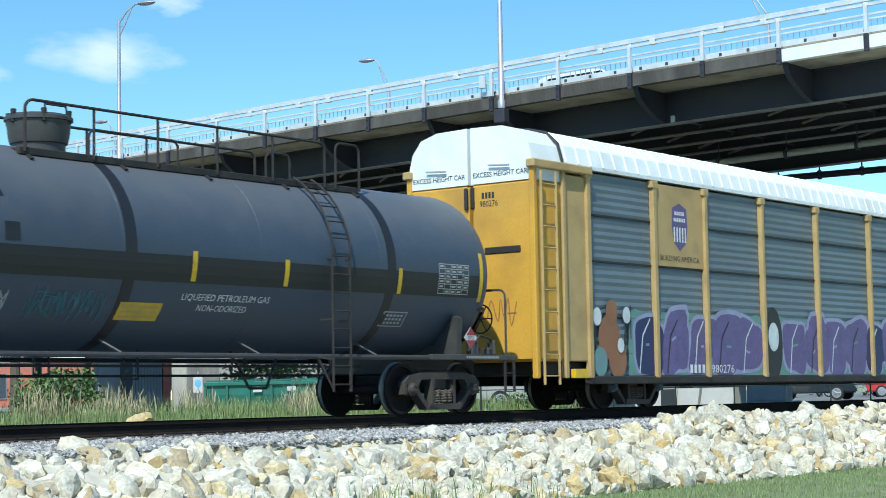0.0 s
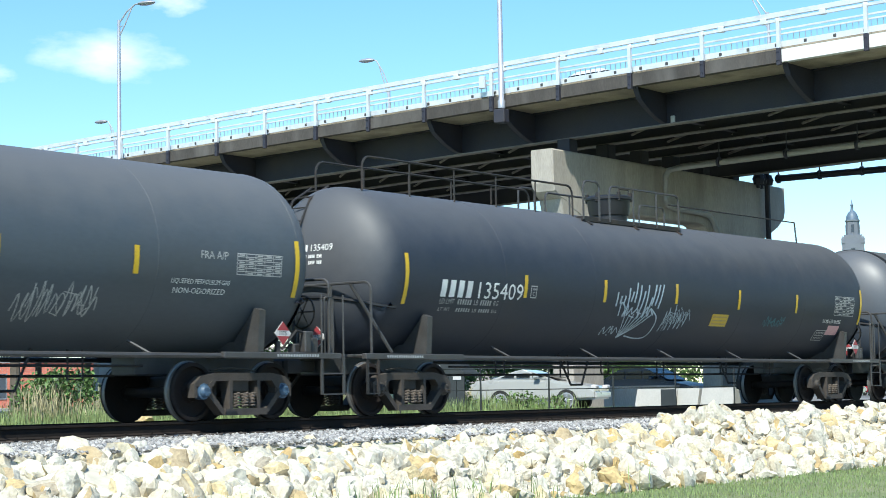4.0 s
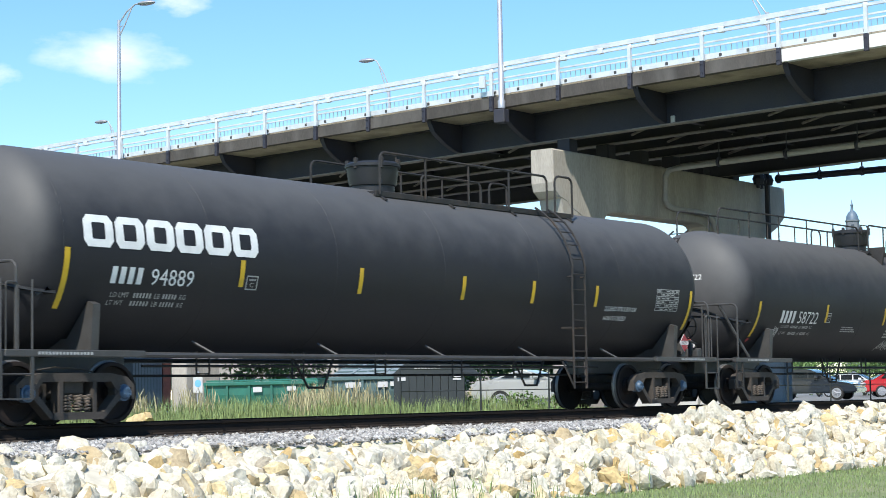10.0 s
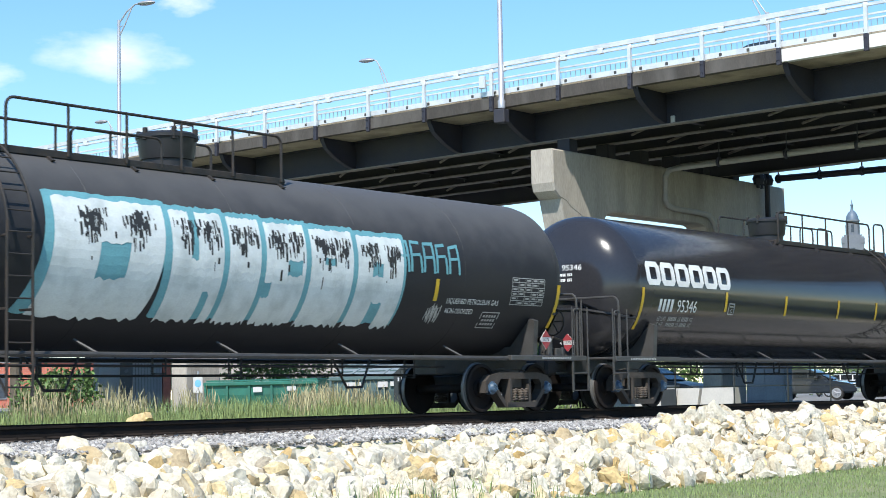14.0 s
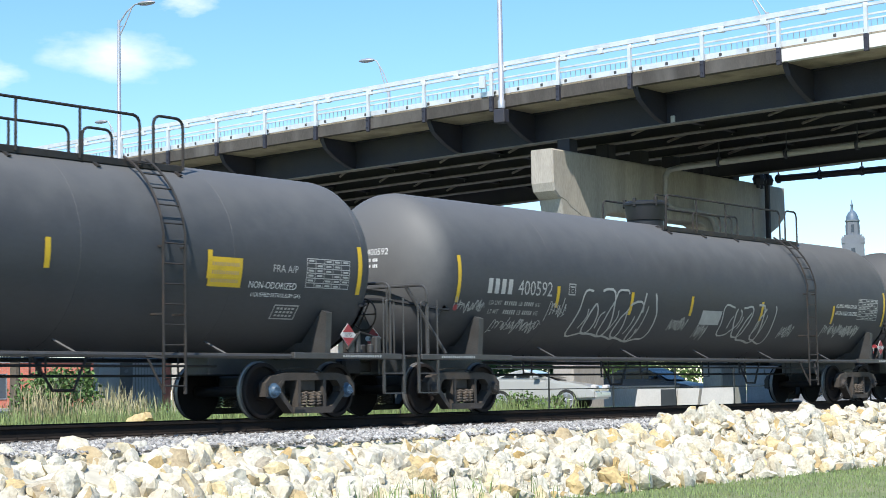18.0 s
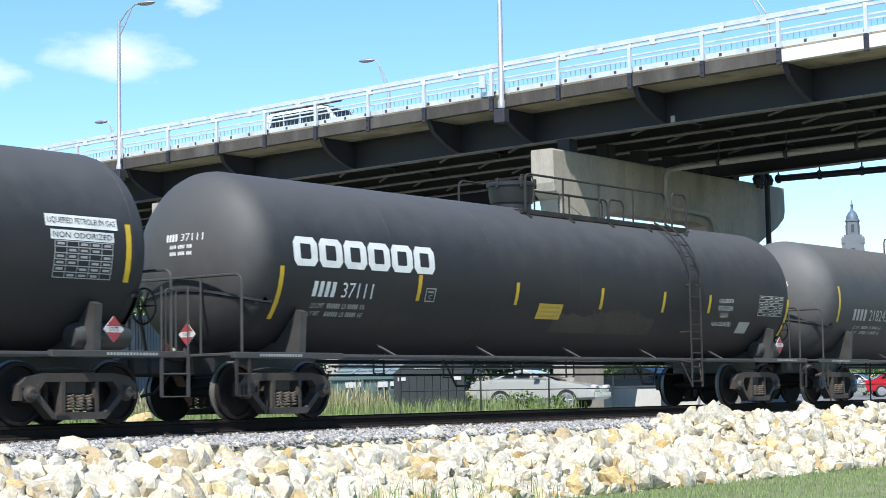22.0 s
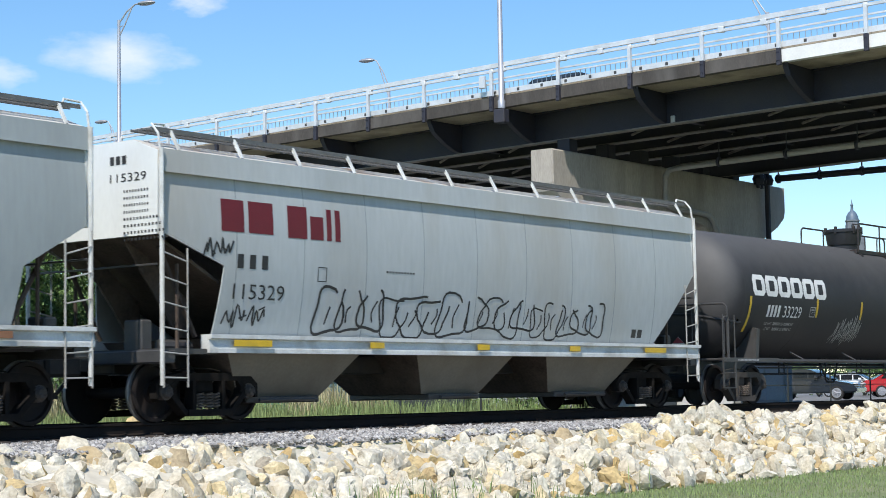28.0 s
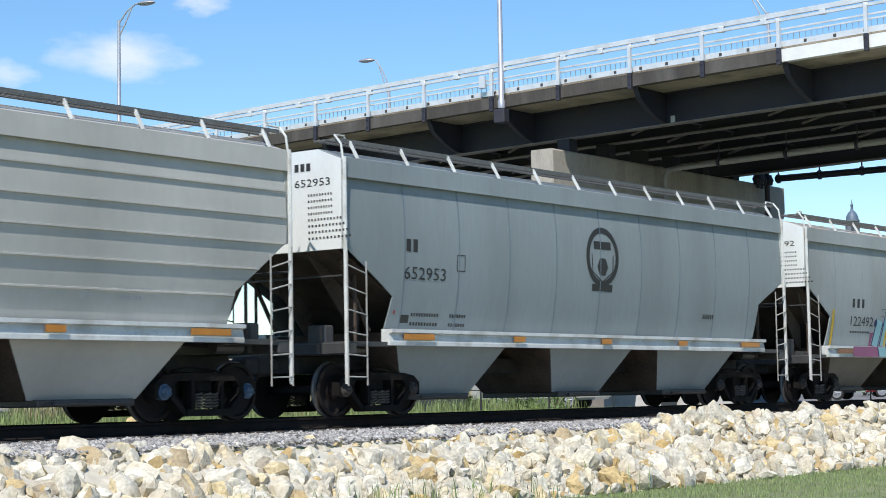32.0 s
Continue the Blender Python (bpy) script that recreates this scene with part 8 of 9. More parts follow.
# ---- beyond the track ----
def road_car(name, at, paint, label, group="", length=4.8, height=1.43, van=False, rack=False):
    """A passenger vehicle with x forward: body, glasshouse, windows, lamps and wheels."""
    c = thing(name, at, label, "van" if van else "car", group)
    L, W = length / 2, 0.90
    bm = bmesh.new()
    h = height
    if van:
        low = [(-L, 0.32), (-L, 1.0), (-L + 0.05, 1.05), (L - 1.0, 1.08), (L - 0.15, 0.88), (L, 0.68), (L, 0.32)]
    else:
        low = [(-L, 0.30), (-L - 0.02, 0.62), (-L + 0.05, 0.92), (-L + 0.9, 0.98), (L - 1.45, 0.94), (L - 0.35, 0.76), (L, 0.60), (L + 0.02, 0.32)]
    prism(bm, low, "y", -W, W)
    bmesh.ops.bevel(bm, geom=bm.edges[:], offset=0.07, segments=2, affect="EDGES")
    body = part("body", bm, paint, c, smooth=True)
    bm = bmesh.new()
    if van:
        top = [(-L + 0.08, 1.0), (-L + 0.35, h - 0.04), (-L + 0.6, h), (L - 2.1, h), (L - 1.75, h - 0.05), (L - 1.05, 1.03)]
    else:
        top = [(-L + 0.55, 0.95), (-L + 1.35, h - 0.05), (-L + 1.6, h), (L - 2.35, h), (L - 2.1, h - 0.05), (L - 1.30, 0.92)]
    prism(bm, top, "y", -W + 0.13, W - 0.13)
    bmesh.ops.bevel(bm, geom=bm.edges[:], offset=0.05, segments=2, affect="EDGES")
    part("cabin", bm, paint, c, smooth=True)
    xa, xb = top[0][0] + 0.35, top[-1][0] - 0.25
    n = 4 if van else 3
    for sy in (-1, 1):
        for i in range(n):
            x0, x1 = xa + (xb - xa) * i / n + 0.04, xa + (xb - xa) * (i + 1) / n - 0.04
            zt = h - 0.12
            bm = bmesh.new()
            o0 = 0.28 if i == 0 else 0.0
            o1 = 0.35 if i == n - 1 else 0.0
            q = [(x0, 1.02), (x1, 1.02), (x1 - o1, zt), (x0 + o0, zt)]
            prism(bm, q, "y", sy * (W - 0.115) - 0.012, sy * (W - 0.115) + 0.012)
            part("window", bm, "car_glass", c)
    for s in (-1, 1):
        bm = bmesh.new()
        e = top[-1] if s > 0 else top[0]
        f = top[-2] if s > 0 else top[1]
        vv = [bm.verts.new(p) for p in ((e[0] + s * 0.03, -0.66, e[1] + 0.06), (e[0] + s * 0.03, 0.66, e[1] + 0.06), (f[0] + s * 0.04, 0.60, f[1] - 0.03), (f[0] + s * 0.04, -0.60, f[1] - 0.03))]
        bm.faces.new(vv)
        part("windscreen" if s > 0 else "rear_window", bm, "car_glass", c)
        for sy in (-1, 1):
            bm = bmesh.new()
            bbox(bm, s * (L - 0.10) - 0.09, s * (L - 0.10) + 0.09, sy * 0.66 - 0.16, sy * 0.66 + 0.16, 0.62, 0.76, 0.03)
            part("headlight" if s > 0 else "tail_light", bm, "placard_white" if s > 0 else "red_mark", c)
    for sx in (-L + 0.95, L - 0.92):
        for sy in (-1, 1):
            bm = bmesh.new()
            lathe(bm, [(-0.10, 0.0), (-0.10, 0.22), (-0.105, 0.32), (0.10, 0.32), (0.105, 0.22), (0.10, 0.0)], 22, "y", (sx, sy * 0.80, 0.32))
            w = part("wheel", bm, "tyre", c, smooth=True)
            bm = bmesh.new()
            for k in range(5):
                a = k * 1.2566
                tube(bm, [(sx, sy * 0.915, 0.32), (sx + 0.19 * math.cos(a), sy * 0.915, 0.32 + 0.19 * math.sin(a))], 0.03, 4)
            lathe(bm, [(-0.01, 0.19), (0.01, 0.19), (0.01, 0.225), (-0.01, 0.225), (-0.01, 0.19)][:4], 20, "y", (sx, sy * 0.905, 0.32))
            part("rim", bm, "pole_alu", w)
    for sy in (-1, 1):
        bm = bmesh.new()
        bbox(bm, top[-1][0] - 0.62, top[-1][0] - 0.45, sy * 0.98 - 0.09, sy * 0.98 + 0.09, 0.98, 1.12, 0.03)
        part("mirror", bm, paint, c)
    if rack:
        bm = bmesh.new()
        for y in (-0.62, 0.62):
            tube(bm, [(-L + 0.2, y, h + 0.13), (L - 1.6, y, h + 0.13)], 0.03, 5)
        for i in range(4):
            x = -L + 0.4 + i * 0.85
            tube(bm, [(x, -0.62, h + 0.0), (x, -0.62, h + 0.13), (x, 0.62, h + 0.13), (x, 0.62, h)], 0.025, 5)
        tube(bm, [(-L + 0.1, -0.2, h + 0.19), (L - 1.4, -0.2, h + 0.19)], 0.05, 6)
        part("roof_rack", bm, "steel_dark", c)
    return c


# parking lot under and beside the overpass
slab("parking_lot", 44, 200, 6.5, 120, -0.5, GROUND_Z + 0.004, "asphalt", "grey asphalt parking lot under the overpass", "parking lot")
road_car("parked_car", pose(45.25, 10.4, GROUND_Z + 0.004, 0, 0, -72), "car_silver", "silver sedan parked by the overpass column", "parked cars", 3.95, 1.26)
road_car("parked_car", pose(60.0, 15.4, GROUND_Z + 0.004, 0, 0, -90), "car_blue", "dark blue sedan parked behind the concrete barrier", "parked cars", 4.8)
road_car("parked_car", pose(92, 19.0, GROUND_Z + 0.004, 0, 0, -60), "car_red", "red hatchback parked in the far lot", "parked cars", 4.4)
road_car("parked_car", pose(100, 25.5, GROUND_Z + 0.004, 0, 0, -80), "car_white", "white sedan parked in the far lot", "parked cars", 4.7)
road_car("parked_car", pose(104, 21.0, GROUND_Z + 0.004, 0, 0, -90), "car_silver", "pale grey sedan parked in the far lot", "parked cars", 4.6)
road_car("parked_car", pose(76, 16.5, GROUND_Z + 0.004, 0, 0, -80), "car_dark", "dark car parked beyond the overpass", "parked cars", 4.6)

bm = bmesh.new()
bbox(bm, -0.75, 0.75, -0.45, 0.45, 0, 2.3, 0.03)
cb = tagged(part("utility_cabinet", bm, "wall_grey", at=pose(60.3, 10.5, GROUND_Z + 0.004, 0, 0, -80)), "tall blue-grey metal utility cabinet in the lot", "cabinet")
for k in range(2):
    bm = bmesh.new()
    bbox(bm, -0.70 + k * 0.71, -0.02 + k * 0.71, -0.475, -0.445, 0.12, 2.2, 0.01)
    part("door", bm, "wall_grey", cb)
# concrete barrier blocks
for i, (y0, y1, x) in enumerate(((10.75, 9.2, 51.2), (9.15, 8.35, 51.15), (8.3, 7.1, 51.25))):
    bm = bmesh.new()
    prism(bm, [(x, GROUND_Z), (x + 0.06, GROUND_Z + 0.2), (x + 0.2, GROUND_Z + 0.62), (x + 0.42, GROUND_Z + 0.62), (x + 0.55, GROUND_Z + 0.2), (x + 0.6, GROUND_Z)], "y", y1, y0)
    tagged(part("barrier_block", bm, "wall_pale"), "pale concrete barrier block at the edge of the lot", "barrier", "barrier blocks")
bm = bmesh.new()
bbox(bm, 51.0, 51.06, 9.05, 9.62, GROUND_Z + 0.05, GROUND_Z + 0.6, 0.01)
tagged(part("sign_board", bm, "screen_dark"), "dark worn board leaning on a concrete barrier", "board")
slab("retaining_wall", 56.0, 56.3, 12.0, 16.5, -0.4, 0.55, "pier_concrete", "low grey concrete retaining wall")

# waste containers
def dumpster(x, y, rz, L, W, H, paint, lid, label, slope=True):
    d = thing("dumpster", pose(x, y, GROUND_Z, 0, 0, rz), label, "dumpster", "waste containers")
    bm = bmesh.new()
    prism(bm, [(-W / 2 + 0.12, 0.12), (-W / 2, H * 0.62), (-W / 2, H), (W / 2, H * (1.0 if not slope else 0.86)), (W / 2 - 0.05, 0.12)], "x", -L / 2, L / 2)
    part("bin_body", bm, paint, d)
    n = max(2, int(L / 0.8))
    for i in range(n + 1):
        bm = bmesh.new()
        xx = -L / 2 + L * i / n
        bbox(bm, xx - 0.04, xx + 0.04, -W / 2 - 0.06, -W / 2 + 0.05, 0.15, H - 0.02, 0.01)
        part("bin_rib", bm, paint, d)
    bm = bmesh.new()
    bbox(bm, -L / 2 - 0.05, L / 2 + 0.05, -W / 2 - 0.08, -W / 2 + 0.06, H - 0.12, H, 0.02)
    part("bin_rim", bm, paint, d)
    for i in range(2):
        bm = bmesh.new()
        a, b = -L / 2 + i * L / 2 + 0.02, -L / 2 + (i + 1) * L / 2 - 0.02
        z0, z1 = H + 0.01, H + (0.42 if slope else 0.03)
        prism(bm, [(-W / 2, z0), (W / 2, z1), (W / 2, z1 + 0.05), (-W / 2, z0 + 0.05)], "x", a, b)
        part("lid", bm, lid, d)
        if slope:
            for k in range(3):
                bm = bmesh.new()
                yy = -W / 2 + W * (k + 0.6) / 4
                box(bm, a + 0.05, b - 0.05, yy, yy + 0.03, H + 0.07 + 0.42 * (k + 0.6) / 4, H + 0.10 + 0.42 * (k + 0.6) / 4)
                part("lid_rib", bm, "dumpster_teal", d)
    for i in range(2):
        bm = bmesh.new()
        xx = L * (0.28 - 0.3 * i)
        box(bm, xx - 0.16, xx + 0.16, -W / 2 - 0.075, -W / 2 - 0.062, H - 0.30 - i * 0.03, H - 0.17)
        part("warning_label", bm, "placard_white", d)
    for sx in (-1, 1):
        bm = bmesh.new()
        lathe(bm, [(-0.04, 0.0), (-0.04, 0.07), (0.04, 0.07), (0.04, 0.0)], 10, "x", (sx * (L / 2 - 0.2), -W / 2 + 0.2, 0.07))
        part("caster", bm, "tyre", d)
    return d


dumpster(40.7, 17.2, -78, 4.0, 1.8, 1.05, "dumpster_green", "dumpster_green", "long green open waste container in the weeds", False)
dumpster(40.4, 13.45, -75, 1.35, 1.4, 1.12, "dumpster_teal", "lid_grey", "dark teal waste bin with sloped grey lid")
dumpster(40.2, 12.05, -75, 1.35, 1.4, 1.12, "dumpster_teal", "lid_grey", "dark teal waste bin with sloped grey lid")
e = thing("bin_enclosure", pose(40.0, 10.35, GROUND_Z, 0, 0, -72), "dark slatted enclosure with gabled top around bins", "enclosure")
for k in range(9):
    bm = bmesh.new()
    x = -1.05 + k * 0.235
    bbox(bm, x, x + 0.225, -0.65, -0.60, 0.05, 1.12, 0.006)
    part("board", bm, "screen_dark", e)
bm = bmesh.new()
prism(bm, [(-1.1, 1.12), (1.1, 1.12), (0.55, 1.55), (-0.55, 1.55)], "y", -0.68, 0.6)
part("hood", bm, "screen_dark", e)
bm = bmesh.new()
bars(bm, on_flat(-0.685), (-0.4, 0.4, 1.28, 1.36), 8, 0.3)
part("lettering", bm, "grey_mark", e)
for x in (-0.8, 0.85):
    bm = bmesh.new()
    box(bm, x - 0.12, x + 0.12, -0.665, -0.655, 0.95, 1.05)
    part("warning_label", bm, "placard_white", e)

# wire fence
fence = thing("wire_fence", pose(0, 0, 0), "thin dark metal fence with posts along the lot", "fence")
fp = [(36.6, 8.9), (39.2, 8.2), (41.6, 7.6), (44.0, 7.0), (46.5, 6.4), (49.0, 5.8), (51.4, 5.2), (53.8, 4.9), (56.4, 4.7), (59.0, 4.6)]
for x, y in fp:
    bm = bmesh.new()
    tube(bm, [(x, y, -0.3), (x, y, 1.05)], 0.028, 6)
    part("fence_post", bm, "screen_dark", fence)
for (xa, ya), (xb, yb) in zip(fp, fp[1:]):
    for z in (1.03, 0.45):
        bm = bmesh.new()
        tube(bm, [(xa, ya, z), (xb, yb, z)], 0.014, 5)
        part("fence_rail", bm, "screen_dark", fence)

# sign on a short post
s = thing("sign_post", pose(43.6, 23.6, GROUND_Z), "small blue and white sign on a short post", "sign")
bm = bmesh.new()
tube(bm, [(0, 0, 0), (0, 0, 1.5)], 0.03, 6)
part("post", bm, "pole_alu", s)
bm = bmesh.new()
bbox(bm, -0.16, 0.16, -0.05, -0.03, 0.75, 1.3, 0.005)
p = part("sign_plate", bm, "placard_white", s, at=pose(0, 0, 0, 0, 0, -50))
bm = bmesh.new()
disc(bm, on_flat(-0.052), 0, 1.08, 0.11, 0.13, 14)
part("sign_symbol", bm, "paint_blue", p)


def brick_building():
    b = thing("brick_building", pose(96.0, 98.1, GROUND_Z, 0, 0, -52), "low red brick building with dark windows", "building", "buildings in the distance")
    bm = bmesh.new()
    box(bm, -24, 6.5, 0, 12, 0, 3.8)
    part("wall", bm, "mortar", b)
    bm = bmesh.new()
    rs = random.Random(8)
    for r in range(22):
        z = 0.1 + r * 0.17
        n = 34
        for k in range(n):
            x = 6.5 - (k + 1) * 0.42 - (0.21 if r % 2 else 0)
            box(bm, x + 0.012, x + 0.41, -0.02, 0.02, z, z + 0.152)
    ob = part("brick_facing", bm, "brick_red", b, "red brick facing")
    ob["kind"] = "stuff"
    bm = bmesh.new()
    box(bm, -24, -7.9, -0.02, 0.02, 0.05, 3.75)
    part("brick_wall", bm, "brick_red", b)
    for x in (5.2, 2.7, -1.6, -4.9, -8.2, -11.4):
        bm = bmesh.new()
        box(bm, x - 0.45, x + 0.45, -0.06, -0.03, 0.9, 2.9)
        w = part("window", bm, "window_dark", b)
        bm = bmesh.new()
        for a in (-0.48, 0.42):
            box(bm, x + a, x + a + 0.06, -0.09, -0.03, 0.86, 2.95)
        box(bm, x - 0.48, x + 0.48, -0.10, -0.03, 0.80, 0.88)
        part("window_frame", bm, "lid_grey", w)
    bm = bmesh.new()
    box(bm, -24.2, 6.7, -0.2, 12.2, 3.8, 4.0)
    part("roof", bm, "frame_white", b)


brick_building()
g = thing("grey_building", pose(65.18, 50.09, GROUND_Z, 0, 0, -37), "blue-grey clad building with a doorway and red end trim", "building", "buildings in the distance")
bm = bmesh.new()
box(bm, -2.1, 1.2, 0, 4, 0, 4.8)
part("wall", bm, "wall_grey", g)
bm = bmesh.new()
box(bm, 1.25, 1.65, -0.05, 4, 0, 4.8)
part("end_trim", bm, "brick_red", g)
bm = bmesh.new()
box(bm, -1.0, -0.35, -0.06, -0.02, 0, 2.6)
part("door", bm, "window_dark", g)
for k in range(9):
    bm = bmesh.new()
    x = -0.2 + k * 0.16
    box(bm, x, x + 0.015, -0.03, -0.004, 0, 4.8)
    part("cladding_seam", bm, "screen_dark", g)
bm = bmesh.new()
box(bm, -2.2, 1.8, -0.2, 4.2, 4.8, 5.0)
part("roof", bm, "lid_grey", g)
f2 = thing("flat_building", pose(118, 82, GROUND_Z, 0, 0, -52), "pale low building beyond the overpass", "building", "buildings in the distance")
bm = bmesh.new()
box(bm, -14, 14, 0, 10, 0, 5.0)
part("wall", bm, "pier_concrete", f2)
for k in range(8):
    bm = bmesh.new()
    box(bm, -12 + k * 3.1, -10.6 + k * 3.1, -0.05, -0.02, 1.0, 2.4)
    part("window", bm, "window_dark", f2)

# far domed tower
tw = thing("domed_tower", pose(682.0, 295.0, GROUND_Z + 3.4, 0, 0, 25), "distant pale stone tower with a blue-grey dome", "tower")
TH = 73.0
bm = bmesh.new()
box(bm, -4.4, 4.4, -4.4, 4.4, -3.5, 56)
box(bm, -3.6, 3.6, -3.6, 3.6, 56, 59.5)
part("shaft", bm, "tower_stone", tw)
bm = bmesh.new()
lathe(bm, [(59.5, 2.9), (65.0, 2.7), (65.2, 3.0), (65.7, 3.0), (65.7, 0)], 8, "z")
part("lantern", bm, "tower_stone", tw)
bm = bmesh.new()
lathe(bm, [(65.7, 2.7), (67.4, 2.4), (68.8, 1.7), (69.6, 0.8), (70.0, 0.6), (71.6, 0.5), (72.0, 0.7), (72.6, 0.3), (74.6, 0.0)], 14, "z")
part("dome", bm, "tower_dome", tw, "blue-grey dome with finial", smooth=True)
for k in range(4):
    for z0, z1, w in ((50.5, 54.0, 0.8), (60.6, 63.8, 0.6), (44.0, 48.0, 0.8)):
        bm = bmesh.new()
        r = 4.42 if z0 < 56 else 2.82
        box(bm, -w, w, -r - 0.05, -r + 0.05, z0, z1)
        part("opening", bm, "window_dark", tw, at=pose(0, 0, 0, 0, 0, 90 * k))
for sx in (-1, 1):
    for sy in (-1, 1):
        bm = bmesh.new()
        box(bm, sx * 4.0 - 0.7, sx * 4.0 + 0.7, sy * 4.0 - 0.7, sy * 4.0 + 0.7, 56, 58.0)
        lathe(bm, [(58.0, 0.7), (59.2, 0.0)], 6, "z", (sx * 4.0, sy * 4.0, 0))
        part("pinnacle", bm, "tower_stone", tw)
ch = thing("chimney_stack", pose(600.0, 281.0, GROUND_Z), "distant red and white banded stack with antenna", "chimney")
for k in range(6):
    bm = bmesh.new()
    lathe(bm, [(k * 8.0, 0.95), (k * 8.0 + 8.0, 0.95)], 10, "z")
    part("band", bm, "brick_red" if k % 2 else "wall_pale", ch)
bm = bmesh.new()
tube(bm, [(2.2, 0, 30), (2.2, 0, 52)], 0.12, 5)
part("antenna", bm, "pole_alu", ch)


# ---- trees, shrubs and weeds ----
def leaf_cloud(name, blobs, per, size, material, seed, parent=None):
    """Leaves as small folded quads scattered through uneven clumps."""
    rs = np.random.RandomState(seed)
    c, r = [], []
    for (x, y, z, a, b, h) in blobs:
        n = int(per * a * b * h)
        d = rs.normal(size=(n, 3))
        d /= np.linalg.norm(d, axis=1)[:, None]
        q = rs.uniform(0.35, 1.0, (n, 1)) ** 0.5
        q *= 0.82 + 0.35 * rs.rand(n, 1)
        c.append(d * q * np.array([a, b, h]) + np.array([x, y, z]))
    c = np.concatenate(c)
    n = len(c)
    u = rs.normal(size=(n, 3))
    u /= np.linalg.norm(u, axis=1)[:, None]
    w = np.cross(u, rs.normal(size=(n, 3)))
    w /= np.linalg.norm(w, axis=1)[:, None]
    s = rs.uniform(0.6, 1.3, (n, 1)) * size
    v = np.stack([c - u * s, c + w * s * 0.6, c + u * s, c - w * s * 0.6], 1)
    me = bpy.data.meshes.new(name)
    me.from_pydata(v.reshape(-1, 3).tolist(), [], (np.arange(n * 4).reshape(n, 4)).tolist())
    me.materials.append(M[material])
    ob = new(name, me)
    ob.parent = parent
    return ob


def tree(x, y, h, r, seed, label):
    t = thing("tree", pose(x, y, GROUND_Z), label, "tree", "trees in the distance")
    rnd = random.Random(seed)
    bm = bmesh.new()
    lathe(bm, [(-0.2, 0.30), (0.4, 0.22), (h * 0.45, 0.15), (h * 0.75, 0.05)], 9, "z")
    part("trunk", bm, "bark", t, smooth=True)
    blobs = []
    for k in range(9):
        a = rnd.uniform(0, 6.28)
        d = r * rnd.uniform(0.2, 0.75)
        z = h * rnd.uniform(0.38, 0.86)
        bm = bmesh.new()
        tube(bm, [(0, 0, h * 0.3), (d * 0.5 * math.cos(a), d * 0.5 * math.sin(a), z * 0.8), (d * math.cos(a), d * math.sin(a), z)], 0.05, 5)
        part("limb", bm, "bark", t)
        q = r * rnd.uniform(0.3, 0.55)
        blobs.append((d * math.cos(a), d * math.sin(a), z, q, q, q * 0.8))
    blobs.append((0, 0, h * 0.88, r * 0.45, r * 0.45, h * 0.12))
    blobs.append((0, 0, h * 0.6, r * 0.6, r * 0.6, h * 0.22))
    leaf_cloud("crown", blobs, 900, 0.10, "leaf", seed, t)


for x, y, h, r, sd in ((44.0, 33.9, 10.1, 2.4, 1), (43.0, 35.6, 9.6, 2.6, 2), (44.6, 37.0, 9.6, 2.2, 3)):
    tree(x, y, h, r, sd, "leafy green tree beside the overpass")
for x, y, h, r, sd in ((106, 60, 6.5, 4.2, 4), (112, 52, 6.2, 4.4, 5), (120, 40, 6.0, 4.2, 7), (140, 38, 6.5, 4.5, 8), (66.0, 59.3, 9.0, 3.4, 14), (69.0, 58.6, 8.6, 3.2, 15), (122, 108, 8.5, 5.5, 12), (106, 122, 8.0, 5.0, 13)):
    tree(x, y, h, r, sd, "leafy green tree beyond the parking lot")
HEDGE = [(62.0, 38.2), (63.1, 36.7), (64.7, 26.6), (67.2, 26.5), (66.5, 24.3), (76.3, 27.9), (78.9, 27.9), (78.1, 25.7), (80.9, 25.3), (100.2, 29.9), (105.9, 30.8), (112.4, 30.6), (67.9, 55.0), (69.0, 53.6)]
for i, (x, y) in enumerate(HEDGE):
    b = thing("hedge_bush", pose(x, y, GROUND_Z), "broad leafy green bush beyond the lot", "bush", "bushes beyond the lot")
    bm = bmesh.new()
    for k in range(6):
        a = k * 1.047
        tube(bm, [(0, 0, 0), (0.9 * math.cos(a), 0.9 * math.sin(a), 1.3)], 0.04, 4)
    part("stem", bm, "bark", b)
    leaf_cloud("foliage", [(0, 0, 1.5, 1.7, 1.7, 1.4), (0.7, 0.5, 2.3, 1.2, 1.2, 0.9), (-0.9, 0.2, 1.9, 1.1, 1.1, 0.9)], 260, 0.10, "leaf", 90 + i, b)
for i, (x, y, w, h) in enumerate(((27.4, 12.1, 0.8, 1.15), (28.2, 12.3, 0.85, 1.25), (41.4, 10.8, 0.8, 0.5), (42.6, 9.4, 0.8, 0.55), (39.4, 12.3, 0.45, 0.4), (43.4, 8.6, 0.5, 0.45))):
    b = thing("shrub", pose(x, y, GROUND_Z), "dark green leafy shrub in the weeds" if i < 2 else "bright green leafy weed bush", "shrub", "shrubs by the track")
    bm = bmesh.new()
    for k in range(5):
        a = k * 1.256
        tube(bm, [(0, 0, 0), (w * 0.4 * math.cos(a), w * 0.4 * math.sin(a), h * 0.8)], 0.012, 4)
    part("stem", bm, "bark", b)
    leaf_cloud("foliage", [(0, 0, h * 0.55, w, w, h * 0.55), (w * 0.4, 0, h * 0.8, w * 0.5, w * 0.5, h * 0.35)], 2600 if i < 2 else 1200, 0.055, "leaf", 60 + i, b)


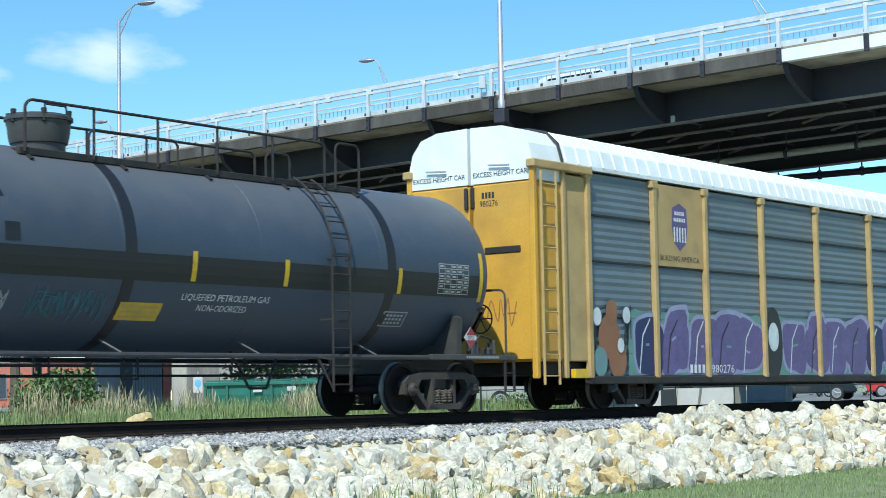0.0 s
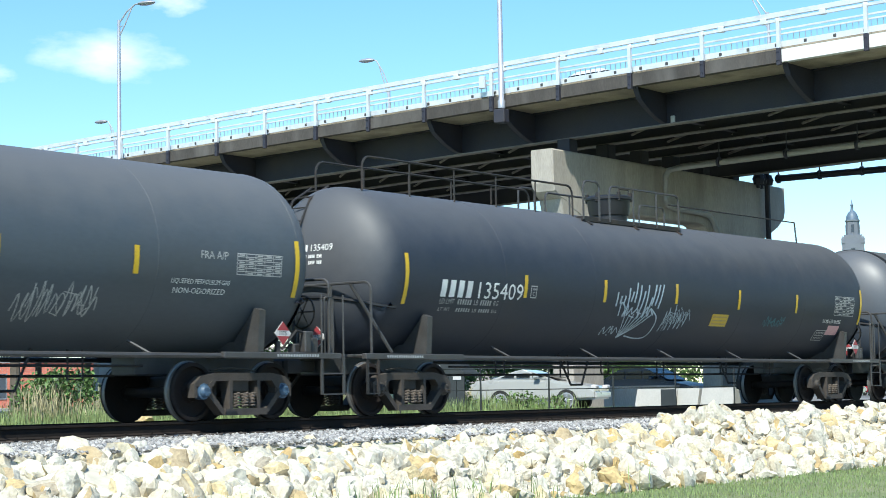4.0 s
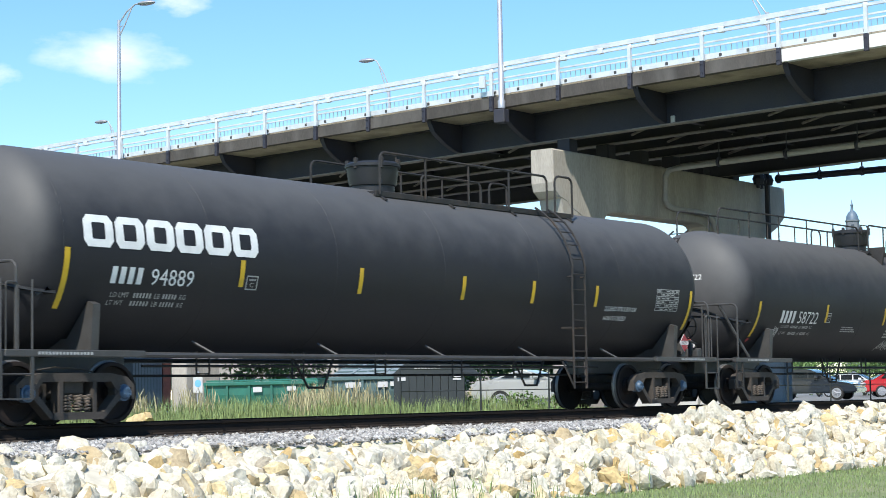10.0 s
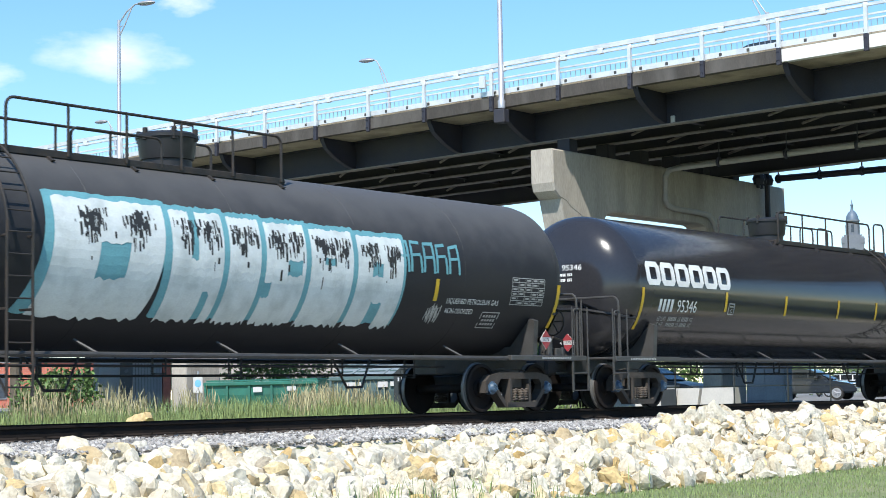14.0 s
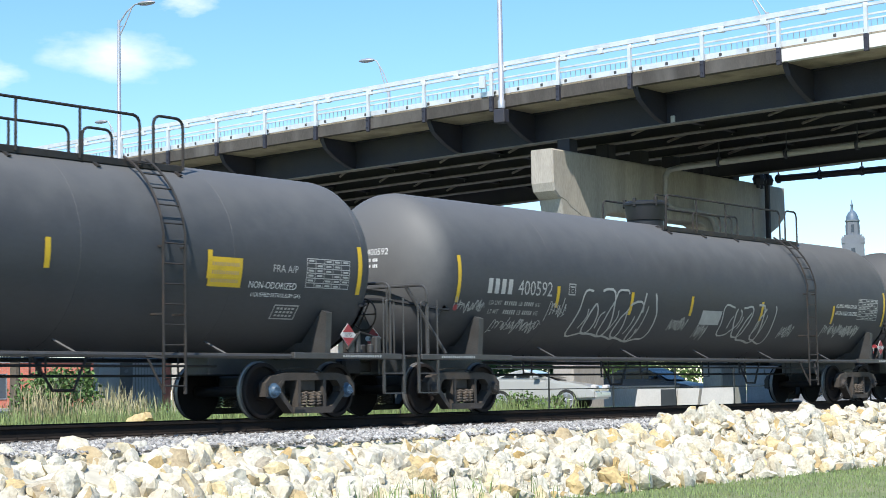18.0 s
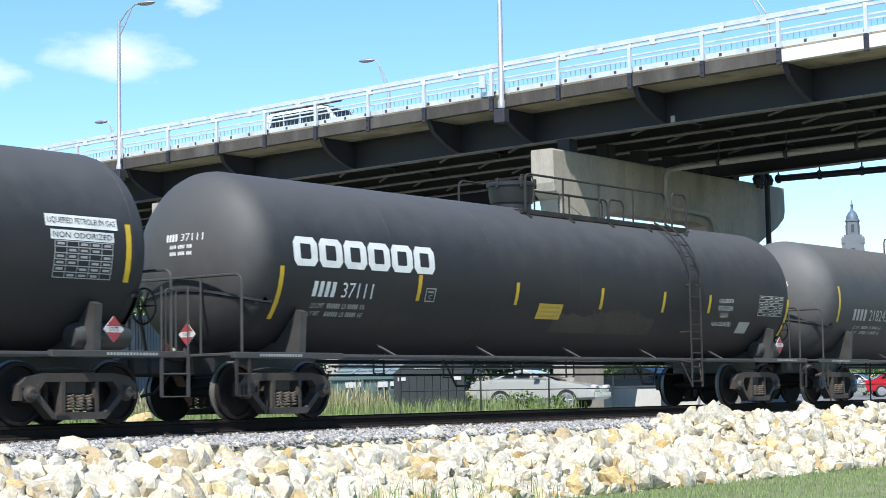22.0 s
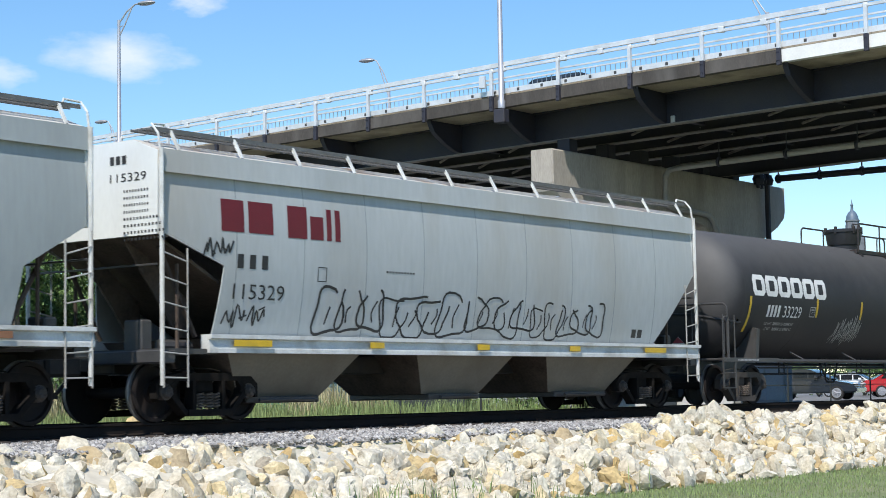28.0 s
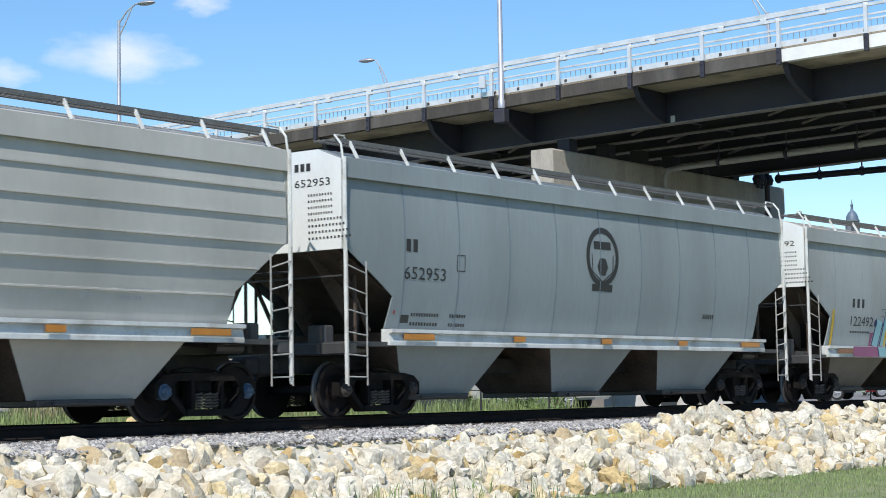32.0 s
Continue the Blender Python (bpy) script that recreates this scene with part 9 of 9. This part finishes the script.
def blades(name, count, place, height, width, material, seed, label, lean=0.35, head=(0.6, 0.8)):
    rs = np.random.RandomState(seed)
    c, hs = place(rs, count)
    h = rs.uniform(height[0], height[1], count) * hs
    a = rs.uniform(0, 6.28, count)
    ln = rs.uniform(0.05, lean, count) * h
    dx, dy = np.cos(a), np.sin(a)
    b = rs.uniform(0, 6.28, count)
    wx, wy = np.cos(b) * width, np.sin(b) * width
    z0 = np.zeros(count)
    p0 = c + np.stack([-wx, -wy, z0], -1)
    p1 = c + np.stack([wx, wy, z0], -1)
    m = c + np.stack([dx * ln * (head[0] - 0.25), dy * ln * (head[0] - 0.25), h * head[0]], -1)
    m0 = m + np.stack([-wx, -wy, z0], -1) * head[1]
    m1 = m + np.stack([wx, wy, z0], -1) * head[1]
    tp = c + np.stack([dx * ln, dy * ln, h], -1)
    v = np.stack([p0, p1, m1, m0, tp], 1).reshape(-1, 3)
    k = np.arange(count) * 5
    f = [tuple(q) for q in np.stack([k, k + 1, k + 2, k + 3], -1)] + [tuple(q) for q in np.stack([k + 3, k + 2, k + 4], -1)]
    me = bpy.data.meshes.new(name)
    me.from_pydata(v.tolist(), [], [tuple(int(i) for i in q) for q in f])
    me.materials.append(M[material])
    return tagged(new(name, me), label, "grass", "", "stuff")


def clumpy(rs, n, xr, yr, z, k):
    cx, cy = rs.uniform(*xr, k), rs.uniform(*yr, k)
    hs = rs.uniform(0.5, 1.15, k)
    i = rs.randint(0, k, n)
    return np.stack([cx[i] + rs.normal(0, 0.28, n), cy[i] + rs.normal(0, 0.28, n), np.full(n, z)], -1), hs[i]


blades("dry_weeds", 2600, lambda rs, n: clumpy(rs, n, (22, 42), (8.8, 13.5), GROUND_Z, 24), (0.45, 1.05), 0.0045, "dry_grass", 21, "tall dry straw-coloured weeds beyond the track", 0.4, (0.78, 2.6))
blades("green_weeds", 14000, lambda rs, n: clumpy(rs, n, (21, 44), (8.5, 13.0), GROUND_Z, 260), (0.15, 0.62), 0.009, "grass_blade", 22, "green weeds and grass beyond the track")
blades("verge_grass", 16000, lambda rs, n: (np.stack([rs.uniform(20, 46, n), rs.uniform(4.3, 9.5, n), np.full(n, GROUND_Z)], -1), np.ones(n)), (0.04, 0.14), 0.007, "grass_blade", 23, "short green grass beyond the track")


def lawn(rs, n):
    x = rs.uniform(9, 34, n)
    y = -6.35 - np.abs(rs.normal(0, 3.0, n))
    return np.stack([x, y, np.full(n, LAWN_Z)], -1), np.ones(n)


blades("lawn_grass", 30000, lawn, (0.02, 0.07), 0.005, "grass_blade", 24, "short mown green lawn below the rock bank")
blades("bank_weeds", 420, lambda rs, n: clumpy(rs, n, (13, 24), (-6.7, -6.2), LAWN_Z + 0.05, 22), (0.18, 0.5), 0.007, "grass_blade", 25, "sparse green weeds among the lowest rocks")

# ---- clouds ----
def cloud(name, az, el, w, h, seed, amount, drift):
    """A thin far cloud: a flat sheet of vapour whose noise thins out to nothing at its edge."""
    m = bpy.data.materials.new(name)
    m.use_nodes = True
    nt = m.node_tree
    nt.nodes.clear()
    out = nt.nodes.new("ShaderNodeOutputMaterial")
    mix = nt.nodes.new("ShaderNodeMixShader")
    tr = nt.nodes.new("ShaderNodeBsdfTransparent")
    em = nt.nodes.new("ShaderNodeEmission")
    em.inputs["Color"].default_value, em.inputs["Strength"].default_value = (0.93, 0.97, 1.0, 1), 1.0
    co = nt.nodes.new("ShaderNodeTexCoord")
    mp = nt.nodes.new("ShaderNodeMapping")
    mp.inputs["Location"].default_value = (seed, seed * 0.7, 0)
    mp.inputs["Scale"].default_value = (2.2 / w, 4.6 / w, 1)
    no = nt.nodes.new("ShaderNodeTexNoise")
    no.inputs["Scale"].default_value, no.inputs["Detail"].default_value, no.inputs["Roughness"].default_value = 1.6, 9.0, 0.55
    nt.links.new(co.outputs["Object"], mp.inputs["Vector"])
    nt.links.new(mp.outputs["Vector"], no.inputs["Vector"])
    gm = nt.nodes.new("ShaderNodeMapping")
    gm.inputs["Scale"].default_value = (2.0 / w, 2.0 / h, 1)
    gr = nt.nodes.new("ShaderNodeTexGradient")
    gr.gradient_type = "SPHERICAL"
    nt.links.new(co.outputs["Object"], gm.inputs["Vector"])
    nt.links.new(gm.outputs["Vector"], gr.inputs["Vector"])
    ad = nt.nodes.new("ShaderNodeMath")
    ad.operation = "MULTIPLY_ADD"
    ad.inputs[1].default_value = 0.9
    nt.links.new(gr.outputs["Fac"], ad.inputs[0])
    nt.links.new(no.outputs["Fac"], ad.inputs[2])
    rg = nt.nodes.new("ShaderNodeMapRange")
    rg.inputs["From Min"].default_value, rg.inputs["From Max"].default_value = 0.74, 1.28
    rg.inputs["To Max"].default_value = amount
    nt.links.new(ad.outputs[0], rg.inputs["Value"])
    ml = nt.nodes.new("ShaderNodeMath")
    ml.operation = "MULTIPLY"
    cl = nt.nodes.new("ShaderNodeMapRange")
    cl.inputs["From Max"].default_value = 0.25
    nt.links.new(gr.outputs["Fac"], cl.inputs["Value"])
    nt.links.new(rg.outputs["Result"], ml.inputs[0])
    nt.links.new(cl.outputs["Result"], ml.inputs[1])
    nt.links.new(ml.outputs[0], mix.inputs["Fac"])
    nt.links.new(tr.outputs[0], mix.inputs[1])
    nt.links.new(em.outputs[0], mix.inputs[2])
    nt.links.new(mix.outputs[0], out.inputs["Surface"])
    me = bpy.data.meshes.new(name)
    me.from_pydata([(-w / 2, -h / 2, 0), (w / 2, -h / 2, 0), (w / 2, h / 2, 0), (-w / 2, h / 2, 0)], [], [(0, 1, 2, 3)])
    me.materials.append(m)
    ob = tagged(new(name, me), "thin white fair-weather cloud high in the blue sky", "cloud", "clouds", "structure")
    ob.visible_shadow = False
    d = Vector((math.cos(az) * math.cos(el), math.sin(az) * math.cos(el), math.sin(el)))
    pos = Vector(EYE) + d * 2600
    side = Vector((math.sin(az), -math.cos(az), 0))
    CLOUDS.append((ob, pos, side, drift))
    return ob


CLOUDS = []
cloud("cloud", 0.840, 0.1886, 300, 105, 3.0, 0.75, 22)
cloud("cloud", 0.8019, 0.2190, 120, 60, 9.0, 0.55, 40)
cloud("cloud", 0.9075, 0.1781, 120, 70, 5.0, 0.5, 40)


# ---- rock bank ----
def rock_mesh(seed, fine):
    """A worn lump of quarried limestone: broad blunted faces, hollows and a pitted skin."""
    b2 = bmesh.new()
    bmesh.ops.create_icosphere(b2, subdivisions=fine, radius=1.0)
    rnd = random.Random(seed)
    planes = [(Vector((rnd.uniform(-1, 1), rnd.uniform(-1, 1), rnd.uniform(-1, 1))).normalized(), rnd.uniform(0.52, 0.86)) for _ in range(13)]
    for v in b2.verts:
        p = v.co.copy()
        for n, d in planes:
            q = p.dot(n)
            if q > d:
                p -= n * (q - d) * 0.95
        u = v.co
        p *= 1 + 0.20 * noise.noise(u * 1.4 + Vector((seed * 3.1, 0, 0))) + 0.20 * noise.noise(u * 3.3 + Vector((0, seed * 1.7, 0))) + 0.11 * noise.noise(u * 7.3 + Vector((0, 0, seed * 2.3)))
        v.co = p
    return b2


ROCKS = []
SMALL = []
for i in range(28):
    b2 = rock_mesh(40 + i % 14, 3 if i < 14 else 2)
    me = bpy.data.meshes.new("rock")
    b2.to_mesh(me)
    b2.free()
    me.shade_smooth()
    me.set_sharp_from_angle(angle=radians(30))
    me.materials.append(M["rock"])
    (ROCKS if i < 14 else SMALL).append(me)


def bank_z(x, y):
    """Height of the rock bank: a crest beside the ballast and a slope down to the lawn."""
    f = min(1.0, max(0.0, (-4.35 - y) / 2.3))
    crest = -0.46 + 0.17 * min(1.0, max(0.0, (x - 25.5) / 4)) + 0.03 * math.sin(x * 0.9)
    return crest * (1 - f) + (LAWN_Z - 0.02) * f


rb = random.Random(5)
spots = []
for i in range(3300):
    x = rb.uniform(8.5, 44)
    if rb.random() < 0.06 + 0.12 * (x > 29):
        y = rb.uniform(-4.4, -4.0)
    else:
        y = rb.uniform(-6.75, -4.3)
    r = min(0.27, max(0.06, rb.gauss(0.125, 0.05)))
    spots.append((x, y, bank_z(x, y) + r * rb.uniform(0.2, 0.75), r))
spots.sort(key=lambda s: (s[0] - 20) ** 2 * 0.02 + (s[1] + 6.0) ** 2 - s[3] * 3)
bank = thing("rock_bank", pose(0, 0, 0), "bank of pale limestone riprap rocks beside the ballast", "rock bank", kind="structure")


def rock_pose(x, y, z, r):
    return Matrix.LocRotScale((x, y, z), Euler((rb.uniform(0, 6.3), rb.uniform(0, 6.3), rb.uniform(0, 6.3))), (r * rb.uniform(0.8, 1.45), r * rb.uniform(0.75, 1.2), r * rb.uniform(0.65, 1.0)))


vs, fs = [], []
base = [(np.array([v.co[:] for v in me.vertices]), np.array([p.vertices[:] for p in me.polygons])) for me in SMALL]
for k, (x, y, z, r) in enumerate(spots):
    m = rock_pose(x, y, z, r)
    if k < 300:
        ob = new("rock", ROCKS[k % 14])
        ob.parent = bank
        ob.matrix_basis = m
    else:
        v, f = base[k % 14]
        a = np.array(m)
        fs.append(f + sum(len(q) for q in vs))
        vs.append(v @ a[:3, :3].T + a[:3, 3])
me = bpy.data.meshes.new("rock_rubble")
me.from_pydata(np.concatenate(vs).tolist(), [], np.concatenate(fs).tolist())
me.shade_smooth()
me.set_sharp_from_angle(angle=radians(30))
me.materials.append(M["rock_rubble"])
ob = new("rock_rubble", me)
ob.parent = bank
tagged(ob, "pale limestone rubble", "", "", "stuff")
for nm, x, y, z, r, rz in (("standing_rock", 28.45, -4.72, -0.14, 0.17, 20), ("boulder", 32.6, -4.7, -0.22, 0.2, 70), ("boulder", 31.0, -4.75, -0.24, 0.17, 140), ("boulder", 37.4, -4.6, -0.16, 0.2, 200)):
    ob = tagged(new(nm, ROCKS[3]), "pale limestone rock on the crest of the bank", "rock", "rocks on the crest")
    ob.matrix_basis = pose(x, y, z, 0, 0, rz) @ Matrix.Diagonal((r * 0.9, r * 0.8, r * (1.35 if nm == "standing_rock" else 0.95), 1))
ob = tagged(new("boulder", ROCKS[5]), "pale limestone rock in the grass beyond the track", "rock", "rocks on the crest")
ob.matrix_basis = pose(24.8, 6.0, -0.17, 0, 0, 40) @ Matrix.Diagonal((0.5, 0.3, 0.27, 1))


# ---- what moves ----
ROAD_Z = 0.362
TRAFFIC = []
# lane, time, place across the view at that time, speed
for paint, label, lane, t0, y0, v, kw in (
        ("car_white", "white sport utility car driving over the overpass", 53.4, 0.0, 12.7, 19.5, dict(height=1.5, van=True, length=4.7)),
        ("car_white", "white sedan driving over the overpass", 53.3, 3.4, 22.8, 19.2, dict(height=1.45)),
        ("car_dark", "dark low car driving over the overpass", 53.2, 14.0, 5.5, 18.0, dict(height=1.38)),
        ("car_white", "white coupe driving over the overpass", 53.2, 17.5, 4.2, 18.0, dict(height=1.45)),
        ("car_white", "white work van with roof rack driving over the overpass", 53.2, 22.3, 20.5, 17.4, dict(height=1.85, van=True, length=5.3, rack=True)),
        ("car_dark", "dark blue car driving over the overpass", 53.4, 28.3, 8.2, 16.9, dict(height=1.48, van=True, length=4.4))):
    y0, v = (y0 + 21) * lane / 52.5 - 21, v * lane / 52.5
    TRAFFIC.append((road_car("moving_van" if kw.get("rack") else "moving_car", pose(lane, y0, 11, 0, 0, -90), paint, label, "traffic on the overpass", **kw), lane, t0, y0, v))


def motions():
    for car, x0 in CARS:
        walk(car, [(t / 2, pose(x0 + travel(t / 2), 0, 0)) for t in range(65)])
    for w, car, dx in WHEELS:
        x0 = next(c for o, c in CARS if o is car) + dx
        seen = [k / 15 for k in range(481) if -1 < x0 + travel(k / 15) < 62]
        seen = sorted({0.0, 32.0} | set(seen)) if seen else [0.0, 32.0]
        first, last = (seen[1], seen[-2]) if len(seen) > 3 else (0.0, 0.0)
        rows = []
        for t in seen:
            a = travel(min(max(t, first), last)) / WHEEL_R
            rows.append((t, Matrix.Translation((dx, 0, WHEEL_R)) @ Matrix.Rotation(a, 4, "Y")))
        walk(w, rows)
    for c, lane, t0, y0, v in TRAFFIC:
        ts = sorted({0.0, 32.0} | {t for t in (t0 - 5, t0 - 3, t0 - 1.5, t0, t0 + 1.5, t0 + 3) if 0 < t < 32})
        rows = []
        for t in ts:
            y = min(120, max(-50, y0 - v * (t - t0)))
            slope = math.degrees(math.atan(0.02))
            rows.append((t, pose(lane, y, deck_z(y) + ROAD_Z, 0, 0, -90) @ pose(0, 0, 0, 0, -slope, 0)))
        walk(c, rows)

    for ob, pos, side, drift in CLOUDS:
        turn = (Vector(EYE) - pos).to_track_quat("Z", "Y").to_matrix().to_4x4()
        walk(ob, [(t, Matrix.Translation(pos + side * drift * (t / 32 - 0.5)) @ turn) for t in (0.0, 16.0, 32.0)])


motions()
